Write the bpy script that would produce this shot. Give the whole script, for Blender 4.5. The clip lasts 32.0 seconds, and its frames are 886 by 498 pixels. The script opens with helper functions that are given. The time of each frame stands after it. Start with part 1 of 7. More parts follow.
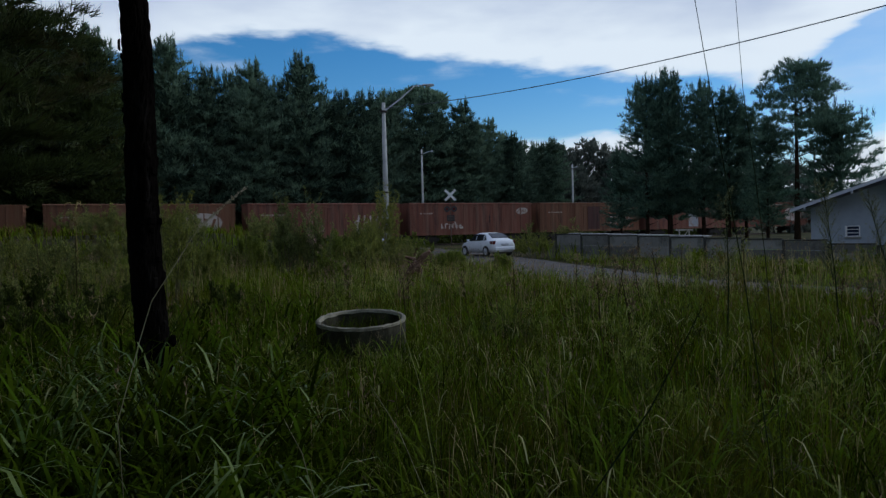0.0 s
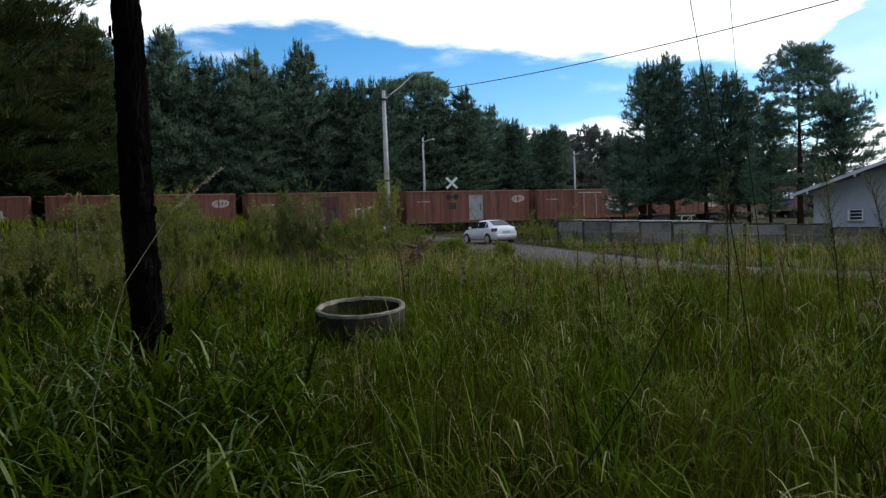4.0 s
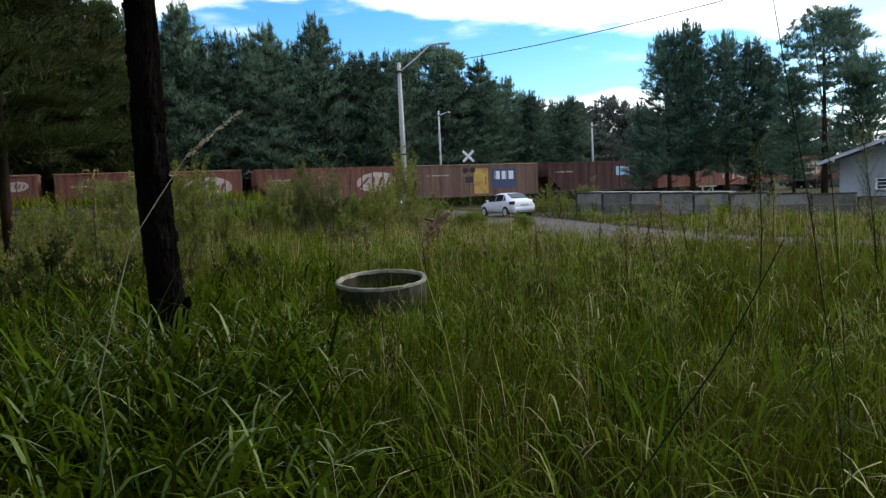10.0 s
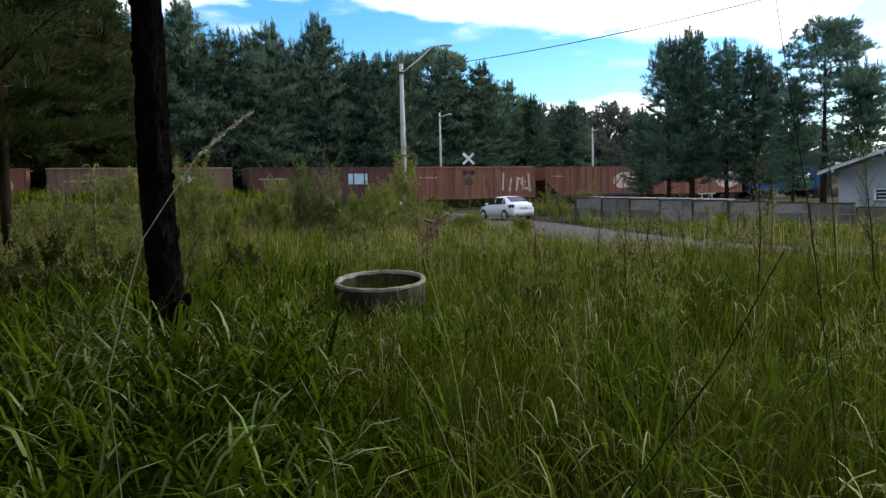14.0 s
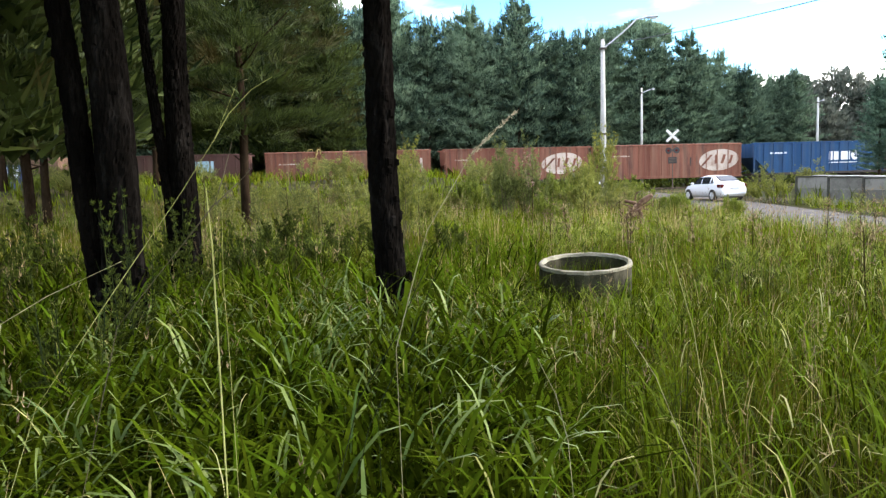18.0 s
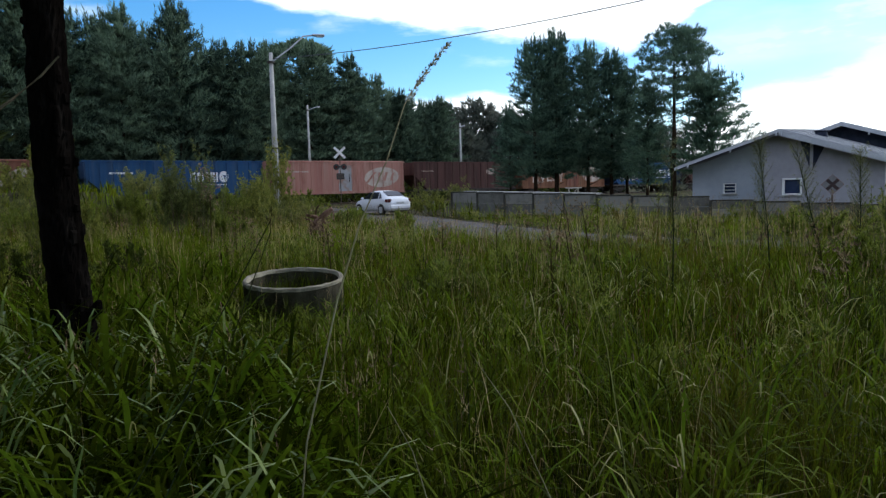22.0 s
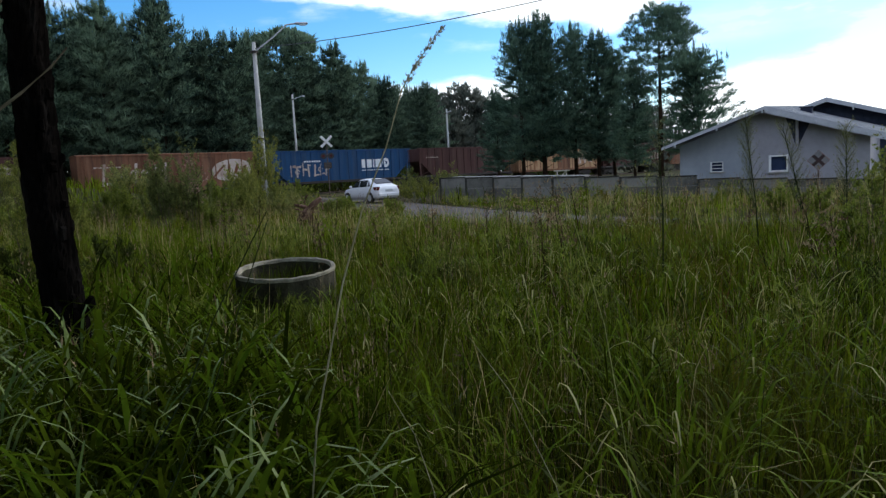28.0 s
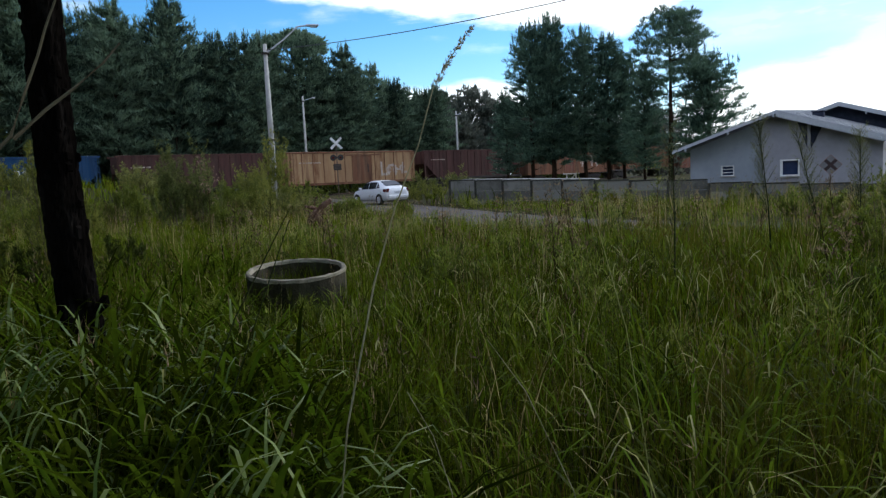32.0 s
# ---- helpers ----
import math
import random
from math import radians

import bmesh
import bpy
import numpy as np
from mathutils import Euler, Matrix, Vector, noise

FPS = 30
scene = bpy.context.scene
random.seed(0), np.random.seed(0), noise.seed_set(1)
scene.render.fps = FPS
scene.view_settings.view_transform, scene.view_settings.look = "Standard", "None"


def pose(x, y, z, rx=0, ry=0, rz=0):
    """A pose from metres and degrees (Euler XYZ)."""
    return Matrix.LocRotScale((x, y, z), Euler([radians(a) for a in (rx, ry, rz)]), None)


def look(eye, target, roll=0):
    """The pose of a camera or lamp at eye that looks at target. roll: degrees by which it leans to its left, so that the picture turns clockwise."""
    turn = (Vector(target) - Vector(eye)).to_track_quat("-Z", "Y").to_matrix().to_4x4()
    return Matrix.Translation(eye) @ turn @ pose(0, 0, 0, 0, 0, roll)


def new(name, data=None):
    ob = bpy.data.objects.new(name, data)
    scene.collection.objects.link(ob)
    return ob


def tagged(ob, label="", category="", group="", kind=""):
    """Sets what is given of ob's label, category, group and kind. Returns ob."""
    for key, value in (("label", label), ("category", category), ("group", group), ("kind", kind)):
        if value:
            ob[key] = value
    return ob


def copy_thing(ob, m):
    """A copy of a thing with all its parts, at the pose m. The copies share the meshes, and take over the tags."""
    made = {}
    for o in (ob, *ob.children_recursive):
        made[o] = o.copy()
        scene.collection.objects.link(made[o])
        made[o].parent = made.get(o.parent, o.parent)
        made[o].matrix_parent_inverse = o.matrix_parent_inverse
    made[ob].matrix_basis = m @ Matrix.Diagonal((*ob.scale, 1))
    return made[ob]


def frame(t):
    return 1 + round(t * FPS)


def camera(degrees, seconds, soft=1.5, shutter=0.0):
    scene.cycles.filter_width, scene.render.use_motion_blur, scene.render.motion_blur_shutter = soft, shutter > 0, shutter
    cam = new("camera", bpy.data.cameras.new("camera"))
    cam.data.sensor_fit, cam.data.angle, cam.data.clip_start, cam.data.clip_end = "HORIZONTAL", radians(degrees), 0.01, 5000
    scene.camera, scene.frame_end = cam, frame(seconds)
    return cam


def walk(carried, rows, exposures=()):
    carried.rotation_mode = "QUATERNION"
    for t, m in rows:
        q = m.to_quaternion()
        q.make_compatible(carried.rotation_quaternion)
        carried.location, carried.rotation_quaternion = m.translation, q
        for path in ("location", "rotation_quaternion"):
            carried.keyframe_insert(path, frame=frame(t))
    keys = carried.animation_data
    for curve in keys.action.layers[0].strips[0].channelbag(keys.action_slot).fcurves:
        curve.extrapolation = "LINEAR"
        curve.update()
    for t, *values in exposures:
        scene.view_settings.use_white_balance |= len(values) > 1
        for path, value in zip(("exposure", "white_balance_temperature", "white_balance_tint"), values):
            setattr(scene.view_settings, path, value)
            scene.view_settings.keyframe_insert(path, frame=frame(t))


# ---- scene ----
cam = camera(65.2, 32.0, soft=1.35, shutter=0.25)
PATH = [
    (0.0, 0.328, -0.361, 1.821, 88.63, 1.42, 2.71),
    (0.5, 0.262, -0.244, 1.823, 87.39, 2.18, 2.13),
    (1.0, 0.227, -0.186, 1.822, 87.27, 1.31, 3.15),
    (1.5, 0.225, -0.189, 1.823, 86.57, 1.41, 3.54),
    (2.0, 0.295, -0.235, 1.816, 86.78, 1.22, 3.78),
    (2.5, 0.346, -0.305, 1.820, 87.62, 0.90, 2.79),
    (3.0, 0.361, -0.337, 1.806, 88.26, 1.68, 3.19),
    (3.5, 0.387, -0.364, 1.805, 87.92, 1.99, 2.99),
    (5.5, 0.317, -0.111, 1.744, 87.02, 1.78, 2.65),
    (6.0, 0.314, -0.119, 1.738, 86.50, 2.18, 3.41),
    (6.5, 0.306, -0.134, 1.739, 86.50, 1.84, 3.36),
    (7.0, 0.289, -0.109, 1.736, 86.26, 1.94, 3.62),
    (7.5, 0.293, -0.115, 1.740, 86.45, 1.83, 3.58),
    (8.0, 0.296, -0.117, 1.740, 85.89, 2.09, 3.49),
    (8.5, 0.297, -0.081, 1.732, 85.66, 2.23, 3.10),
    (9.0, 0.308, -0.094, 1.737, 85.43, 2.49, 3.12),
    (9.5, 0.305, -0.067, 1.732, 85.24, 2.60, 2.98),
    (10.0, 0.291, -0.113, 1.744, 85.61, 2.57, 4.23),
    (10.5, 0.288, -0.078, 1.744, 85.74, 2.46, 4.37),
    (11.0, 0.296, -0.111, 1.743, 85.42, 2.54, 3.80),
    (11.5, 0.298, -0.107, 1.747, 85.23, 2.68, 3.45),
    (12.0, 0.293, -0.073, 1.733, 85.15, 2.70, 3.10),
    (12.5, 0.304, -0.102, 1.737, 85.27, 2.55, 2.87),
    (13.0, 0.296, -0.117, 1.743, 84.99, 2.45, 3.09),
    (13.5, 0.298, -0.112, 1.741, 85.39, 2.49, 3.25),
    (14.0, 0.276, -0.136, 1.747, 85.76, 1.41, 4.17),
    (14.5, 0.249, -0.206, 1.756, 86.24, 0.62, 8.37),
    (15.0, 0.197, -0.226, 1.761, 85.57, 0.67, 14.01),
    (15.5, 0.187, -0.211, 1.765, 86.02, 0.91, 17.29),
    (17.5, 0.171, -0.145, 1.754, 84.67, 1.25, 18.90),
    (18.0, 0.150, -0.243, 1.784, 84.52, 1.69, 20.12),
    (18.5, 0.037, -0.253, 1.808, 84.41, 0.78, 18.67),
    (19.0, -0.094, -0.250, 1.793, 84.76, 1.38, 16.11),
    (19.5, -0.165, -0.201, 1.790, 84.48, 0.75, 14.43),
    (20.0, -0.139, -0.111, 1.755, 83.82, 1.35, 12.35),
    (20.5, -0.134, 0.062, 1.751, 83.63, 1.53, 8.11),
    (21.0, -0.154, 0.176, 1.749, 84.13, 1.61, 2.53),
    (21.5, -0.321, 0.288, 1.730, 84.74, 2.74, -4.71),
    (22.0, -0.402, 0.299, 1.723, 85.08, 1.46, -6.95),
    (22.5, -0.410, 0.336, 1.724, 85.21, 1.21, -7.49),
    (23.0, -0.419, 0.322, 1.722, 84.79, 1.35, -7.43),
    (23.5, -0.422, 0.291, 1.718, 84.94, 2.15, -7.52),
    (24.0, -0.435, 0.294, 1.721, 84.93, 2.14, -7.05),
    (24.5, -0.429, 0.263, 1.717, 84.85, 2.08, -6.73),
    (25.0, -0.432, 0.282, 1.725, 84.76, 2.53, -6.83),
    (25.5, -0.413, 0.263, 1.724, 84.86, 2.62, -7.22),
    (27.5, -0.423, 0.294, 1.718, 84.14, 3.13, -7.68),
    (28.0, -0.419, 0.293, 1.720, 83.91, 3.01, -7.93),
    (28.5, -0.425, 0.305, 1.712, 83.53, 2.88, -7.92),
    (29.0, -0.439, 0.320, 1.715, 83.46, 2.51, -7.74),
    (29.5, -0.448, 0.331, 1.710, 83.53, 2.52, -7.43),
    (30.0, -0.451, 0.311, 1.712, 83.79, 2.63, -7.35),
    (30.5, -0.448, 0.306, 1.722, 83.73, 2.61, -7.56),
    (31.0, -0.454, 0.311, 1.728, 83.94, 2.63, -7.58),
    (31.5, -0.458, 0.318, 1.720, 83.93, 2.89, -7.65),
    (32.0, -0.448, 0.299, 1.718, 84.14, 2.66, -7.20),
]
EXPOSURES = [(0.0, -0.85, 5780, 7.0), (1.0, -0.33, 6260, 8.3), (2.0, 0.05, 6420, 8.5), (3.0, -0.06, 6340, 8.3), (3.5, -0.04, 6380, 8.5), (6.0, 0.03, 6420, 8.5), (8.0, 0.12, 6420, 8.5), (9.0, 0.46, 6440, 8.8), (14.0, 0.57, 6540, 8.8), (15.0, 1.1, 6720, 8.5), (15.5, 1.4, 6820, 8.5),
             (17.5, 1.98, 7040, 8.5), (20.5, 2.08, 7040, 8.5), (21.0, 1.6, 6720, 8.5), (22.0, 0.15, 6270, 8.3), (23.0, 0.12, 6270, 8.3), (32.0, 0.14, 6270, 8.3)]
walk(cam, [(t, pose(x, y, z, rx, ry, rz)) for t, x, y, z, rx, ry, rz in PATH], EXPOSURES)

# ---- world and sun ----
SUN_BEARING, SUN_HEIGHT = 62.0, 32.0


def make_world():
    world = bpy.data.worlds.new("sky")
    scene.world = world
    world.use_nodes = True
    nt = world.node_tree
    nt.nodes.clear()
    N, L = nt.nodes.new, nt.links.new

    def math_node(op, a, b=None, clamp=False):
        m = N("ShaderNodeMath")
        m.operation, m.use_clamp = op, clamp
        for k, v in enumerate((a, b)):
            if v is None:
                continue
            if isinstance(v, (int, float)):
                m.inputs[k].default_value = v
            else:
                L(v, m.inputs[k])
        return m.outputs[0]

    sky = N("ShaderNodeTexSky")
    sky.sky_type, sky.sun_disc = "NISHITA", False
    sky.sun_elevation, sky.sun_rotation = radians(SUN_HEIGHT), radians(SUN_BEARING)
    sky.air_density, sky.dust_density, sky.ozone_density = 1.0, 0.3, 3.0
    co = N("ShaderNodeTexCoord")
    sep = N("ShaderNodeSeparateXYZ")
    L(co.outputs["Generated"], sep.inputs[0])
    x, y, z = sep.outputs
    # a cloud deck whose ragged lower edge slopes down towards the east, a thin veil east of it and a low bank on the eastern horizon
    bearing = math_node("MULTIPLY", math_node("ARCTAN2", x, y), 57.2958)
    height = math_node("MULTIPLY", math_node("ARCSINE", z), 57.2958)
    comb = N("ShaderNodeCombineXYZ")
    L(math_node("MULTIPLY", bearing, 0.075), comb.inputs[0]), L(math_node("MULTIPLY", height, 0.26), comb.inputs[1])
    comb.inputs[2].default_value = CLOUD_SEED
    big, small, wisp = N("ShaderNodeTexNoise"), N("ShaderNodeTexNoise"), N("ShaderNodeTexNoise")
    for node, size, detail in ((big, 1.6, 6.0), (small, 1.3, 7.0), (wisp, 4.0, 6.0)):
        node.inputs["Scale"].default_value, node.inputs["Detail"].default_value, node.inputs["Roughness"].default_value = size, detail, 0.55
        L(comb.outputs[0], node.inputs["Vector"])

    def along(stops, top):
        """A height in degrees that follows the bearing, from a few (bearing, height) stops."""
        ramp = N("ShaderNodeValToRGB")
        ramp.color_ramp.interpolation = "LINEAR"
        e = ramp.color_ramp.elements
        while len(e) < len(stops):
            e.new(0.5)
        for k, (deg, h) in enumerate(stops):
            e[k].position = (deg + 60) / 120
            e[k].color = (h / top, h / top, h / top, 1)
        L(math_node("MULTIPLY", math_node("ADD", bearing, 60.0), 1 / 120, True), ramp.inputs[0])
        return math_node("MULTIPLY", ramp.outputs[0], top)

    edge = along(DECK_EDGE, 30.0)
    ragged = math_node("ADD", math_node("MULTIPLY", math_node("SUBTRACT", big.outputs[0], 0.5), 2.6), math_node("MULTIPLY", math_node("SUBTRACT", wisp.outputs[0], 0.5), 1.6))
    over = math_node("ADD", math_node("SUBTRACT", math_node("SUBTRACT", height, edge), 0.45), ragged)
    deck = math_node("MULTIPLY", over, 0.45)
    bank = math_node("MULTIPLY", math_node("ADD", math_node("SUBTRACT", along(BANK_TOP, 30.0), height), ragged), 0.38)
    veil = math_node("ADD", math_node("MULTIPLY", math_node("SUBTRACT", small.outputs[0], 0.64), 1.2), math_node("MULTIPLY", math_node("SUBTRACT", bearing, 23.0), 0.020, True))
    haze = math_node("MINIMUM", math_node("MULTIPLY", math_node("SUBTRACT", height, 8.2), 0.07), math_node("MULTIPLY", math_node("SUBTRACT", bearing, 25.0), 0.05))
    haze = math_node("ADD", math_node("MINIMUM", haze, 0.06), math_node("MULTIPLY", math_node("SUBTRACT", small.outputs[0], 0.5), 0.25))
    veil = math_node("MAXIMUM", math_node("MINIMUM", veil, 0.10), math_node("MINIMUM", haze, 0.17))
    amount = math_node("MAXIMUM", math_node("MAXIMUM", deck, bank), veil)
    ramp = N("ShaderNodeMapRange")
    ramp.interpolation_type = "SMOOTHSTEP"
    ramp.inputs["From Min"].default_value, ramp.inputs["From Max"].default_value = -0.10, 0.42
    L(amount, ramp.inputs["Value"])
    tone = N("ShaderNodeValToRGB")
    tone.color_ramp.elements[0].position, tone.color_ramp.elements[0].color = 0.0, (0.95, 0.98, 1.0, 1)
    tone.color_ramp.elements[1].position, tone.color_ramp.elements[1].color = 1.0, (0.47, 0.53, 0.70, 1)
    depth = math_node("MULTIPLY", math_node("SUBTRACT", over, along(BRIGHT_BAND, 30.0)), 0.16)
    depth = math_node("ADD", depth, math_node("MULTIPLY", math_node("SUBTRACT", small.outputs[0], 0.5), 0.9))
    L(depth, tone.inputs[0])
    sky_bg, cloud_bg, mix, out = N("ShaderNodeBackground"), N("ShaderNodeBackground"), N("ShaderNodeMixShader"), N("ShaderNodeOutputWorld")
    deep = N("ShaderNodeHueSaturation")
    deep.inputs["Saturation"].default_value = 1.36
    L(sky.outputs[0], deep.inputs["Color"]), L(deep.outputs[0], sky_bg.inputs["Color"])
    sky_bg.inputs["Strength"].default_value = SKY_STRENGTH
    L(tone.outputs[0], cloud_bg.inputs["Color"])
    cloud_bg.inputs["Strength"].default_value = CLOUD_STRENGTH
    L(ramp.outputs[0], mix.inputs[0]), L(sky_bg.outputs[0], mix.inputs[1]), L(cloud_bg.outputs[0], mix.inputs[2])
    L(mix.outputs[0], out.inputs["Surface"])


SKY_STRENGTH, CLOUD_STRENGTH = 0.17, 1.5
CLOUD_SEED = 3.7
DECK_EDGE = [(-60, 12.6), (-26, 13.2), (-22, 14.4), (-13, 15.3), (-7.5, 14.2), (-1, 13.2), (3, 12.2), (11, 11.6), (22, 9.8), (26, 11.5), (34, 16.0), (60, 18.0)]
BANK_TOP = [(-60, 1.0), (0, 4.0), (4, 7.6), (11, 8.0), (15, 6.5), (24, 4.0), (29, 6.4), (36, 7.6), (60, 9.0)]
BRIGHT_BAND = [(-60, 0.3), (-9, 0.3), (-5, 2.2), (60, 3.6)]
make_world()
sun_data = bpy.data.lights.new("sun", "SUN")
sun_data.energy, sun_data.angle, sun_data.color = 1.75, radians(12), (1.0, 0.95, 0.86)
sun = new("sun", sun_data)
sb, sh = radians(SUN_BEARING), radians(SUN_HEIGHT)
sun.matrix_basis = look((0, 0, 60), Vector((0, 0, 60)) - Vector((math.sin(sb) * math.cos(sh), math.cos(sb) * math.cos(sh), math.sin(sh))))


# ---- materials ----
def surface(name, dark, light, scale=4.0, rough=0.7, metal=0.0, bump=0.0, bump_scale=None, spread=None, stains=None, stain_scale=0.6,
            stretch=(1, 1, 1), through_light=0.0, hue=0.0, gloss=0.5, dust=None, vary=0.9, each=0.0):
    """Two tones mixed by coarse and fine noise. spread: "island" or "object" varies the tone from piece to piece.
    stains: a third colour in coarse blotches. dust: a fourth in fine upright streaks. through_light: share of light that passes a thin leaf.
    each: how far whole objects differ from one another."""
    m = bpy.data.materials.new(name)
    m.use_nodes = True
    nt = m.node_tree
    N, L = nt.nodes.new, nt.links.new
    bsdf, out = nt.nodes["Principled BSDF"], nt.nodes["Material Output"]
    co, mapping = N("ShaderNodeTexCoord"), N("ShaderNodeMapping")
    mapping.inputs["Scale"].default_value = stretch
    L(co.outputs["Object"], mapping.inputs[0])
    fine, coarse = N("ShaderNodeTexNoise"), N("ShaderNodeTexNoise")
    fine.inputs["Scale"].default_value, fine.inputs["Detail"].default_value = scale * 6, 4
    coarse.inputs["Scale"].default_value, coarse.inputs["Detail"].default_value = scale, 3
    L(mapping.outputs[0], fine.inputs["Vector"]), L(mapping.outputs[0], coarse.inputs["Vector"])
    add = N("ShaderNodeMath")
    add.operation = "ADD"
    half = N("ShaderNodeMath")
    half.operation = "MULTIPLY"
    half.inputs[1].default_value = 0.5
    L(fine.outputs[0], half.inputs[0]), L(half.outputs[0], add.inputs[0]), L(coarse.outputs[0], add.inputs[1])
    ramp = N("ShaderNodeMapRange")
    ramp.inputs["From Min"].default_value, ramp.inputs["From Max"].default_value = 0.5, 1.0
    value = add.outputs[0]
    if spread:
        src = N("ShaderNodeNewGeometry").outputs["Random Per Island"] if spread == "island" else N("ShaderNodeObjectInfo").outputs["Random"]
        push = N("ShaderNodeMath")
        push.operation = "MULTIPLY_ADD"
        push.inputs[1].default_value, push.inputs[2].default_value = vary, -vary / 2
        L(src, push.inputs[0])
        both = N("ShaderNodeMath")
        both.operation = "ADD"
        L(push.outputs[0], both.inputs[0]), L(value, both.inputs[1])
        value = both.outputs[0]
    if each:
        whole = N("ShaderNodeMath")
        whole.operation = "MULTIPLY_ADD"
        whole.inputs[1].default_value, whole.inputs[2].default_value = each, -each / 2
        L(N("ShaderNodeObjectInfo").outputs["Random"], whole.inputs[0])
        sum_up = N("ShaderNodeMath")
        sum_up.operation = "ADD"
        L(whole.outputs[0], sum_up.inputs[0]), L(value, sum_up.inputs[1])
        value = sum_up.outputs[0]
    L(value, ramp.inputs["Value"])
    mix = N("ShaderNodeMix")
    mix.data_type = "RGBA"
    mix.inputs[6].default_value, mix.inputs[7].default_value = (*dark, 1), (*light, 1)
    L(ramp.outputs[0], mix.inputs[0])
    colour = mix.outputs[2]
    if hue and spread:
        wheel = N("ShaderNodeHueSaturation")
        span = N("ShaderNodeMapRange")
        span.inputs["To Min"].default_value, span.inputs["To Max"].default_value = 0.5 - hue, 0.5 + hue
        L(src, span.inputs["Value"]), L(span.outputs[0], wheel.inputs["Hue"]), L(colour, wheel.inputs["Color"])
        colour = wheel.outputs[0]
    if stains:
        blot = N("ShaderNodeTexNoise")
        blot.inputs["Scale"].default_value, blot.inputs["Detail"].default_value, blot.inputs["Roughness"].default_value = stain_scale, 8, 0.65
        L(mapping.outputs[0], blot.inputs["Vector"])
        edge = N("ShaderNodeMapRange")
        edge.inputs["From Min"].default_value, edge.inputs["From Max"].default_value = 0.52, 0.66
        L(blot.outputs[0], edge.inputs["Value"])
        over = N("ShaderNodeMix")
        over.data_type = "RGBA"
        over.inputs[7].default_value = (*stains, 1)
        L(edge.outputs[0], over.inputs[0]), L(colour, over.inputs[6])
        colour = over.outputs[2]
    if dust:
        run, streak = N("ShaderNodeMapping"), N("ShaderNodeTexNoise")
        run.inputs["Scale"].default_value = (1, 1, 0.22)
        run.inputs["Location"].default_value = (7.3, 2.1, 4.4)
        streak.inputs["Scale"].default_value, streak.inputs["Detail"].default_value, streak.inputs["Roughness"].default_value = 2.6, 9, 0.7
        L(mapping.outputs[0], run.inputs[0]), L(run.outputs[0], streak.inputs["Vector"])
        share = N("ShaderNodeMapRange")
        share.inputs["From Min"].default_value, share.inputs["From Max"].default_value, share.inputs["To Max"].default_value = 0.46, 0.72, 0.75
        L(streak.outputs[0], share.inputs["Value"])
        film = N("ShaderNodeMix")
        film.data_type = "RGBA"
        film.inputs[7].default_value = (*dust, 1)
        L(share.outputs[0], film.inputs[0]), L(colour, film.inputs[6])
        colour = film.outputs[2]
    L(colour, bsdf.inputs["Base Color"])
    bsdf.inputs["Roughness"].default_value, bsdf.inputs["Metallic"].default_value = rough, metal
    bsdf.inputs["Specular IOR Level"].default_value = gloss
    if bump:
        grain = N("ShaderNodeTexNoise")
        grain.inputs["Scale"].default_value, grain.inputs["Detail"].default_value = bump_scale or scale * 8, 5
        L(mapping.outputs[0], grain.inputs["Vector"])
        b = N("ShaderNodeBump")
        b.inputs["Strength"].default_value, b.inputs["Distance"].default_value = bump, 0.02
        L(grain.outputs[0], b.inputs["Height"]), L(b.outputs[0], bsdf.inputs["Normal"])
    if through_light:
        thin, blend = N("ShaderNodeBsdfTranslucent"), N("ShaderNodeMixShader")
        L(colour, thin.inputs["Color"])
        blend.inputs[0].default_value = through_light
        L(bsdf.outputs[0], blend.inputs[1]), L(thin.outputs[0], blend.inputs[2]), L(blend.outputs[0], out.inputs["Surface"])
    return m


GROUND = surface("grassy_earth", (0.012, 0.014, 0.005), (0.045, 0.045, 0.014), 0.5, 0.95, bump=0.6, bump_scale=6, stains=(0.09, 0.07, 0.035), stain_scale=0.25, gloss=0.05)
ROAD = surface("worn_asphalt", (0.065, 0.060, 0.058), (0.115, 0.106, 0.10), 0.9, 0.9, bump=0.4, bump_scale=40, stains=(0.15, 0.105, 0.07), stain_scale=0.35, gloss=0.06)
BALLAST = surface("ballast_stone", (0.06, 0.05, 0.045), (0.17, 0.14, 0.12), 6, 0.95, bump=0.8, bump_scale=18)
STEEL = surface("rail_steel", (0.06, 0.045, 0.04), (0.15, 0.11, 0.09), 3, 0.5, 0.7, bump=0.1)
CONCRETE = surface("weathered_concrete", (0.20, 0.195, 0.18), (0.40, 0.39, 0.37), 2.5, 0.9, bump=0.35, stains=(0.10, 0.105, 0.09), stain_scale=1.2)
# one concrete in two tones: skylight painted into the rim, shade into the wall
RIM_CONCRETE = surface("sky_lit_rim_concrete", (0.19, 0.175, 0.13), (0.42, 0.385, 0.30), 6, 0.9, bump=0.5, stains=(0.09, 0.085, 0.06), stain_scale=3, gloss=0.1)
RING_CONCRETE = surface("shaded_old_well_concrete", (0.022, 0.021, 0.014), (0.085, 0.076, 0.052), 5, 0.9, bump=0.5, stains=(0.05, 0.05, 0.03), stain_scale=2.2, gloss=0.1)
POLE_CONCRETE = surface("pole_concrete", (0.30, 0.30, 0.29), (0.46, 0.455, 0.44), 1.5, 0.85, bump=0.2, stains=(0.20, 0.20, 0.19), stain_scale=1.0)
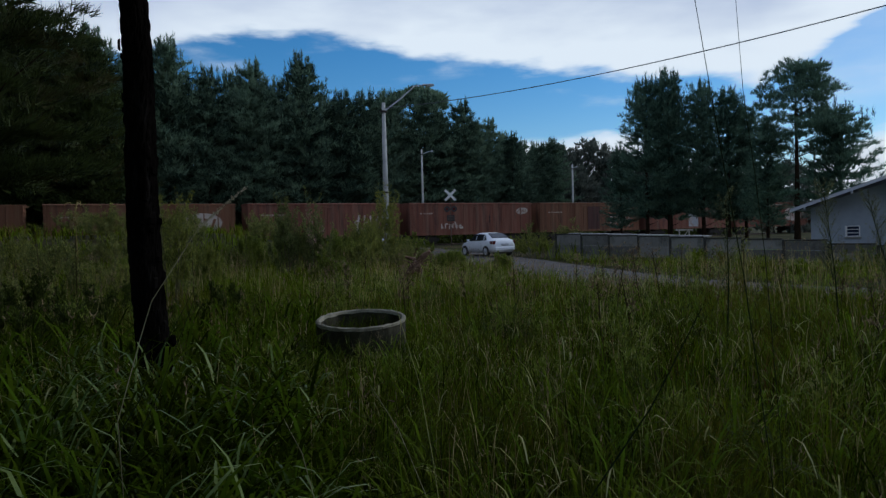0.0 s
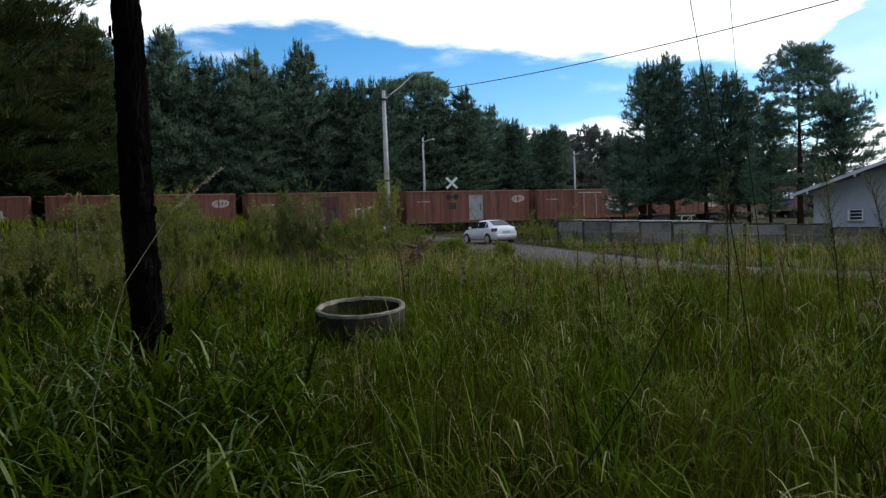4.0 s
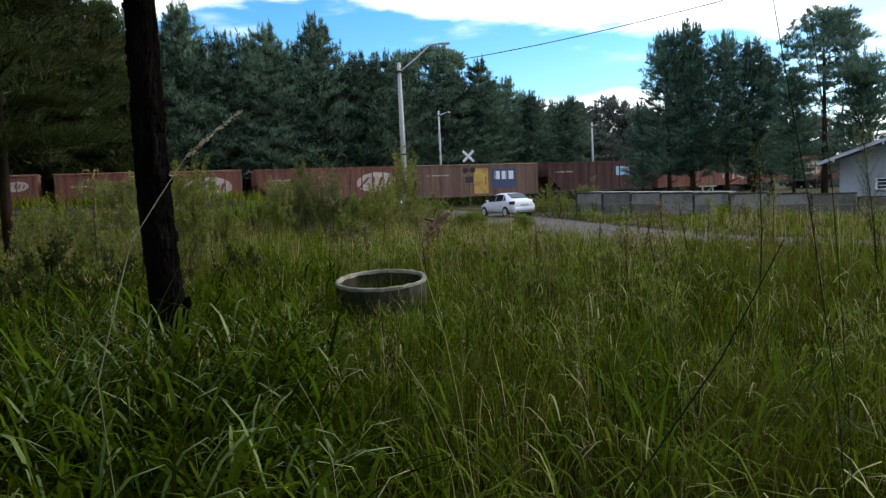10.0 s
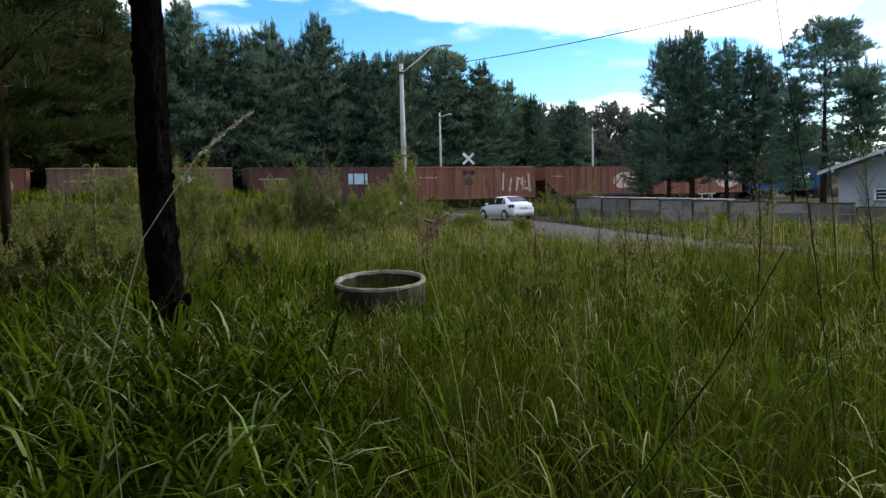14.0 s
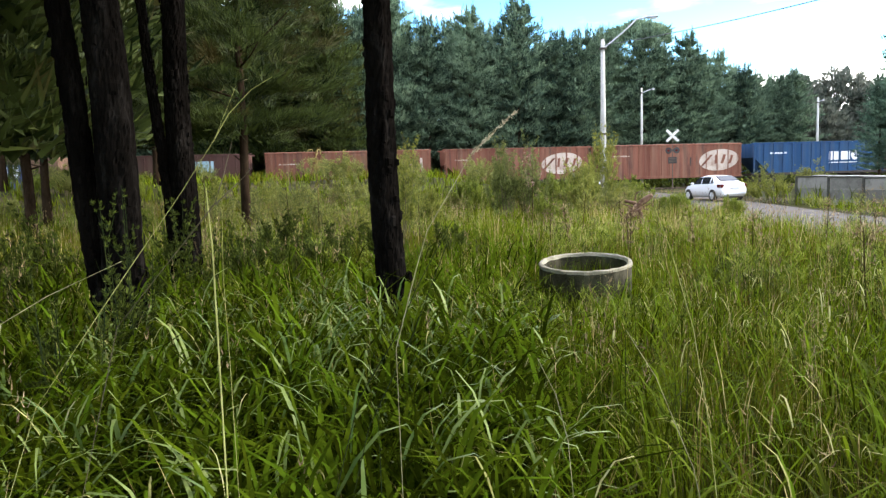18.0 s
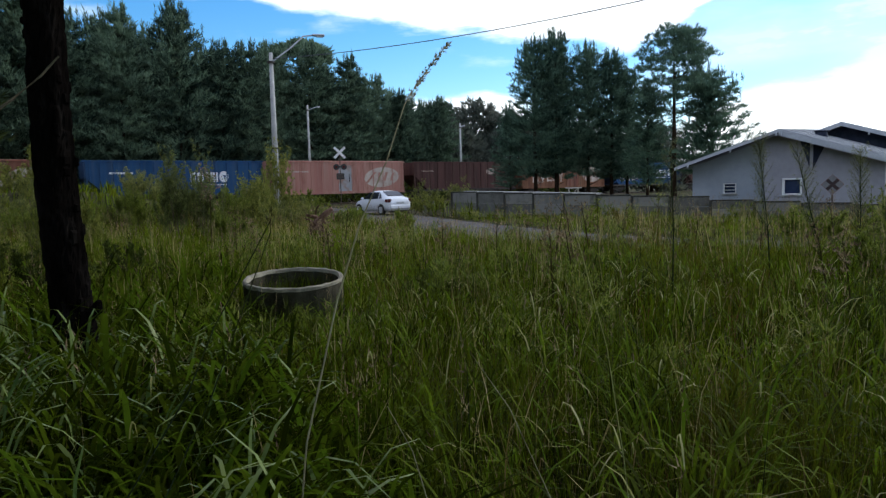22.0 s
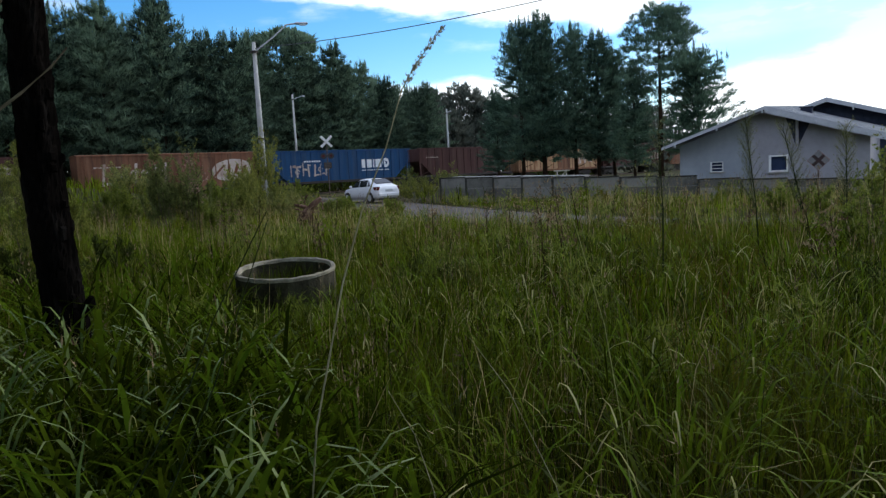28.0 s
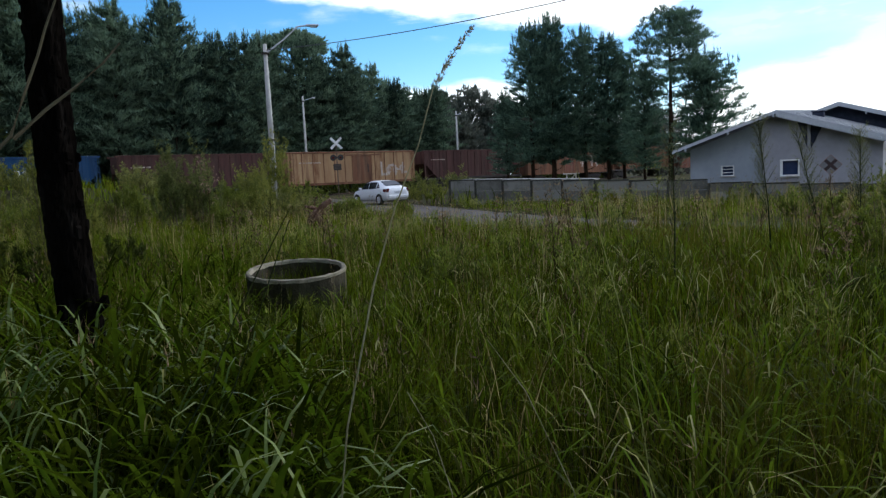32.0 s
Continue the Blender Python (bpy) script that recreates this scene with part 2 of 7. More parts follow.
WALL_PANEL = surface("precast_panel", (0.125, 0.122, 0.112), (0.235, 0.230, 0.212), 1.8, 0.9, bump=0.3, spread="object", stains=(0.08, 0.082, 0.07), stain_scale=0.9, gloss=0.08)
DARK_JOINT = surface("dark_moss_joint", (0.02, 0.02, 0.018), (0.06, 0.06, 0.05), 5, 0.95)
GALV = surface("galvanised_steel", (0.42, 0.43, 0.45), (0.58, 0.59, 0.61), 6, 0.45, 0.6)
BLACK = surface("black_paint", (0.012, 0.012, 0.013), (0.03, 0.03, 0.03), 5, 0.55)
WIRE = surface("cable_sheath", (0.05, 0.055, 0.07), (0.09, 0.10, 0.12), 5, 0.6)
# far darker than real bark: the trunks' deep shade is put into this colour
BARK = surface("deep_shade_pine_bark", (0.0018, 0.0016, 0.0015), (0.0075, 0.0062, 0.0056), 5, 0.95, bump=1.0, bump_scale=14, stretch=(1, 1, 0.25), stains=(0.015, 0.013, 0.012), stain_scale=9, gloss=0.0)
FAR_BARK = surface("pine_bark", (0.014, 0.009, 0.006), (0.050, 0.033, 0.022), 3, 0.95, bump=0.5, stretch=(1, 1, 0.3), gloss=0.0)
NEEDLES = surface("pine_needles", (0.020, 0.043, 0.031), (0.185, 0.265, 0.170), 0.5, 0.6, spread="island", through_light=0.38, gloss=0.12, vary=0.5, each=0.3)
NEEDLES_WARM = surface("yellowish_pine_needles", (0.008, 0.016, 0.005), (0.063, 0.084, 0.021), 0.5, 0.6, spread="island", through_light=0.3, gloss=0.1, stains=(0.07, 0.055, 0.018), stain_scale=0.35, vary=0.5, each=0.2)
FAR_LEAVES = surface("far_foliage", (0.060, 0.074, 0.060), (0.175, 0.185, 0.150), 0.4, 0.7, spread="island", through_light=0.25, gloss=0.12, vary=0.5, each=0.25)
SHRUB_LEAVES = surface("shrub_leaves", (0.085, 0.102, 0.026), (0.31, 0.32, 0.095), 1.0, 0.55, spread="island", through_light=0.45, gloss=0.15)
SAPLING_LEAVES = surface("pale_sapling_leaves", (0.105, 0.115, 0.050), (0.27, 0.275, 0.140), 1.0, 0.7, spread="island", through_light=0.45, gloss=0.05)
PLUME_LEAVES = surface("grey_green_plume_shrub_leaves", (0.070, 0.092, 0.026), (0.235, 0.27, 0.085), 1.0, 0.6, spread="island", through_light=0.4, gloss=0.1)
STALK = surface("bleached_stalk", (0.17, 0.155, 0.085), (0.36, 0.33, 0.20), 4, 0.8, gloss=0.05)
PLUME_SEED = surface("pale_seed_plume", (0.36, 0.32, 0.22), (0.62, 0.56, 0.42), 2.0, 0.8, spread="island", through_light=0.5, gloss=0.0)
FEATHER_LEAVES = surface("feathery_shrub_leaves", (0.092, 0.112, 0.022), (0.32, 0.335, 0.075), 1.0, 0.6, spread="island", through_light=0.45, gloss=0.1)
# weed green with the shade beneath the pines mixed into it
WEED_LEAVES = surface("shade_toned_weed_leaves", (0.023, 0.034, 0.005), (0.085, 0.108, 0.018), 1.0, 0.6, spread="island", through_light=0.3, gloss=0.08)
BRIGHT_LEAVES = surface("bright_bush_leaves", (0.072, 0.102, 0.012), (0.24, 0.28, 0.045), 1.0, 0.55, spread="island", through_light=0.35, gloss=0.15)
DRY_STEM = surface("dry_stem", (0.06, 0.05, 0.03), (0.17, 0.14, 0.085), 4, 0.9)
WEED_STEM = surface("brown_weed_stem", (0.030, 0.025, 0.011), (0.085, 0.068, 0.030), 4, 0.9, gloss=0.0)
DARK_STEM = surface("dark_green_stem", (0.012, 0.022, 0.010), (0.035, 0.045, 0.012), 6, 0.8, gloss=0.05)
GREEN_STEM = surface("pale_green_stem", (0.22, 0.23, 0.07), (0.42, 0.41, 0.16), 4, 0.7, gloss=0.05)
GRASS_BROAD = surface("broad_grass", (0.015, 0.026, 0.002), (0.096, 0.136, 0.009), 2.0, 0.6, spread="island", through_light=0.42, hue=0.025, gloss=0.0, vary=0.95)
GRASS_LUSH = surface("lush_green_grass", (0.032, 0.052, 0.003), (0.148, 0.192, 0.012), 2.0, 0.55, spread="island", through_light=0.42, hue=0.03, gloss=0.03)
GRASS_FINE = surface("fine_grass", (0.015, 0.026, 0.001), (0.138, 0.176, 0.007), 0.7, 0.6, spread="island", vary=1.1, through_light=0.38, hue=0.03, gloss=0.0, stains=(0.115, 0.100, 0.016), stain_scale=0.30)
GRASS_GREEN = surface("green_meadow_grass", (0.026, 0.046, 0.003), (0.160, 0.198, 0.016), 0.6, 0.6, spread="island", through_light=0.38, hue=0.025, gloss=0.0, stains=(0.12, 0.09, 0.02), stain_scale=0.25)
GRASS_MID = surface("yellow_green_grass", (0.031, 0.050, 0.003), (0.200, 0.238, 0.018), 0.6, 0.6, spread="island", through_light=0.38, hue=0.03, gloss=0.0, stains=(0.135, 0.110, 0.02), stain_scale=0.25)
GRASS_DRY = surface("dry_grass", (0.20, 0.15, 0.05), (0.50, 0.41, 0.18), 2.0, 0.7, spread="island", through_light=0.25, gloss=0.1)
GRASS_BROWN = surface("withered_brown_grass", (0.040, 0.022, 0.006), (0.175, 0.100, 0.030), 2.0, 0.8, spread="island", through_light=0.25, gloss=0.05)
# two light greens that paint sky highlights onto a share of the blades
GRASS_GLINT = surface("highlight_toned_broad_grass", (0.085, 0.140, 0.035), (0.24, 0.31, 0.10), 2.0, 0.4, spread="island", through_light=0.3, gloss=0.15)
GRASS_PALE = surface("highlight_toned_grass", (0.30, 0.30, 0.10), (0.50, 0.48, 0.22), 2.0, 0.6, spread="island", through_light=0.3, gloss=0.04)
NEEDLES_OPEN = surface("blue_green_pine_needles", (0.026, 0.060, 0.046), (0.145, 0.225, 0.150), 0.5, 0.6, spread="island", through_light=0.4, gloss=0.1, vary=0.5, each=0.2)
SEED = surface("seed_heads", (0.10, 0.06, 0.035), (0.33, 0.24, 0.13), 2.0, 0.8, spread="island", through_light=0.2)
CAR_WHITE = surface("white_car_paint", (0.70, 0.72, 0.75), (0.78, 0.79, 0.82), 0.8, 0.22, gloss=0.6)
CAR_SILVER = surface("silver_car_paint", (0.28, 0.30, 0.33), (0.35, 0.37, 0.40), 0.8, 0.25, 0.4)
GLASS_DARK = surface("dark_car_glass", (0.010, 0.012, 0.016), (0.022, 0.025, 0.03), 1.0, 0.10, gloss=0.35)
RUBBER = surface("tyre_rubber", (0.012, 0.012, 0.012), (0.03, 0.03, 0.03), 8, 0.85)
RED_LENS = surface("red_lamp_lens", (0.06, 0.008, 0.008), (0.11, 0.015, 0.015), 5, 0.2)
PLASTER = surface("grey_lilac_plaster", (0.26, 0.255, 0.285), (0.35, 0.345, 0.38), 0.7, 0.9, bump=0.15, stains=(0.23, 0.22, 0.235), stain_scale=0.35)
PLASTER_BLUE = surface("grey_blue_plaster", (0.27, 0.30, 0.345), (0.35, 0.38, 0.43), 0.7, 0.9, bump=0.15, stains=(0.23, 0.25, 0.28), stain_scale=0.35)
ROOF_SHEET = surface("grey_roof_sheet", (0.25, 0.265, 0.29), (0.36, 0.38, 0.41), 0.8, 0.75, bump=0.2, stains=(0.26, 0.27, 0.28), stain_scale=0.5)
FASCIA = surface("pale_fascia_board", (0.36, 0.38, 0.42), (0.48, 0.50, 0.54), 1.5, 0.7)
DARK_WOOD = surface("dark_roof_timber", (0.018, 0.022, 0.040), (0.042, 0.050, 0.078), 3, 0.8, gloss=0.1)
WHITE_PAINT = surface("white_paint", (0.68, 0.69, 0.70), (0.80, 0.80, 0.80), 4, 0.5)
SIGN_WHITE = surface("sign_white", (0.62, 0.62, 0.60), (0.76, 0.76, 0.74), 4, 0.6, stains=(0.45, 0.44, 0.42), stain_scale=3)
WINDOW_GLASS = surface("blue_window_glass", (0.016, 0.028, 0.070), (0.035, 0.052, 0.105), 1.2, 0.2, gloss=0.10)
LAWN = surface("mown_lawn", (0.06, 0.10, 0.02), (0.12, 0.17, 0.04), 0.8, 0.95, bump=0.5)
DEAD_WOOD = surface("dead_wood", (0.075, 0.035, 0.022), (0.22, 0.125, 0.085), 3, 0.9, bump=0.6, stretch=(1, 1, 0.3))
PINK_SEED = surface("dull_pink_seed_tufts", (0.16, 0.085, 0.06), (0.40, 0.25, 0.19), 2, 0.7, spread="island")


# ---- builders ----
def part(name, bm, material, parent=None, label="", smooth=False):
    me = bpy.data.meshes.new(name)
    bm.to_mesh(me)
    bm.free()
    if smooth:
        me.shade_smooth()
    me.materials.append(material)
    ob = new(name, me)
    if parent:
        ob.parent = parent
    if label:
        ob["label"] = label
    return ob


def thing(name, m, label, category, group=""):
    return_ob = tagged(new(name), label, category, group)
    return_ob.empty_display_size = 0.2
    return_ob.matrix_basis = m
    return return_ob


def box(bm, x0, y0, z0, x1, y1, z1, bevel=0.0):
    made = bmesh.ops.create_cube(bm, size=1.0, matrix=Matrix.LocRotScale(((x0 + x1) / 2, (y0 + y1) / 2, (z0 + z1) / 2), None, (x1 - x0, y1 - y0, z1 - z0)))
    if bevel:
        edges = list({e for v in made["verts"] for e in v.link_edges})
        bmesh.ops.bevel(bm, geom=edges, offset=bevel, segments=1, affect="EDGES")
    return bm


def rod(bm, p, q, r0, r1=None, n=8, caps=True):
    p, q = Vector(p), Vector(q)
    m = Matrix.Translation((p + q) / 2) @ (q - p).to_track_quat("Z", "Y").to_matrix().to_4x4()
    bmesh.ops.create_cone(bm, cap_ends=caps, segments=n, radius1=r0, radius2=r0 if r1 is None else r1, depth=(q - p).length, matrix=m)
    return bm


def tube(bm, points, radii, n=8, jag=0.0, rng=None):
    """A tube through the points, with a ring of n corners at each."""
    rings = []
    for k, p in enumerate(points):
        p = Vector(p)
        way = (Vector(points[min(k + 1, len(points) - 1)]) - Vector(points[max(k - 1, 0)])).normalized()
        side = way.orthogonal().normalized() if abs(way.z) < 0.8 else (Vector((1, 0, 0)) - way * way.x).normalized()
        up = way.cross(side)
        ring = []
        for j in range(n):
            a = 2 * math.pi * j / n
            r = radii[k] * (1 + (rng.uniform(-jag, jag) if rng else 0))
            ring.append(bm.verts.new(p + (side * math.cos(a) + up * math.sin(a)) * r))
        rings.append(ring)
    for a, b in zip(rings, rings[1:]):
        for j in range(n):
            bm.faces.new((a[j], a[(j + 1) % n], b[(j + 1) % n], b[j]))
    bm.faces.new(rings[-1])
    bm.faces.new(list(reversed(rings[0])))
    return bm


def plate(bm, outline, y0, y1):
    """A flat outline in x and z, between two depths in y."""
    front = [bm.verts.new((x, y0, z)) for x, z in outline]
    back = [bm.verts.new((x, y1, z)) for x, z in outline]
    bm.faces.new(front)
    bm.faces.new(list(reversed(back)))
    for k in range(len(outline)):
        j = (k + 1) % len(outline)
        bm.faces.new((front[k], back[k], back[j], front[j]))
    return bm


def quick_mesh(name, verts, tris, material, label="", category="", kind="", parent=None):
    me = bpy.data.meshes.new(name)
    me.vertices.add(len(verts))
    me.vertices.foreach_set("co", np.ascontiguousarray(verts, np.float32).ravel())
    me.loops.add(len(tris) * 3)
    me.loops.foreach_set("vertex_index", np.ascontiguousarray(tris, np.int32).ravel())
    me.polygons.add(len(tris))
    me.polygons.foreach_set("loop_start", np.arange(0, len(tris) * 3, 3, dtype=np.int32))
    me.update(calc_edges=True)
    me.materials.append(material)
    ob = new(name, me)
    if parent:
        ob.parent = parent
    return tagged(ob, label, category, kind=kind)


# ---- the lie of the land ----
TRACK_IN, TRACK_ALONG = np.array([-0.5, 0.8660254]), np.array([0.8660254, 0.5])
TRACK_FACE = 63.0
ROAD_LINE = [(60, -8), (34, 2.5), (20.5, 9.0), (12.6, 14.0), (8.1, 18.4), (5.5, 23), (3.6, 29), (1.6, 36.5), (-0.7, 44), (-4.2, 54), (-8.6, 66), (-13, 77.5), (-20, 95)]


def ground_z(x, y):
    q = -0.5 * np.asarray(x) + 0.8660254 * np.asarray(y)
    u = np.clip((q - 15) / 45, 0, 1)
    base = 0.5 * u * u * (3 - 2 * u)
    s = 0.8660254 * np.asarray(x) + 0.5 * np.asarray(y)
    up, down, side = np.clip((q - 28) / 20, 0, 1), np.clip((60.5 - q) / 4, 0, 1), np.clip((17.5 - s) / 9, 0, 1)
    return base + 1.75 * up * up * (3 - 2 * up) * down * side


def on_track(s, off=0.0):
    p = TRACK_IN * (TRACK_FACE + off) + TRACK_ALONG * s
    return float(p[0]), float(p[1])


def road_gap(x, y):
    """Distance from the road's middle line, for arrays."""
    best = np.full(np.shape(x), 1e9)
    for (ax, ay), (bx, by) in zip(ROAD_LINE, ROAD_LINE[1:]):
        dx, dy = bx - ax, by - ay
        k = np.clip(((x - ax) * dx + (y - ay) * dy) / (dx * dx + dy * dy), 0, 1)
        best = np.minimum(best, np.hypot(x - ax - k * dx, y - ay - k * dy))
    return best


# ---- ground, road, railway ----
def build_ground():
    near = np.arange(-70, 70.1, 2.0)
    far = np.array([85, 105, 130, 165, 210, 280, 400, 600, 1000, 1800, 3000.0])
    xs = np.concatenate([-far[::-1], near, far])
    ys = np.concatenate([-far[::-1], np.arange(-70, 130.1, 2.0), far[2:] + 20])
    X, Y = np.meshgrid(xs, ys)
    rng = np.random.default_rng(3)
    Z = ground_z(X, Y) + rng.normal(0, 0.025, X.shape) * (np.hypot(X, Y) < 120)
    Z = np.where(road_gap(X, Y) < 5.0, ground_z(X, Y) - 0.05, Z)
    verts = np.stack([X, Y, Z], -1).reshape(-1, 3)
    nx, ny = len(xs), len(ys)
    a = (np.arange(ny - 1)[:, None] * nx + np.arange(nx - 1)[None]).ravel()
    tris = np.concatenate([np.stack([a, a + 1, a + nx + 1], -1), np.stack([a, a + nx + 1, a + nx], -1)])
    quick_mesh("ground", verts, tris, GROUND, "uneven grassy earth of a vacant roadside lot", "ground", "structure")


def smooth_line(points, steps=6):
    out = []
    P = [Vector((x, y, 0)) for x, y in points]
    for k in range(len(P) - 1):
        a, b, c, d = P[max(k - 1, 0)], P[k], P[k + 1], P[min(k + 2, len(P) - 1)]
        for j in range(steps):
            t = j / steps
            out.append(0.5 * ((2 * b) + (c - a) * t + (2 * a - 5 * b + 4 * c - d) * t * t + (3 * b - a - 3 * c + d) * t ** 3))
    out.append(P[-1])
    return out


def build_road():
    bm = bmesh.new()
    rng = random.Random(5)
    line, rows = smooth_line(ROAD_LINE), []
    for k, p in enumerate(line):
        way = (line[min(k + 1, len(line) - 1)] - line[max(k - 1, 0)]).normalized()
        side = Vector((way.y, -way.x, 0))
        z = float(ground_z(p.x, p.y))
        row = []
        for off, dz in ((-2.75, -0.10), (-2.6, 0.02), (0, 0.06), (2.6, 0.02), (2.75, -0.10)):
            off += rng.uniform(-0.12, 0.12) if abs(off) > 1 else 0
            row.append(bm.verts.new((p.x + side.x * off, p.y + side.y * off, z + dz)))
        rows.append(row)
    for a, b in zip(rows, rows[1:]):
        for j in range(4):
            bm.faces.new((a[j], b[j], b[j + 1], a[j + 1]))
    bmesh.ops.recalc_face_normals(bm, faces=bm.faces)
    tagged(part("road", bm, ROAD), "worn pale grey asphalt lane with dusty edges", "road", kind="structure")


RAIL_TOP = 0.62


def track_pose(s, off, z):
    x, y = on_track(s, off)
    return pose(x, y, z, 0, 0, 30)


def build_railway():
    bm = bmesh.new()
    plate(bm, [(-2.4, -0.3), (2.4, -0.3), (1.6, 0.30), (-1.6, 0.30)], -320, 420)
    bed = part("track_bed", bm, BALLAST)
    bed.matrix_basis = track_pose(0, 1.45, 0.16) @ pose(0, 0, 0, 0, 0, -90)
    tagged(bed, "raised bed of brownish ballast stones", "track bed", kind="structure")
    for k, y in enumerate((-0.535, 0.535)):
        bm = bmesh.new()
        plate(bm, [(-0.06, 0), (0.06, 0), (0.06, 0.02), (0.015, 0.035), (0.015, 0.11), (0.036, 0.12), (0.036, 0.155), (-0.036, 0.155), (-0.036, 0.12), (-0.015, 0.11), (-0.015, 0.035), (-0.06, 0.02)], -320, 420)
        rail = part("rail", bm, STEEL)
        rail.matrix_basis = track_pose(0, 1.45 + y, 0.465) @ pose(0, 0, 0, 0, 0, -90)
        tagged(rail, "rust-brown steel rail on the ballast bed", "rail", "rails of the track", "structure")


build_ground()
build_road()
build_railway()

# ---- boundary wall of precast panels ----
WALL_A, WALL_B = Vector((5.05, 40.7, 0)), Vector((15.2, 29.9, 0))


def build_wall():
    way = (WALL_B - WALL_A).normalized()
    turn = math.degrees(math.atan2(way.y, way.x))
    root = thing("boundary_wall", pose(WALL_A.x, WALL_A.y, 0, 0, 0, turn), "low grey precast concrete panel wall with dark stained top", "wall")
    root["kind"] = "structure"
    rng = random.Random(8)
    for k in range(15):
        x0 = k * 1.87
        top = 1.52 - 0.062 * k if k < 8 else 0.91 - 0.077 * (k - 8)
        foot = -0.25
        rows = 3
        for r in range(rows):
            z0, z1 = foot + (top - foot) * r / rows, foot + (top - foot) * (r + 1) / rows
            bm = bmesh.new()
            box(bm, x0 + 0.07, -0.03 + rng.uniform(-0.006, 0.006), z0 + 0.006, x0 + 1.80, 0.03, z1 - (0.036 if r == 2 else 0.006), 0.008)
            part("panel", bm, WALL_PANEL, root)
        bm = bmesh.new()
        box(bm, x0 - 0.06, -0.065, foot, x0 + 0.06, 0.065, top + 0.03 + rng.uniform(0, 0.02), 0.01)
        part("post", bm, DARK_JOINT, root, "dark stained post")
        bm = bmesh.new()
        box(bm, x0 + 0.065, -0.06, top - 0.03, x0 + 1.805, 0.06, top + 0.045, 0.008)
        part("coping", bm, DARK_JOINT, root, "dark mossy coping")
    # a long pale slab lies on the far side, just over the wall's top
    slab = bmesh.new()
    box(slab, 0, 0, 0, 8.6, 0.9, 0.06, 0.01)
    ob = part("concrete_slab", slab, CONCRETE)
    ob.matrix_basis = pose(WALL_A.x + 0.8, WALL_A.y + 0.8, 1.53, 0, 1.75, turn + 1)
    tagged(ob, "pale concrete slab lying behind the boundary wall", "slab")
    bm = bmesh.new()
    box(bm, 0, 0, -0.2, 8.5, 0.8, 1.526, 0.02)
    ob = part("brick_base", bm, CONCRETE)
    ob.matrix_basis = pose(WALL_A.x + 0.8, WALL_A.y + 0.82, 0, 0, 1.75, turn + 1)
    tagged(ob, "grey masonry base carrying the pale slab", "base")


build_wall()


# ---- wagons ----
def rust(name, dark, light, stains, scale=0.5, dust=(0.25, 0.15, 0.09)):
    return surface(name, dark, light, scale, 0.8, bump=0.15, stains=stains, stain_scale=0.9, stretch=(1, 1, 0.16), gloss=0.15, dust=dust)


RUST_RED = rust("red_brown_wagon_paint", (0.115, 0.042, 0.029), (0.215, 0.086, 0.058), (0.070, 0.036, 0.030), dust=(0.25, 0.15, 0.105))
RUST_BROWN = rust("brown_wagon_paint", (0.11, 0.048, 0.028), (0.21, 0.095, 0.055), (0.07, 0.038, 0.028))
RUST_DARK = rust("dark_maroon_wagon_paint", (0.055, 0.026, 0.024), (0.10, 0.048, 0.042), (0.045, 0.025, 0.022), dust=(0.12, 0.075, 0.06))
RUST_PINK = rust("faded_pink_wagon_paint", (0.30, 0.13, 0.105), (0.42, 0.21, 0.17), (0.24, 0.10, 0.075), dust=(0.40, 0.27, 0.21))
RUST_TAN = rust("patchy_tan_rusty_paint", (0.30, 0.17, 0.09), (0.46, 0.30, 0.16), (0.16, 0.06, 0.03), 0.8)
RUST_GREY = rust("grey_brown_wagon_paint", (0.115, 0.072, 0.055), (0.18, 0.115, 0.088), (0.09, 0.05, 0.04))
WAGON_BLUE = rust("deep_blue_wagon_paint", (0.013, 0.048, 0.120), (0.022, 0.074, 0.170), (0.024, 0.050, 0.10), dust=(0.06, 0.09, 0.14))
UNDER = surface("dark_running_gear", (0.018, 0.014, 0.012), (0.05, 0.04, 0.035), 4, 0.85)
LOGO = surface("faded_white_marking", (0.37, 0.29, 0.24), (0.53, 0.455, 0.395), 1.2, 0.8, stains=(0.27, 0.17, 0.13), stain_scale=0.8)
TEXT_WHITE = surface("white_lettering_paint", (0.66, 0.68, 0.70), (0.78, 0.79, 0.80), 1.5, 0.7)
YELLOW = surface("ochre_door_paint", (0.42, 0.25, 0.05), (0.55, 0.34, 0.08), 1, 0.75, stains=(0.30, 0.16, 0.05), stain_scale=0.9)
NAVY = surface("navy_panel_paint", (0.03, 0.05, 0.12), (0.05, 0.08, 0.17), 1, 0.75)
DOOR_GREY = surface("grey_door_paint", (0.24, 0.24, 0.25), (0.34, 0.34, 0.35), 1, 0.75, stains=(0.25, 0.15, 0.11), stain_scale=0.9)
SKY_PANEL = surface("pale_blue_panel", (0.25, 0.42, 0.55), (0.38, 0.55, 0.66), 2, 0.7)
FACE = -1.40
WAGON_SIDE = {}


def shared(key, build, name, material, parent, m, label=""):
    """A part on a mesh that is built once under this key."""
    if key not in WAGON_SIDE:
        ob = part(name, build(), material, parent, label)
        WAGON_SIDE[key] = ob.data
    else:
        ob = new(name, WAGON_SIDE[key])
        ob.parent = parent
    ob.matrix_basis = m
    if label:
        ob["label"] = label
    return ob


def oval(rx, rz, n=28, lean=0.25):
    return [(rx * math.cos(2 * math.pi * k / n) + lean * rz * math.sin(2 * math.pi * k / n), rz * math.sin(2 * math.pi * k / n)) for k in range(n)]


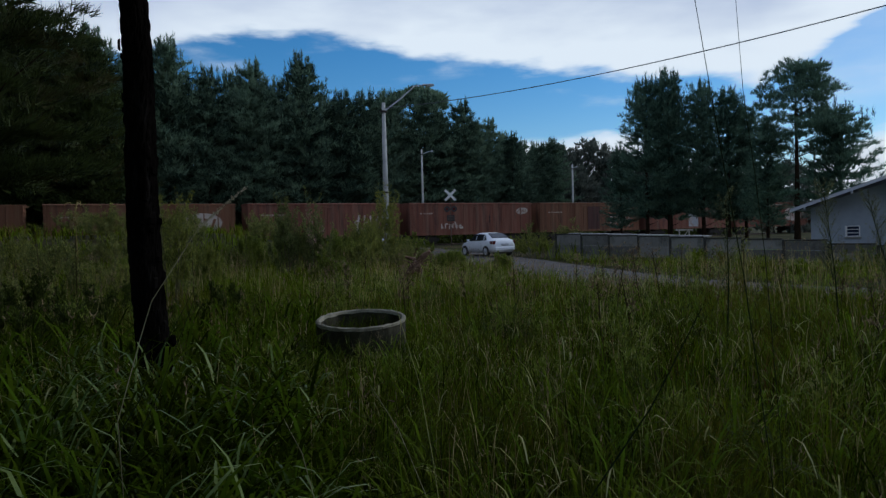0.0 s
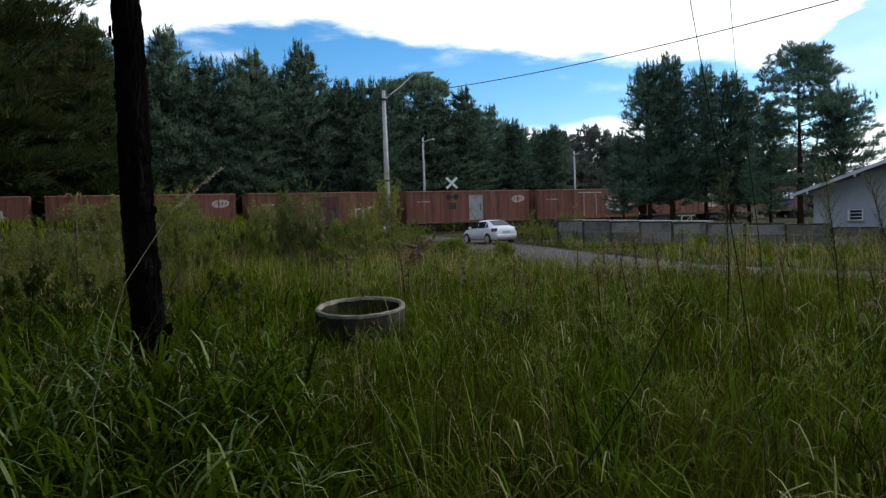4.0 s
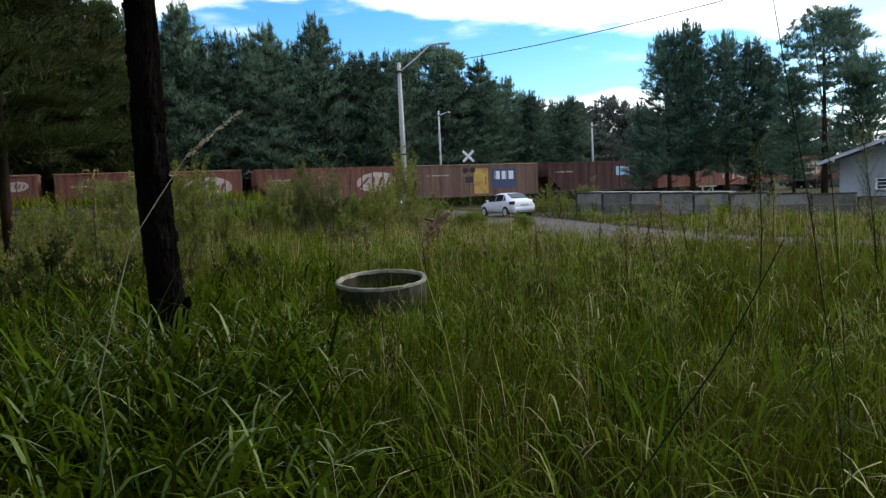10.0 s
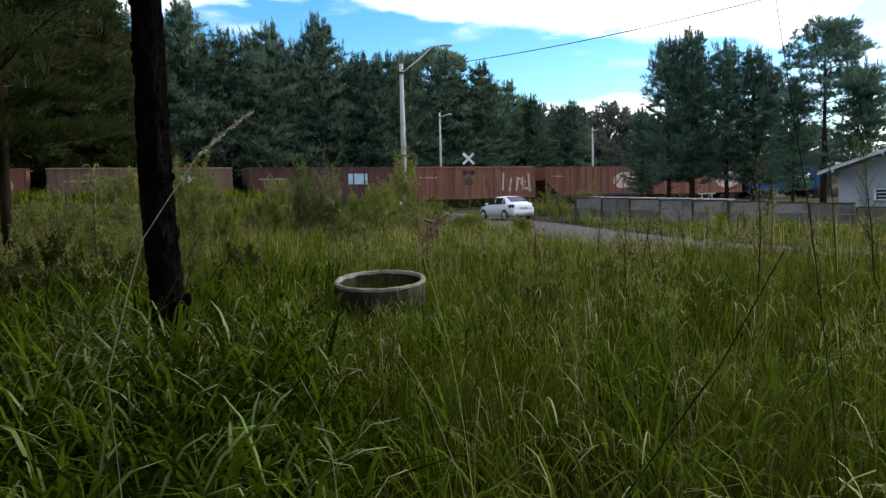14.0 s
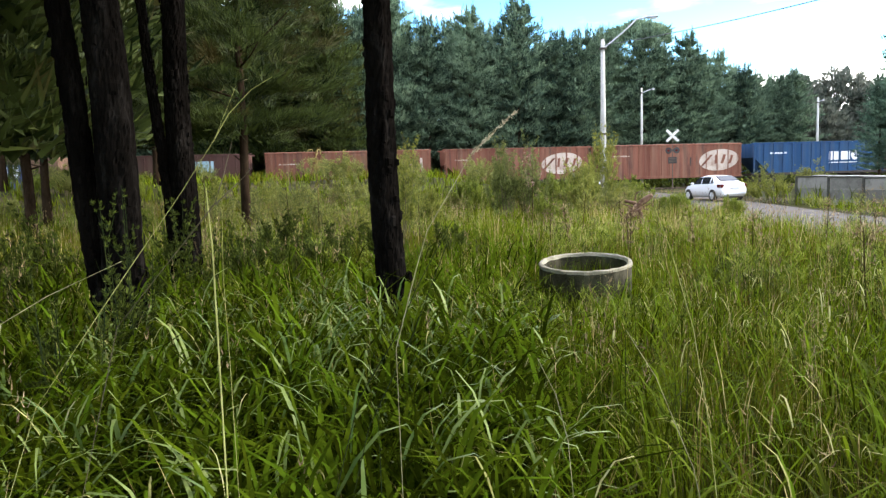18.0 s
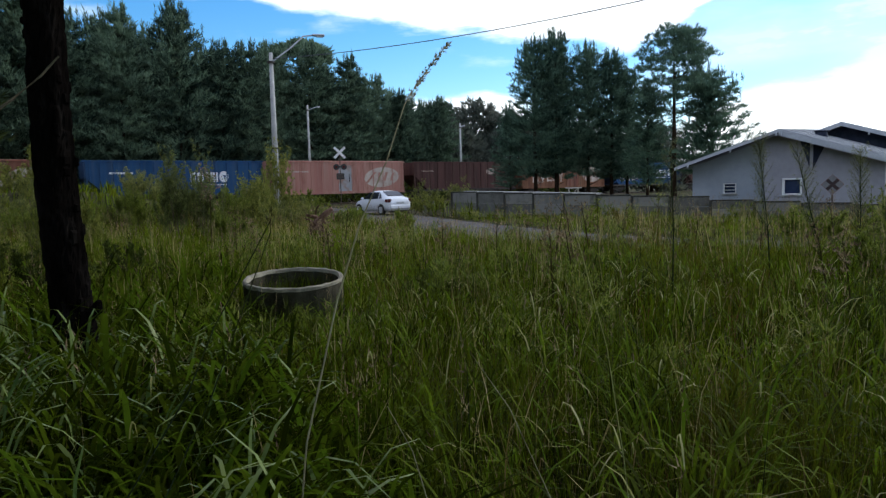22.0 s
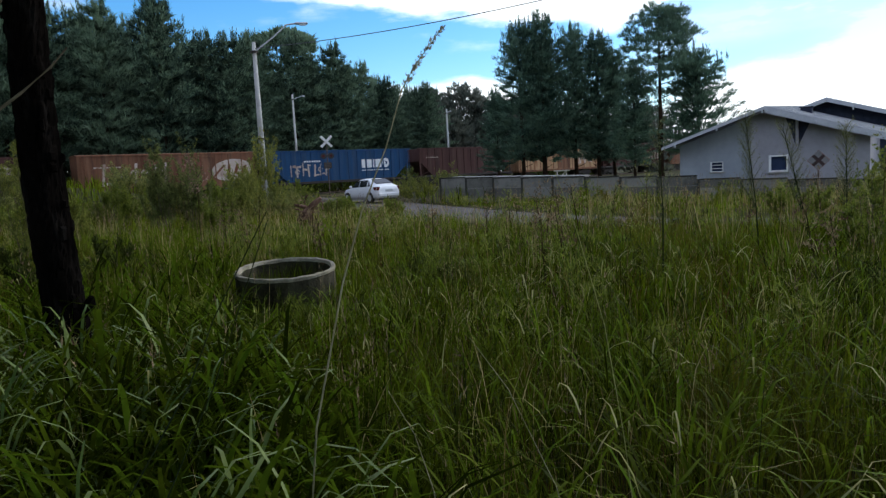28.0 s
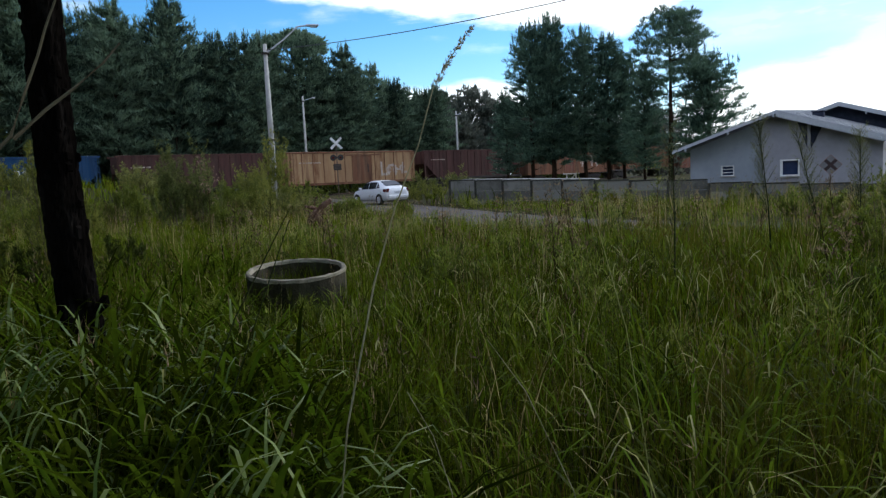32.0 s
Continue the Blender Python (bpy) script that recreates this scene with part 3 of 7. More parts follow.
def bogie(root, x):
    def frame_mesh():
        bm = bmesh.new()
        plate(bm, [(-1.35, 0.42), (-1.15, 0.36), (-0.5, 0.40), (-0.3, 0.22), (0.3, 0.22), (0.5, 0.40), (1.15, 0.36), (1.35, 0.42), (1.3, 0.62), (0.5, 0.80), (-0.5, 0.80), (-1.3, 0.62)], -0.07, 0.07)
        return bm

    def wheel_mesh():
        bm = bmesh.new()
        rod(bm, (0, -0.06, 0), (0, 0.06, 0), 0.42, n=20)
        rod(bm, (0, 0.05, 0), (0, 0.09, 0), 0.46, n=20)
        rod(bm, (0, -0.14, 0), (0, -0.05, 0), 0.10, n=10)
        return bm

    def bolster_mesh():
        bm = bmesh.new()
        box(bm, -0.22, -0.95, 0.5, 0.22, 0.95, 0.95, 0.03)
        for wx in (-0.88, 0.88):
            rod(bm, (wx, -0.75, 0.42), (wx, 0.75, 0.42), 0.07, n=8)
        return bm

    shared("bolster", bolster_mesh, "bolster", UNDER, root, pose(x, 0, 0))
    for y, turn in ((-0.98, 0), (0.98, 180)):
        shared("side_frame", frame_mesh, "side_frame", UNDER, root, pose(x, y, 0))
        for wx in (-0.88, 0.88):
            shared("wheel", wheel_mesh, "wheel", UNDER, root, pose(x + wx, y * 0.72 / 0.98, 0.42, 0, 0, turn))


def strokes(root, x, z, w, h, material, seed, n=6):
    """Sprayed letters that cannot be read: loose curved bars."""
    rng = random.Random(seed)
    for k in range(n):
        bm = bmesh.new()
        cx = x + w * (k + 0.5) / n
        lean = rng.uniform(-0.2, 0.3)
        ww = w / n * 0.15
        hh = h * rng.uniform(0.7, 1.0)
        zb = z + rng.uniform(0, h * 0.15)
        plate(bm, [(cx - ww, zb), (cx + ww * 0.6, zb), (cx + ww + lean * hh * 0.5, zb + hh), (cx - ww * 0.8 + lean * hh * 0.5, zb + hh)], FACE - 0.016, FACE - 0.002)
        if rng.random() < 0.8:
            zz = zb + hh * rng.choice((0.05, 0.45, 0.85))
            plate(bm, [(cx, zz), (cx + w / n * 0.75, zz + rng.uniform(-0.1, 0.15)), (cx + w / n * 0.75, zz + 0.16 + rng.uniform(-0.1, 0.15)), (cx, zz + 0.16)], FACE - 0.014, FACE - 0.004)
        if rng.random() < 0.5:
            r = w / n * 0.42
            ring = [(cx + r * math.cos(a * 0.7), zb + hh * 0.5 + r * math.sin(a * 0.7)) for a in range(9)]
            inner = [(cx + r * 0.55 * math.cos(a * 0.7), zb + hh * 0.5 + r * 0.55 * math.sin(a * 0.7)) for a in range(8, -1, -1)]
            plate(bm, ring + inner, FACE - 0.018, FACE - 0.006)
        part("graffiti_stroke", bm, material, root, "loose pale sprayed stroke")


def wagon_logo(root, x, z, rx, rz, ink):
    bm = bmesh.new()
    plate(bm, [(x + a, z + b) for a, b in oval(rx, rz)], FACE - 0.012, FACE - 0.002)
    mark = part("logo_oval", bm, LOGO, root, "faded white oval marking")
    # slanted strokes in the wagon's own colour: a long sweep, then two shorter ones
    for a, w, slant, low, high in ((-0.62, 0.13, 0.95, -0.9, 0.8), (-0.16, 0.12, 0.10, -0.55, 0.8), (0.20, 0.15, 0.35, -0.55, 0.8), (0.60, 0.13, 0.35, -0.55, 0.7)):
        bm = bmesh.new()
        h = rz * 0.62
        x0, x1 = x + a * rx - w * rx / 2, x + a * rx + w * rx / 2
        plate(bm, [(x0 + slant * h * low, z + h * low), (x1 + slant * h * low, z + h * low), (x1 + slant * h * high, z + h * high), (x0 + slant * h * high, z + h * high)], FACE - 0.022, FACE - 0.013)
        part("bar", bm, ink, mark)


def word_bars(root, x, z, ink):
    """A wordmark as plain white blocks with a thin line of small print under it."""
    for a, b, h in ((0.0, 0.42, 0.86), (0.58, 1.22, 0.84), (1.38, 2.42, 0.86)):
        bm = bmesh.new()
        box(bm, x + a, FACE - 0.014, z, x + b, FACE - 0.002, z + h, 0.005)
        part("marking_block", bm, ink, root, "white block marking")
    bm = bmesh.new()
    plate(bm, [(x + 2.98 + c, z + 0.46 + d) for c, d in oval(0.42, 0.50, 24, 0.0)], FACE - 0.014, FACE - 0.002)
    disc = part("marking_disc", bm, ink, root, "white disc marking with a dark notch")
    bm = bmesh.new()
    plate(bm, [(x + 2.80, z + 0.66), (x + 3.02, z + 0.42), (x + 2.92, z + 0.26), (x + 3.10, z + 0.30), (x + 3.20, z + 0.56), (x + 3.04, z + 0.60)], FACE - 0.022, FACE - 0.015)
    part("notch", bm, NAVY, disc)
    bm = bmesh.new()
    for j in range(12):
        plate(bm, [(x + j * 0.285, z - 0.30), (x + j * 0.285 + 0.21, z - 0.30), (x + j * 0.285 + 0.21, z - 0.21), (x + j * 0.285, z - 0.21)], FACE - 0.012, FACE - 0.002)
    part("small_print", bm, ink, root, "thin line of white print")


def wagon(c0, c1, kind, paint, label, logo=None, door=None, spray=None, word=None, board=None, top=4.22, rib_paint=None, frame_paint=None):
    """A goods wagon between two couplings at the train's own metres c0 and c1. Its pose is at rail height under its middle."""
    mid, hx = (c0 + c1) / 2, (c1 - c0) / 2 - 0.55
    root = thing("goods_wagon", track_pose(mid, 1.45, RAIL_TOP), label, "wagon", "wagons of the passing train")
    rib_paint = rib_paint or paint
    if kind == "box":
        bm = bmesh.new()
        box(bm, -hx, FACE, 1.02, hx, -FACE, top - 0.10, 0.03)
        part("body", bm, paint, root)
        bm = bmesh.new()
        plate(bm, [(-1.45, top - 0.12), (1.45, top - 0.12), (1.45, top - 0.02), (0.7, top + 0.05), (-0.7, top + 0.05), (-1.45, top - 0.02)], -hx - 0.04, hx + 0.04)
        roof = part("roof", bm, rib_paint, root)
        roof.matrix_basis = pose(0, 0, 0, 0, 0, 90)
        step, z0 = 1.15, 1.15
    else:
        bm = bmesh.new()
        plate(bm, [(-hx + 1.95, 1.15), (hx - 1.95, 1.15), (hx - 0.25, 2.75), (hx - 0.25, top - 0.1), (-hx + 0.25, top - 0.1), (-hx + 0.25, 2.75)], FACE, -FACE)
        part("body", bm, paint, root)
        for s in (-1, 1):
            for y in (FACE + 0.06, -FACE - 0.06):
                bm = bmesh.new()
                box(bm, s * (hx - 0.35) - 0.07, y - 0.05, 1.15, s * (hx - 0.35) + 0.07, y + 0.05, 2.80)
                rod(bm, (s * (hx - 0.4), y, 1.2), (s * (hx - 1.9), y, 1.75), 0.045, n=6)
                part("end_strut", bm, paint, root)
            bm = bmesh.new()
            plate(bm, [(s * (hx - 2.4), 1.15), (s * (hx - 4.1), 1.15), (s * (hx - 3.6), 0.45), (s * (hx - 2.9), 0.45)], -0.9, 0.9)
            part("chute", bm, UNDER, root)
        step, z0 = 1.02, 1.25
    bm = bmesh.new()
    box(bm, -hx, -1.46, top - 0.16, hx, -1.38, top - 0.02, 0.01)
    box(bm, -hx, 1.38, top - 0.16, hx, 1.46, top - 0.02, 0.01)
    part("top_rail", bm, rib_paint, root)
    bm = bmesh.new()
    box(bm, -hx, -1.45, 0.92, hx, 1.45, 1.16, 0.015)
    part("sill", bm, UNDER if kind == "hopper" else rib_paint, root)
    n = int((2 * hx - 0.6) / step)
    skip = (door[0] - 0.9, door[0] + 0.9) if door else (9, 9)

    def rib_mesh(depth=0.07, height=top - 0.16):
        bm = bmesh.new()
        box(bm, -0.05, -depth, 0, 0.05, 0.0, height - z0, 0.008)
        return bm

    for k in range(n + 1):
        x = -hx + 0.3 + (2 * hx - 0.6) * k / n
        low = z0
        if kind == "hopper" and abs(x) > hx - 1.95:
            low = 1.25 + (abs(x) - hx + 1.95) * 0.94
        if skip[0] < x < skip[1]:
            continue
        thin = 0.035 if kind == "box" else 0.075
        for y, turn in ((FACE, 0), (-FACE, 180)):
            m = pose(x, y, low, 0, 0, turn) @ Matrix.Diagonal((1, 1, (top - 0.16 - low) / (top - 0.16 - z0), 1))
            shared(("rib", kind, paint.name, top), lambda: rib_mesh(thin), "rib", rib_paint, root, m)
    for s in (-1, 1):
        bogie(root, s * (hx - 2.15))

        def coupler_mesh():
            bm = bmesh.new()
            box(bm, -0.1, -0.12, 0.82, 0.52, 0.12, 1.02, 0.02)
            box(bm, 0.40, -0.17, 0.74, 0.58, 0.17, 1.10, 0.03)
            return bm

        shared("coupler", coupler_mesh, "coupler", UNDER, root, pose(s * hx, 0, 0, 0, 0, 0 if s > 0 else 180))

        def ladder_mesh():
            bm = bmesh.new()
            for x in (-0.2, 0.2):
                rod(bm, (x, 0, 0.95), (x, 0, 4.1), 0.022, n=6)
            for j in range(9):
                rod(bm, (-0.2, 0, 1.1 + j * 0.35), (0.2, 0, 1.1 + j * 0.35), 0.016, n=6)
            return bm

        shared(("ladder", rib_paint.name), ladder_mesh, "ladder", rib_paint, root, pose(s * (hx - 0.35), FACE - 0.11, 0))
    if door:
        x, paint2, w = door
        bm = bmesh.new()
        for dx in (-w / 2 - 0.07, w / 2):
            box(bm, x + dx, FACE - 0.06, 1.15, x + dx + 0.07, FACE - 0.001, 3.85, 0.008)
        box(bm, x - w, FACE - 0.07, 3.80, x + w, FACE - 0.001, 3.92, 0.01)
        part("door_frame", bm, frame_paint or rib_paint, root)
        bm = bmesh.new()
        box(bm, x - w / 2 + 0.004, FACE - 0.045, 1.18, x + w / 2 - 0.004, FACE - 0.001, 3.78, 0.012)
        leaf = part("sliding_door", bm, paint2, root)
        bm = bmesh.new()
        box(bm, x + w * 0.3, FACE - 0.085, 2.1, x + w * 0.34, FACE - 0.046, 2.9, 0.006)
        part("handle", bm, UNDER, leaf)
    if logo:
        wagon_logo(root, logo[0], logo[1], logo[2], logo[3], paint)
    if word is not None:
        word_bars(root, word, 2.30, TEXT_WHITE)
        bm = bmesh.new()
        for j in range(7):
            box(bm, word - 6.6 + j * 0.27, FACE - 0.012, 3.05, word - 6.6 + j * 0.27 + 0.2, FACE - 0.002, 3.2)
        part("number_bars", bm, TEXT_WHITE, root, "small white number bars")
    if board:
        x, z, w, h, paint2, ink = board
        bm = bmesh.new()
        box(bm, x, FACE - 0.014, z, x + w, FACE - 0.002, z + h)
        sheet = part("painted_panel", bm, paint2, root)
        if ink:
            bm = bmesh.new()
            for j in range(3):
                box(bm, x + w * (0.12 + 0.28 * j), FACE - 0.024, z + h * 0.45, x + w * (0.12 + 0.28 * j) + w * 0.2, FACE - 0.0145, z + h * 0.88)
            part("marking_block", bm, TEXT_WHITE, sheet)
    for k, (x, z, w, h, n2, seed) in enumerate(spray or ()):
        strokes(root, x, z, w, h, LOGO, seed, n2)
    # a few short bars of stencilled print on the side
    bm = bmesh.new()
    rng = random.Random(int(c0 * 7) & 1023)
    for j in range(rng.randint(6, 10)):
        x = -hx + 1.2 + j * 0.24
        box(bm, x, FACE - 0.010, 3.10, x + 0.17, FACE - 0.002, 3.22)
    if word is None:
        part("stencil_print", bm, LOGO, root, "faded stencilled print")
    return root


def brown(extra):
    return "rust-stained brown goods wagon " + extra


TRAIN = [
    wagon(-51.2, -35.2, "box", RUST_BROWN, brown("with plain ribbed sides"), door=(0, RUST_RED, 1.6)),
    wagon(-35.2, -19.3, "box", RUST_RED, brown("with a faded marking"), door=(-0.5, RUST_BROWN, 1.6), spray=[(2, 1.6, 3, 1.2, 5, 4)]),
    wagon(-19.3, -3.4, "hopper", RUST_BROWN, brown("of hopper shape with ribbed sides")),
    wagon(-3.4, 12.6, "box", RUST_BROWN, brown("with a large faded oval and sprayed strokes"), logo=(4.4, 2.45, 1.9, 0.95), spray=[(1.6, 1.4, 3.0, 1.3, 4, 1)]),
    wagon(12.6, 28.6, "box", RUST_RED, brown("with sprayed pale lettering beside its door"), door=(-1.2, RUST_BROWN, 1.8), spray=[(2.6, 1.5, 3.4, 1.6, 5, 2)]),
    wagon(28.6, 44.5, "box", RUST_RED, brown("with a sliding door and small oval marking"), door=(1.3, RUST_RED, 2.0), logo=(6.1, 3.35, 0.75, 0.36), spray=[(-4.0, 1.5, 2.6, 0.6, 6, 21)]),
    wagon(44.5, 60.1, "box", RUST_BROWN, brown("with grey sprayed strokes near its end"), door=(0.3, RUST_DARK, 1.8), spray=[(2.6, 1.3, 3.4, 1.5, 5, 3)]),
    wagon(60.1, 75.9, "box", RUST_RED, brown("with a pale door and oval marking"), door=(0.6, DOOR_GREY, 1.7), logo=(5.9, 3.3, 0.8, 0.40)),
    wagon(75.9, 91.6, "box", RUST_RED, brown("with white door posts and oval marking"), door=(0.0, RUST_BROWN, 1.7), frame_paint=LOGO, logo=(4.3, 2.65, 2.1, 1.0)),
    wagon(91.6, 107.4, "hopper", RUST_RED, brown("of hopper shape with oval end marking"), logo=(4.2, 2.75, 2.0, 0.95)),
    wagon(107.4, 122.8, "box", RUST_GREY, "dull grey-brown goods wagon with an ochre door and navy panel", door=(0.1, YELLOW, 1.7), board=(1.4, 1.7, 3.0, 2.0, NAVY, True)),
    wagon(122.8, 138.6, "hopper", RUST_DARK, "dark maroon hopper wagon with a small pale blue panel", board=(2.2, 2.6, 1.9, 1.0, SKY_PANEL, False)),
    wagon(138.6, 154.5, "box", RUST_RED, brown("with tall white sprayed letters"), door=(0.6, RUST_BROWN, 2.2), spray=[(2.9, 1.5, 4.2, 2.0, 5, 5)]),
    wagon(154.5, 170.0, "hopper", RUST_RED, brown("of hopper shape with an oval marking"), logo=(4.3, 2.65, 2.0, 1.0)),
    wagon(170.0, 185.8, "box", RUST_RED, brown("with a wide door and large oval marking"), door=(1.0, RUST_RED, 2.6), logo=(4.9, 2.6, 2.1, 1.05)),
    wagon(185.8, 202.3, "hopper", WAGON_BLUE, "deep blue hopper wagon with white block markings", word=0.95),
    wagon(202.3, 218.2, "box", RUST_PINK, "faded pink goods wagon with a grey door and oval marking", door=(0.2, DOOR_GREY, 1.5), logo=(4.6, 2.55, 2.1, 1.05)),
    wagon(218.2, 234.6, "hopper", RUST_DARK, "dark maroon hopper wagon with a small oval marking", logo=(3.6, 3.1, 0.7, 0.36)),
    wagon(234.6, 251.0, "box", RUST_BROWN, brown("with white sprayed letters and a faded oval"), door=(1.3, RUST_RED, 2.2), spray=[(-6.2, 1.5, 5.8, 1.9, 7, 6)], logo=(5.2, 2.6, 1.9, 1.0)),
    wagon(251.0, 268.6, "hopper", WAGON_BLUE, "deep blue hopper wagon with white block markings and pale sprayed strokes", word=2.1, spray=[(-6.2, 1.5, 4.4, 1.5, 7, 7)]),
    wagon(268.6, 284.0, "hopper", RUST_DARK, "dark maroon hopper wagon with ribbed sides"),
    wagon(284.0, 300.0, "box", RUST_TAN, "patchy tan goods wagon with flaking rusty paint", door=(0.8, RUST_BROWN, 2.2), rib_paint=RUST_BROWN, spray=[(2.8, 1.6, 3.4, 1.5, 4, 8)]),
    wagon(300.0, 316.0, "hopper", RUST_DARK, "dark maroon hopper wagon with worn sides", spray=[(3.0, 1.8, 2.6, 1.2, 4, 9)]),
    wagon(316.0, 332.0, "box", RUST_BROWN, brown("with pale sprayed patches"), door=(0, RUST_RED, 1.8), spray=[(2.0, 1.6, 4.0, 1.6, 4, 10)]),
    wagon(332.0, 348.0, "hopper", RUST_BROWN, brown("of hopper shape with ribbed sides")),
    wagon(348.0, 364.0, "box", RUST_RED, brown("with a sliding door"), door=(0, RUST_BROWN, 1.8)),
    wagon(364.0, 380.0, "hopper", RUST_RED, brown("of hopper shape behind the trees")),
]
TRAIN_SPEED = 8.0


# ---- trees ----
def tufts(centres, ways, reach, width, needles, rng, spread=0.9):
    """Needle tufts: at each centre thin triangles that fan out round a direction."""
    n = len(centres)
    c = np.repeat(centres, needles, 0)
    d = np.repeat(ways, needles, 0) + rng.normal(0, spread, (n * needles, 3))
    d /= np.linalg.norm(d, axis=1, keepdims=True) + 1e-9
    side = np.cross(d, rng.normal(0, 1, d.shape))
    side /= np.linalg.norm(side, axis=1, keepdims=True) + 1e-9
    length = (np.repeat(reach, needles) * rng.uniform(0.6, 1.2, n * needles))[:, None]
    w = (width * rng.uniform(0.7, 1.4, n * needles))[:, None]
    start = c - d * length * 0.15
    verts = np.stack([start + d * length * 0.35 - side * w, start + d * length * 0.35 + side * w, start + d * length], 1).reshape(-1, 3)
    return verts, np.arange(len(verts)).reshape(-1, 3)


def brushes(centres, axes, wide, tall, n, length, width, rng, lower=-0.35):
    """Rounded brushes of needles: at each centre n narrow blades lie like scales over an egg of the given radii, and point up along its axis."""
    m = len(centres)
    u = rng.normal(0, 1, (m, n, 3))
    u /= np.linalg.norm(u, axis=2, keepdims=True)
    low = u[:, :, 2] < lower
    u[:, :, 2] = np.where(low, -u[:, :, 2] * 0.6, u[:, :, 2])
    axis = np.broadcast_to(axes[:, None], u.shape)
    wide, tall = np.broadcast_to(wide, m)[:, None, None], np.broadcast_to(tall, m)[:, None, None]
    p = centres[:, None] + u * np.concatenate([wide + 0 * u[:, :, :2], tall + 0 * u[:, :, :1]], -1) * rng.uniform(0.45, 0.95, (m, n, 1))
    d = 0.55 * u + 0.75 * axis + rng.normal(0, 0.28, u.shape)
    d /= np.linalg.norm(d, axis=2, keepdims=True)
    face = u + rng.normal(0, 0.30, u.shape)
    side = np.cross(d, face)
    side /= np.linalg.norm(side, axis=2, keepdims=True) + 1e-9
    long = np.broadcast_to(length, m)[:, None, None] * rng.uniform(0.6, 1.25, (m, n, 1))
    w = width * rng.uniform(0.7, 1.35, (m, n, 1))
    verts = np.stack([p - d * long * 0.35 - side * w, p - d * long * 0.35 + side * w, p + d * long * 0.65], 2).reshape(-1, 3)
    return verts, np.arange(len(verts)).reshape(-1, 3)


def joined(parts):
    verts, tris, at = [], [], 0
    for v, t in parts:
        verts.append(v), tris.append(t + at)
        at += len(v)
    return np.concatenate(verts), np.concatenate(tris)


def pine_crown(height, base, radius, whorls, boughs, puffs, needles, seed, tip=0.6, puff=0.5, wide=0.06, candles=40, rise=0.35, core=0.3, gap=0.0, heart=1.0, thin=0.0):
    """Whorls of boughs that sweep out and turn up, each carrying rounded brushes of needles; upright shoots stand round the top and on the bough ends.
    gap: share of boughs left out; heart: density of the shaded inside; thin: share of low boughs that have died off."""
    rng = np.random.default_rng(seed)
    n = whorls * boughs
    level = np.repeat((np.arange(whorls) + 0.5) / whorls, boughs)
    h = np.clip(level + rng.normal(0, 0.16 / whorls, n), 0.005, 0.985)
    az = np.tile(np.arange(boughs) * 2 * np.pi / boughs, whorls) + np.repeat(rng.uniform(0, 6.28, whorls), boughs) + rng.normal(0, 0.25, n)
    keep_it = rng.random(n) >= gap + thin * (1 - h) ** 2
    h, az = h[keep_it], az[keep_it]
    n = len(h)
    shape = (0.04 + (1 - h) ** tip) * np.where(h < 0.16, 0.70 + 1.9 * h, 1)
    reach = radius * shape * rng.uniform(0.68, 1.12, n) * (1 + 0.12 * np.sin(az * 2 + seed))
    z = base + h * (height - base)
    k = core + (1 - core) * (np.arange(puffs)[None] + rng.uniform(0.2, 0.9, (n, puffs))) / puffs
    out = reach[:, None] * k
    turn = az[:, None] + rng.normal(0, 0.20, (n, puffs)) * (0.5 + 0.7 * k)
    lift = rise * (0.25 + 0.9 * h[:, None]) * out * k - 0.10 * out * (1 - h[:, None]) * np.sin(np.pi * k)
    c = np.stack([np.cos(turn) * out, np.sin(turn) * out, z[:, None] + lift + rng.normal(0, 0.10, (n, puffs))], -1).reshape(-1, 3)
    up = np.repeat(0.45 + 0.8 * h, puffs)
    flat = turn.reshape(-1)
    axes = np.stack([np.cos(flat) * 0.75, np.sin(flat) * 0.75, up], -1)
    axes /= np.linalg.norm(axes, axis=1, keepdims=True)
    size = puff * (0.62 + 0.50 * (1 - np.repeat(h, puffs))) * rng.uniform(0.75, 1.25, n * puffs)
    parts = [brushes(c, axes, size * 1.15, size * 0.52, needles, size * 1.0, wide, rng)]
    # the shaded inside of the crown
    m = int(whorls * 9 * heart)
    hh, aa = rng.uniform(0.0, 0.92, m), rng.uniform(0, 2 * np.pi, m)
    rr = radius * (1 - hh) ** tip * rng.uniform(0.02, 0.50, m)
    inner = np.stack([np.cos(aa) * rr, np.sin(aa) * rr, base + hh * (height - base)], -1)
    ways = np.stack([np.cos(aa), np.sin(aa), 0.4 + 0 * aa], -1)
    parts.append(brushes(inner, ways, puff * 1.2, puff * 1.0, 9, np.full(m, puff * 1.5), wide * 3.2, rng))
    # upright shoots, tall narrow brushes
    pick = rng.choice(n, candles, p=(h + 0.05) ** 2.2 / ((h + 0.05) ** 2.2).sum())
    q = rng.uniform(0.5, 1.0, candles)
    r = reach[pick] * q
    foot = np.stack([np.cos(az[pick]) * r, np.sin(az[pick]) * r, z[pick] + rise * (0.25 + 0.9 * h[pick]) * r * q + puff * 0.6], -1)
    crown_tip = np.stack([rng.normal(0, 0.10, 5), rng.normal(0, 0.10, 5), height - np.array([-0.2, 0.2, 0.6, 1.0, 1.5])], -1)
    foot = np.concatenate([foot, crown_tip])
    tall = puff * rng.uniform(0.9, 1.7, len(foot))
    foot[:, 2] += tall * 0.45
    parts.append(brushes(foot, np.tile([0.0, 0.0, 1.3], (len(foot), 1)), puff * 0.26, tall, 16, tall * 0.55, wide * 0.9, rng, -0.9))
    return joined(parts)


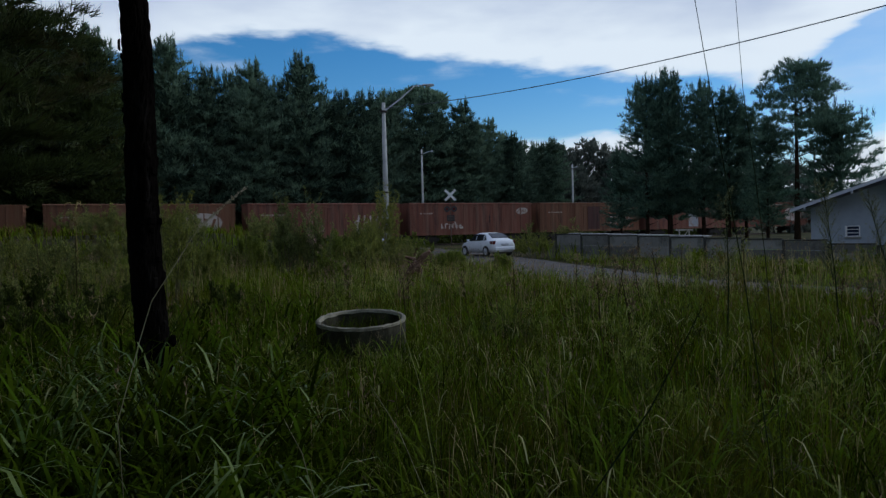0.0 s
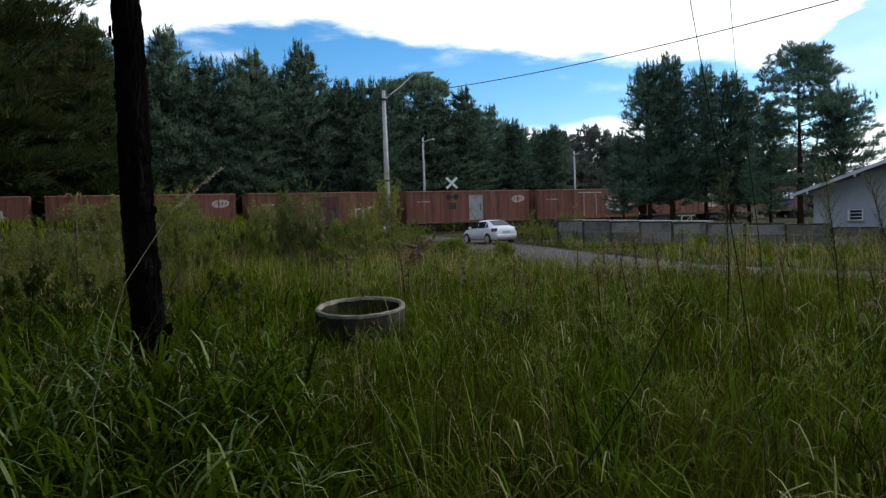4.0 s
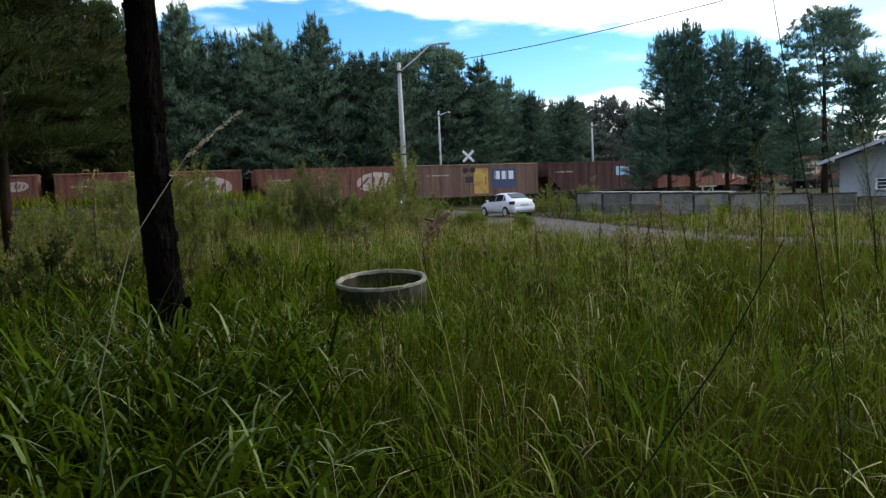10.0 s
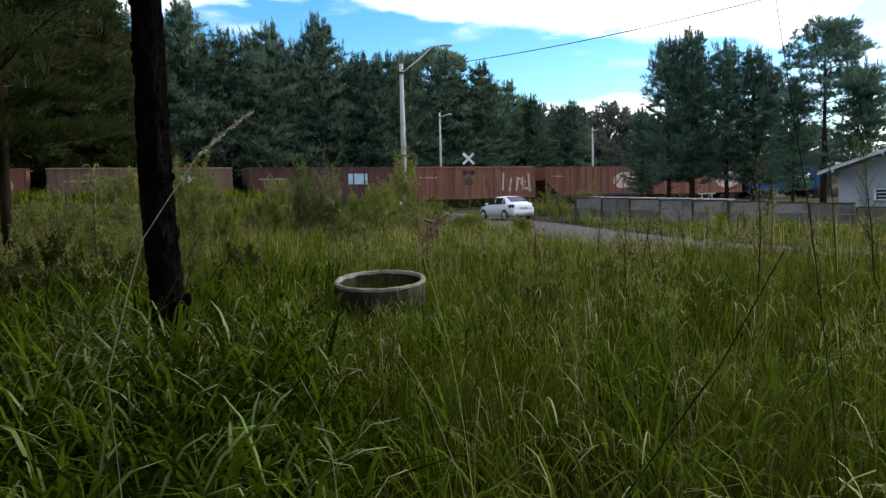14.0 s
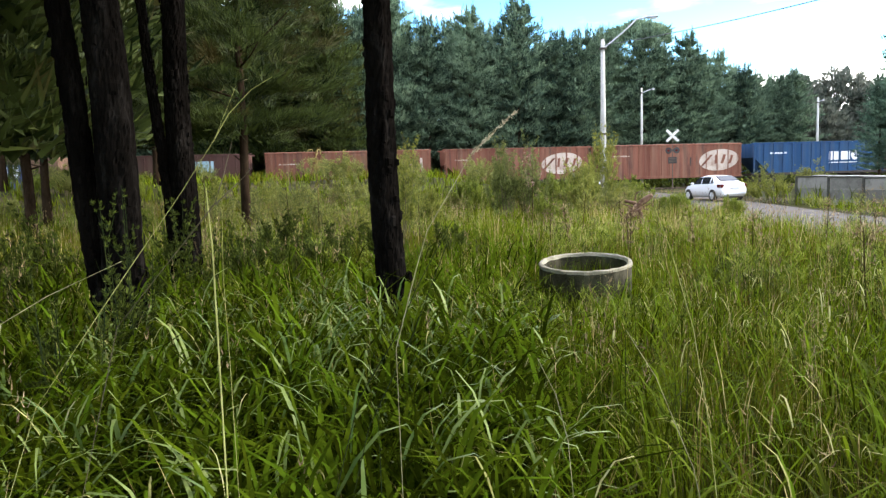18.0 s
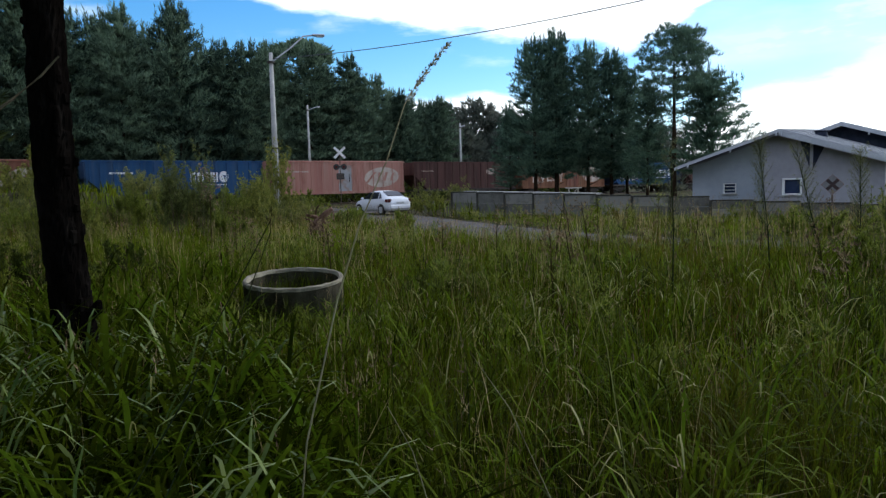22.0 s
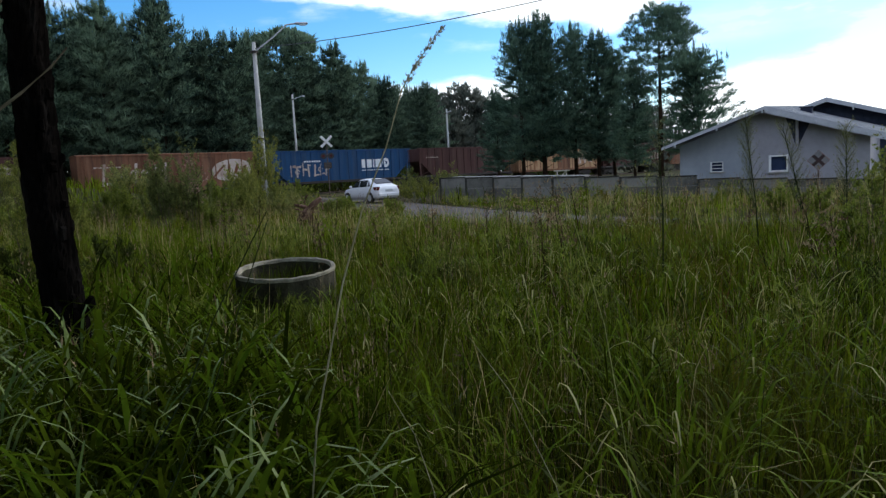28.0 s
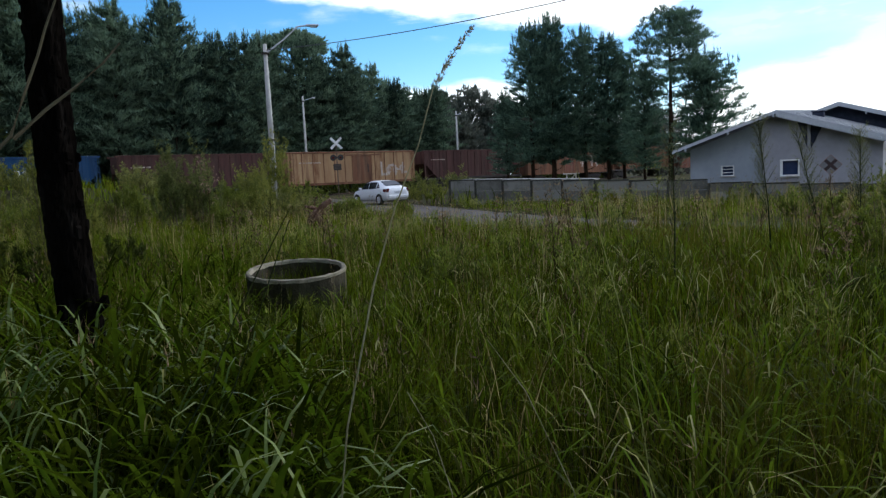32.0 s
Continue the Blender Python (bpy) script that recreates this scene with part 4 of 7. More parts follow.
def branch_mesh(height, base, radius, n, seed, r_trunk, lean=0.0):
    """Trunk with bare limbs that carry the crown."""
    rng = random.Random(seed)
    bm = bmesh.new()
    pts = [(lean * z / height + rng.uniform(-0.03, 0.03) * (z > 0), rng.uniform(-0.03, 0.03), z) for z in np.linspace(-0.3, height * 0.96, 9)]
    tube(bm, pts, [r_trunk * (1.25 if k == 0 else 1) * (1 - 0.85 * k / 8) for k in range(9)], 8, 0.06, rng)
    for k in range(n):
        z = base * 0.7 + (height - base * 0.7) * (k + rng.random()) / n * 0.9
        a = rng.uniform(0, 2 * math.pi)
        r = radius * (1 - (z - base) / (height - base)) * rng.uniform(0.5, 0.9) if z > base else rng.uniform(0.3, 1.2)
        x0 = lean * z / height
        tube(bm, [(x0, 0, z), (x0 + math.cos(a) * r * 0.5, math.sin(a) * r * 0.5, z + r * 0.12), (x0 + math.cos(a) * r, math.sin(a) * r, z + r * 0.35)], [r_trunk * 0.22, r_trunk * 0.15, 0.015], 5)
    return bm


def make_pine(height, base, radius, seed, label, group, leaf=None, r_trunk=0.22, limbs=14, **more):
    root = thing("pine_tree", pose(0, 0, 0), label, "tree", group)
    part("trunk", branch_mesh(height, base, radius, limbs, seed, r_trunk), FAR_BARK, root, smooth=True)
    v, t = pine_crown(height, base, radius, seed=seed, **more)
    quick_mesh("crown", v, t, leaf or NEEDLES, parent=root)
    return root


def set_tree(root, x, y, scale=1.0, turn=0.0, tall=1.0):
    root.matrix_basis = pose(x, y, float(ground_z(x, y)) - 0.1, 0, 0, turn) @ Matrix.Diagonal((scale, scale, scale * tall, 1))
    return root


def more_tree(root, x, y, scale=1.0, turn=0.0, tall=1.0):
    ob = copy_thing(root, pose(0, 0, 0))
    return set_tree(ob, x, y, scale, turn, tall)


def forest_height(s):
    """Skyline of the plantation along the track."""
    return float(np.interp(s, [-60, 0, 8, 16, 19, 22.7, 26, 32, 37, 43, 49, 55, 60, 80], [22, 22.5, 22.5, 20.3, 20.2, 22.4, 20, 19.8, 18.8, 18.2, 16.6, 14.4, 14.2, 13]))


FOREST = "pines of the plantation behind the track"
DARK_PINE = "dense dark green plantation pine behind the railway"


def build_forest():
    rng = random.Random(11)
    fronts = [make_pine(20, 4.2, 5.6, 100 + k, DARK_PINE, FOREST, whorls=14, boughs=9, puffs=6, needles=19, tip=0.50, puff=0.74, wide=0.052, candles=110, thin=0.35) for k in range(5)]
    backs = [make_pine(20, 0.6, 4.9, 140 + k, DARK_PINE, FOREST, whorls=17, boughs=7, puffs=4, needles=10, tip=0.52, puff=0.88, wide=0.085, candles=60) for k in range(3)]
    used = set()
    for row, (off, step, kinds) in enumerate(((15.5, 3.7, fronts), (20.5, 3.2, backs), (27, 9.0, backs))):
        s = -46.0 + row * 2
        while s < 78:
            x, y = on_track(s + rng.uniform(-1.0, 1.0), off + rng.uniform(-1.5, 1.5))
            if x > 0.118 * y:
                s += step
                continue
            h = forest_height(s) * rng.uniform(0.86, 0.985) * (1.0 if row == 0 else 0.98)
            kind = rng.choice(kinds)
            put = set_tree if kind.name not in used else more_tree
            used.add(kind.name)
            put(kind, x, y, h / 20, rng.uniform(0, 360), rng.uniform(0.97, 1.0))
            s += step * rng.uniform(0.8, 1.2) * (1.0 if s < 30 or row else 0.72)
    # scrub under the plantation's edge
    g = np.random.default_rng(5)
    n = 5200
    s, off = g.uniform(-80, 90, n), g.uniform(8.5, 16, n)
    p = TRACK_IN[None] * (TRACK_FACE + off)[:, None] + TRACK_ALONG[None] * s[:, None]
    z = ground_z(p[:, 0], p[:, 1]) + g.uniform(0, 1, n) ** 1.3 * (1.2 + 1.6 * g.random(n))
    v, t = tufts(np.stack([p[:, 0], p[:, 1], z], -1), np.tile([0, -0.3, 0.8], (n, 1)), np.full(n, 0.6), 0.10, 9, g, 0.8)
    quick_mesh("scrub", v, t, WEED_LEAVES, "dark scrub along the plantation's edge", "scrub", "stuff")


build_forest()


def build_right_trees():
    label = "tall dark pine standing behind the boundary wall"
    group = "pines behind the boundary wall"
    kinds = [make_pine(15, 2.6, 3.9, 200 + k, label, group, leaf=NEEDLES_OPEN, whorls=15, boughs=8, puffs=6, needles=26, tip=0.50, puff=0.52, wide=0.028, candles=190, rise=0.7, thin=0.3) for k in range(3)]
    broad = make_pine(9.4, 2.4, 3.5, 207, label, group, leaf=NEEDLES_OPEN, whorls=9, boughs=9, puffs=6, needles=28, tip=0.36, puff=0.50, wide=0.028, candles=90, rise=0.5)
    spots = [(0, 15.1, 60.1, 13.5, 0), (1, 16.9, 59.7, 13.9, 40), (2, 19.5, 58.9, 12.7, 80)]
    for k, x, y, h, a in spots:
        set_tree(kinds[k], x, y, h / 15, a)
    for k, x, y, h, a in ((0, 21.4, 58.3, 12.2, 200), (1, 23.0, 58.9, 10.8, 130), (2, 13.4, 62.5, 8.2, 10), (0, 17.8, 62.5, 12.5, 300)):
        more_tree(kinds[k], x, y, h / 15, a)
    set_tree(broad, 27.0, 51.7, 1.0, 60)
    more_tree(kinds[0], 22.6, 53.6, 0.62, 150, 0.95)
    # the open-crowned pine with its foliage in separate pads
    root = thing("pine_tree", pose(24.4, 52.7, 0.2), "tall open-crowned pine with rounded foliage pads and bare stem", "tree", group)
    part("trunk", branch_mesh(14.0, 6.5, 3.2, 22, 77, 0.24), FAR_BARK, root, smooth=True)
    rng = np.random.default_rng(61)
    pads = [(0, 0, 13.7, 1.1), (-0.9, 0.3, 13.3, 0.9), (0.9, -0.2, 13.35, 0.9), (0.2, 0.9, 13.2, 0.9), (-0.2, -0.9, 13.2, 0.9)]
    for k in range(115):
        z = 8.0 + 5.2 * (k + rng.random()) / 115
        r = (3.0 - 0.085 * max(z - 9.2, 0) ** 2) * (0.25 + 0.75 * math.sqrt(rng.random()))
        a = rng.uniform(0, 6.28)
        pads.append((math.cos(a) * r, math.sin(a) * r, z, rng.uniform(0.45, 0.85)))
    for k in range(20):
        z = rng.uniform(3.8, 8.0)
        a, r = rng.uniform(0, 6.28), rng.uniform(1.2, 2.7)
        pads.append((math.cos(a) * r, math.sin(a) * r, z, rng.uniform(0.45, 0.8)))
    tufted = []
    for x, y, z, r in pads:
        n = int(16 * r * r) + 6
        a, q = rng.uniform(0, 6.28, n), np.sqrt(rng.random(n)) * r * 1.15
        c = np.stack([x + np.cos(a) * q, y + np.sin(a) * q, z + rng.normal(0, 0.16 * r, n) - 0.15 * q], -1)
        way = np.stack([np.cos(a) * 0.4, np.sin(a) * 0.4, 0.9 + 0 * a], -1)
        tufted.append(brushes(c, way, 0.27, 0.22, 18, np.full(n, 0.34), 0.022, rng))
    v, t = joined(tufted)
    quick_mesh("crown", v, t, NEEDLES_OPEN, parent=root)


build_right_trees()


def round_tree(x, y, h, r, flat, label, seed, leaf, n=700, name="broadleaf_tree"):
    root = thing(name, pose(x, y, float(ground_z(x, y))), label, "tree")
    part("trunk", branch_mesh(h * 0.85, h * 0.4, r, 12, seed, 0.3), FAR_BARK, root, smooth=True)
    rng = np.random.default_rng(seed)
    c, way = [], []
    for k in range(n // 8):
        a, q = rng.uniform(0, 6.28), np.sqrt(rng.random())
        c.append((math.cos(a) * q * r, math.sin(a) * q * r, h - flat * (0.10 + 0.85 * q * q) * rng.uniform(0.8, 1.15) - flat * (1.25 if flat > 5 else 0.75) * rng.random() ** 1.3))
        way.append((math.cos(a) * q, math.sin(a) * q, 0.8))
    v, t = brushes(np.array(c), np.array(way), r * 0.17, r * 0.13, 22, np.full(len(c), 0.75), 0.14, rng)
    quick_mesh("crown", v, t, leaf, parent=root)
    return root


bx, by = on_track(47.5, 36)
round_tree(bx, by, 24.3, 4.6, 2.2, "flat-topped dark tree rising behind the plantation", 71, NEEDLES, 1500)
for k, (x, y, h, r) in enumerate(((13.5, 112, 15.5, 4.5), (19.0, 114, 16.3, 5.6), (15.5, 106, 11.5, 4.0), (10.5, 110, 13.5, 4.2), (24.5, 112, 14, 5), (30, 118, 13, 6), (37, 112, 12, 6), (45, 104, 11, 6))):
    round_tree(x, y, h, r, 6, "distant greyish green broadleaf tree beyond the track", 80 + k, FAR_LEAVES, 2800)

# mid-distance pines on the lot, left of the path, with yellowing needles
MID = "slender pine with yellowing needles on the grassy lot"
mid_group = "pines on the lot"
mids = [make_pine(17, 3.6, 4.6, 300 + k, MID, mid_group, leaf=NEEDLES_WARM, r_trunk=0.17, limbs=26, whorls=11, boughs=7, puffs=16, needles=56, tip=0.45, puff=0.46, wide=0.015, candles=30, core=0.2, rise=0.15, gap=0.12, heart=1.5) for k in range(2)]
mids.append(make_pine(17, 3.0, 4.8, 303, MID, mid_group, leaf=NEEDLES_WARM, r_trunk=0.17, whorls=14, boughs=8, puffs=7, needles=18, tip=0.5, puff=0.75, wide=0.055, candles=40, rise=0.2))
set_tree(mids[0], -14.6, 20.1, 1.0, 30)
set_tree(mids[1], -21.5, 24.5, 1.05, 300)
set_tree(mids[2], -33, 36, 1.2, 200)
# the last five, mostly out of view, are added to shade the left grass
for k, x, y, sc, a in ((2, -30, 27, 1.15, 80), (2, -36, 63.5, 1.2, 10), (2, -39, 30, 1.2, 150), (2, -41, 61, 1.3, 220), (2, -46.5, 58.5, 1.3, 330), (2, -44, 40, 1.25, 20), (2, -12.6, 8.6, 0.9, 70), (2, -16.5, 12.0, 1.0, 190), (2, -20.5, 16.5, 1.05, 260), (2, -25, 21, 1.1, 120), (2, -14.0, 4.0, 0.95, 310)):
    more_tree(mids[k], x, y, sc, a)


# ---- trunks close to the path ----
def near_trunk(x, y, r, lean_x, lean_y, seed, height=15.0, crown=True, label="rough-barked pine trunk darkened as in shade, rising from tall grass"):
    rng = random.Random(seed)
    root = thing("pine_tree", pose(x, y, 0), label, "tree", "pines beside the path")
    bm = bmesh.new()
    fine = seed < 10
    zs = [-0.3] + ([0.032 * k for k in range(140)] if fine else [0.12 * k for k in range(38)]) + [4.7, 5.2, 6.5, 8.5, 11, height]
    n = 60 if fine else 20
    rings = []
    for z in zs:
        rr = r * (1.35 - 0.35 * min(max(z, 0) / 0.6, 1)) * (1 - 0.75 * max(z, 0) / height)
        cx, cy = lean_x * z + 0.02 * math.sin(z * 2 + seed), lean_y * z
        ring = []
        for j in range(n):
            a = 2 * math.pi * j / n
            groove = 1 + 0.030 * math.sin(a * 5 + math.sin(z * 1.3 + seed) * 1.4 + seed)
            depth = 0.0
            if fine and z < 4.6:
                # long plates parted by fissures
                at = Vector((math.cos(a) * rr * 19, math.sin(a) * rr * 19, z * 6.5 + seed * 3.1))
                at += Vector((noise.noise(at * 0.7), noise.noise(at * 0.7 + Vector((5, 2, 1))), 0)) * 0.5
                dist = noise.voronoi(at)[0]
                cleft = min((dist[1] - dist[0]) / 0.30, 1.0)
                depth = 0.015 * (cleft - 0.8) + 0.004 * noise.noise(at * 3.0)
            else:
                groove += rng.uniform(-0.045, 0.045)
            ring.append(bm.verts.new((cx + math.cos(a) * (rr * groove + depth), cy + math.sin(a) * (rr * groove + depth), z)))
        rings.append(ring)
    for a, b in zip(rings, rings[1:]):
        for j in range(n):
            bm.faces.new((a[j], a[(j + 1) % n], b[(j + 1) % n], b[j]))
    bm.faces.new(rings[-1])
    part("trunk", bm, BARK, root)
    # loose plates of bark, proud of the stem
    bm = bmesh.new()
    for k in range(110):
        z = rng.uniform(0.1, 4.6)
        a = rng.uniform(0, 2 * math.pi)
        rr = r * (1.35 - 0.35 * min(z / 0.6, 1)) * (1 - 0.75 * z / height) * 1.0
        w, h, d = rng.uniform(0.012, 0.024), rng.uniform(0.05, 0.11), rng.uniform(0.006, 0.013)
        m = pose(lean_x * z + math.cos(a) * rr, lean_y * z + math.sin(a) * rr, z, rng.uniform(-4, 4), 0, math.degrees(a) - 90 + rng.uniform(-12, 12))
        made = bmesh.ops.create_cube(bm, size=1.0, matrix=m @ Matrix.Diagonal((w * 2, d * 2, h, 1)))
        top = [v for v in made["verts"] if (m.inverted() @ v.co).y > 0]
        for v in top:
            v.co -= (v.co - m.translation) * 0.35
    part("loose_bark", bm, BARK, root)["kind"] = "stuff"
    if crown:
        v, t = pine_crown(height + 3, 6.0, 4.8, 13, 7, 5, 14, 400 + seed, tip=0.45, puff=0.75, wide=0.075, candles=24)
        v = v + np.array([lean_x * 9, lean_y * 9, 0])
        quick_mesh("crown", v, t, NEEDLES, parent=root)
    return root


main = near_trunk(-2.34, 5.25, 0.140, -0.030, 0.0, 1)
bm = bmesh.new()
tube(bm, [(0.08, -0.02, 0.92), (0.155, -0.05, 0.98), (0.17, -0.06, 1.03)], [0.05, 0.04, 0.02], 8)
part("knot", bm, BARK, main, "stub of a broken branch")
near_trunk(-4.741, 4.488, 0.115, -0.056, -0.061, 2)
near_trunk(-4.537, 4.473, 0.185, -0.016, -0.017, 3, crown=False)
near_trunk(-6.877, 7.792, 0.085, -0.049, -0.045, 4)
near_trunk(-6.796, 7.86, 0.200, 0.0, 0.0, 5)
# stand continued round and behind the path: unseen pines added as shade
for k, (x, y) in enumerate(((-1.6, -3.4), (2.6, -5.2), (-5.4, -2.2), (-8.6, 2.2), (-3.4, -7.6), (5.4, -2.6), (1.0, -9.0), (-9.5, -4.5), (4.4, -0.7), (7.4, 1.0), (6.6, -3.0), (-6.4, 0.8), (-11.5, 5.5), (-4.3, 0.2), (-7.8, -0.6), (-10.4, 2.8))):
    near_trunk(x, y, 0.16 + 0.02 * (k % 3), 0.01 * (k % 3 - 1), 0.0, 10 + k)


# ---- shrubs ----
def shrub(x, y, h, r, stems, leaves, seed, leaf, label, size=0.07, width=0.014, name="shrub", stem_mat=None):
    """Upright stems that fork into shoots; narrow leaves stand close along every shoot, shorter towards its tip."""
    rng = np.random.default_rng(seed)
    root = thing(name, pose(x, y, float(ground_z(x, y))), label, "shrub")
    bm = bmesh.new()
    C, W, S = [], [], []
    for k in range(stems):
        a, q = rng.uniform(0, 6.28), np.sqrt(rng.random()) * r
        hh = h * rng.uniform(0.62, 1.0) * (1 - 0.40 * (q / r) ** 2)
        foot = np.array([math.cos(a) * q * 0.3, math.sin(a) * q * 0.3, -0.05])
        top = np.array([math.cos(a) * q, math.sin(a) * q, hh])
        bend = (foot + top) / 2 + np.array([math.cos(a), math.sin(a), 0]) * 0.10 * r
        spine = [(1 - v) ** 2 * foot + 2 * v * (1 - v) * bend + v * v * top for v in np.linspace(0, 1, 5)]
        tube(bm, spine, [0.010 + 0.003 * h, 0.009, 0.007, 0.005, 0.002], 4)
        shoots = [(spine[2], spine[4])]
        for j in range(4):
            u = rng.uniform(0.25, 0.8)
            p = (1 - u) ** 2 * foot + 2 * u * (1 - u) * bend + u * u * top
            b, far = rng.uniform(0, 6.28), rng.uniform(0.12, 0.30) * hh
            e = p + np.array([math.cos(b) * far * 0.45, math.sin(b) * far * 0.45, far])
            tube(bm, [p, (p + e) / 2 + np.array([math.cos(b), math.sin(b), 0]) * 0.08 * far, e], [0.004, 0.003, 0.001], 3)
            shoots.append((p, e))
        each = max(leaves // 5, 3)
        for p, e in shoots:
            u = rng.random(each)
            axis = (e - p) / np.linalg.norm(e - p)
            C.append(p + (e - p) * u[:, None] + rng.normal(0, size * 0.16, (each, 3)))
            W.append(axis + rng.normal(0, 0.32, (each, 3)))
            S.append(size * (1.25 - 0.55 * u))
    part("stem", bm, stem_mat or DRY_STEM, root)
    v, t = tufts(np.concatenate(C), np.concatenate(W), np.concatenate(S) * 1.15, min(width, 0.016) * 0.55, 9, rng, 0.42)
    quick_mesh("foliage", v, t, leaf, parent=root)
    return root


feathery = "tall feathery green shrub among the grass"
shrub(-6.55, 25.0, 3.7, 0.85, 22, 110, 1, PLUME_LEAVES, feathery, 0.13, 0.013)
shrub(-5.7, 25.3, 3.8, 0.75, 17, 110, 2, PLUME_LEAVES, feathery, 0.13, 0.013)
shrub(-6.55, 14.95, 3.4, 0.6, 12, 110, 3, FEATHER_LEAVES, feathery, 0.12, 0.010)
shrub(-4.7, 37.5, 4.9, 1.1, 18, 60, 4, FEATHER_LEAVES, "tall leafy shrub round the lamp post's foot", 0.20, 0.026)
shrub(-6.4, 36.0, 1.5, 1.6, 24, 40, 5, FEATHER_LEAVES, "spreading weedy shrub beside the lane", 0.2, 0.026)
shrub(-5.9, 39.6, 2.1, 0.9, 20, 60, 19, FEATHER_LEAVES, "tall leafy shrub before a parked car", 0.2, 0.02)
shrub(-4.9, 33.0, 1.6, 0.9, 18, 50, 20, FEATHER_LEAVES, "tall leafy shrub beside the lane", 0.18, 0.02)
shrub(-8.9, 35.0, 1.6, 1.6, 24, 40, 6, BRIGHT_LEAVES, "spreading weedy shrub beside the lane", 0.2, 0.026)
shrub(-3.2, 29.5, 1.7, 1.6, 26, 46, 7, SHRUB_LEAVES, "low yellowish green shrub in the grass", 0.18, 0.024)
soft = "soft feathery yellowish green shrub beside the lane"
for k, (x, y, h, r, leaf) in enumerate(((-3.5, 31.0, 2.1, 1.3, FEATHER_LEAVES), (-5.3, 33.8, 2.7, 1.3, FEATHER_LEAVES), (-2.7, 33.4, 1.8, 1.1, BRIGHT_LEAVES), (-4.4, 28.0, 1.7, 1.2, FEATHER_LEAVES), (-5.6, 29.6, 2.0, 1.2, BRIGHT_LEAVES),
                                        (-7.6, 30.6, 2.2, 1.3, FEATHER_LEAVES), (-6.3, 42.4, 2.4, 1.1, FEATHER_LEAVES), (-9.4, 29.0, 1.9, 1.2, BRIGHT_LEAVES), (-8.4, 21.5, 1.5, 0.9, FEATHER_LEAVES), (-4.6, 23.0, 1.3, 0.8, BRIGHT_LEAVES))):
    shrub(x, y, h * 1.1, r, 28, 105, 120 + k, leaf, soft, 0.13, 0.013)
# undergrowth round the trunks, its leaves coloured dark for the shade there
for k, (x, y, h) in enumerate(((-6.5, 4.3, 1.15), (-7.4, 5.2, 1.3), (-8.3, 6.3, 1.3), (-6.2, 3.1, 0.95), (-9.3, 7.6, 1.4), (-7.6, 3.6, 1.1), (-9.8, 5.8, 1.4), (-10.9, 8.6, 1.6))):
    shrub(x, y, h, 0.75, 16, 60, 140 + k, WEED_LEAVES, "dark leafy undergrowth beside pine trunks", 0.10, 0.016, stem_mat=DARK_STEM)
for k, (b, r, h) in enumerate(((-34.5, 9.4, 1.3), (-30, 10.4, 1.3), (-25, 11.2, 1.2), (-20, 12.0, 1.2), (-33, 12.2, 1.5), (-28, 13.4, 1.4), (-36.5, 11.0, 1.5))):
    shrub(math.sin(radians(b)) * r, math.cos(radians(b)) * r, h, 0.65, 15, 60, 160 + k, WEED_LEAVES, "dark leafy weeds among the tall grass", 0.11, 0.014, stem_mat=DARK_STEM)
shrub(-0.75, 28.6, 1.05, 0.75, 40, 44, 8, BRIGHT_LEAVES, "round bright green grassy bush by the lane", 0.24, 0.014)
shrub(1.35, 29.4, 0.85, 0.6, 30, 36, 9, BRIGHT_LEAVES, "small bright green bush by the lane", 0.2, 0.014)
shrub(-12.5, 27.0, 1.5, 1.8, 26, 40, 10, BRIGHT_LEAVES, "low yellowish green shrub in the grass", 0.18, 0.022)
shrub(-10.2, 18.0, 1.7, 1.0, 18, 44, 11, SHRUB_LEAVES, "low yellowish green shrub in the grass", 0.15, 0.016)
shrub(-9.2, 13.0, 1.9, 0.9, 16, 50, 12, SHRUB_LEAVES, "leafy weed shrub beside pine trunks", 0.1, 0.015)
shrub(-4.85, 5.6, 2.35, 0.40, 9, 80, 13, WEED_LEAVES, "leafy weed climbing beside the trunks", 0.06, 0.013, stem_mat=DARK_STEM)
shrub(-3.70, 3.65, 2.35, 0.32, 6, 70, 17, WEED_LEAVES, "leafy weed climbing beside the trunks", 0.05, 0.011, stem_mat=DARK_STEM)
shrub(-3.20, 2.60, 2.3, 0.30, 5, 60, 18, WEED_LEAVES, "leafy weed climbing beside the trunks", 0.045, 0.010, stem_mat=DARK_STEM)
shrub(-5.25, 5.1, 1.9, 0.5, 9, 55, 14, WEED_LEAVES, "leafy weed climbing beside the trunks", 0.07, 0.013)
shrub(3.9, 41.2, 1.8, 1.3, 24, 60, 15, FEATHER_LEAVES, "weedy shrub at the end of the boundary wall", 0.12, 0.016)
shrub(2.9, 43.8, 1.6, 1.0, 20, 50, 16, FEATHER_LEAVES, "weedy shrub at the end of the boundary wall", 0.12, 0.016)
for k, (x, y, h) in enumerate(((10.8, 13.4, 1.5), (12.2, 15.2, 1.9), (13.6, 14.4, 1.7), (11.5, 17.5, 1.3), (14.8, 17.8, 2.0))):
    shrub(x, y, h, 1.0, 20, 50, 30 + k, BRIGHT_LEAVES if k % 2 else SHRUB_LEAVES, "leafy green weeds in the tall grass", 0.13, 0.018)
for k, (x, y, h) in enumerate(((6.2, 8.2, 2.0), (6.9, 8.3, 2.2), (7.9, 9.2, 2.1), (8.6, 9.0, 1.9))):
    shrub(x, y, h, 0.40, 10, 70, 180 + k, BRIGHT_LEAVES, "tall bright green leafy weeds in the grass", 0.09, 0.012)
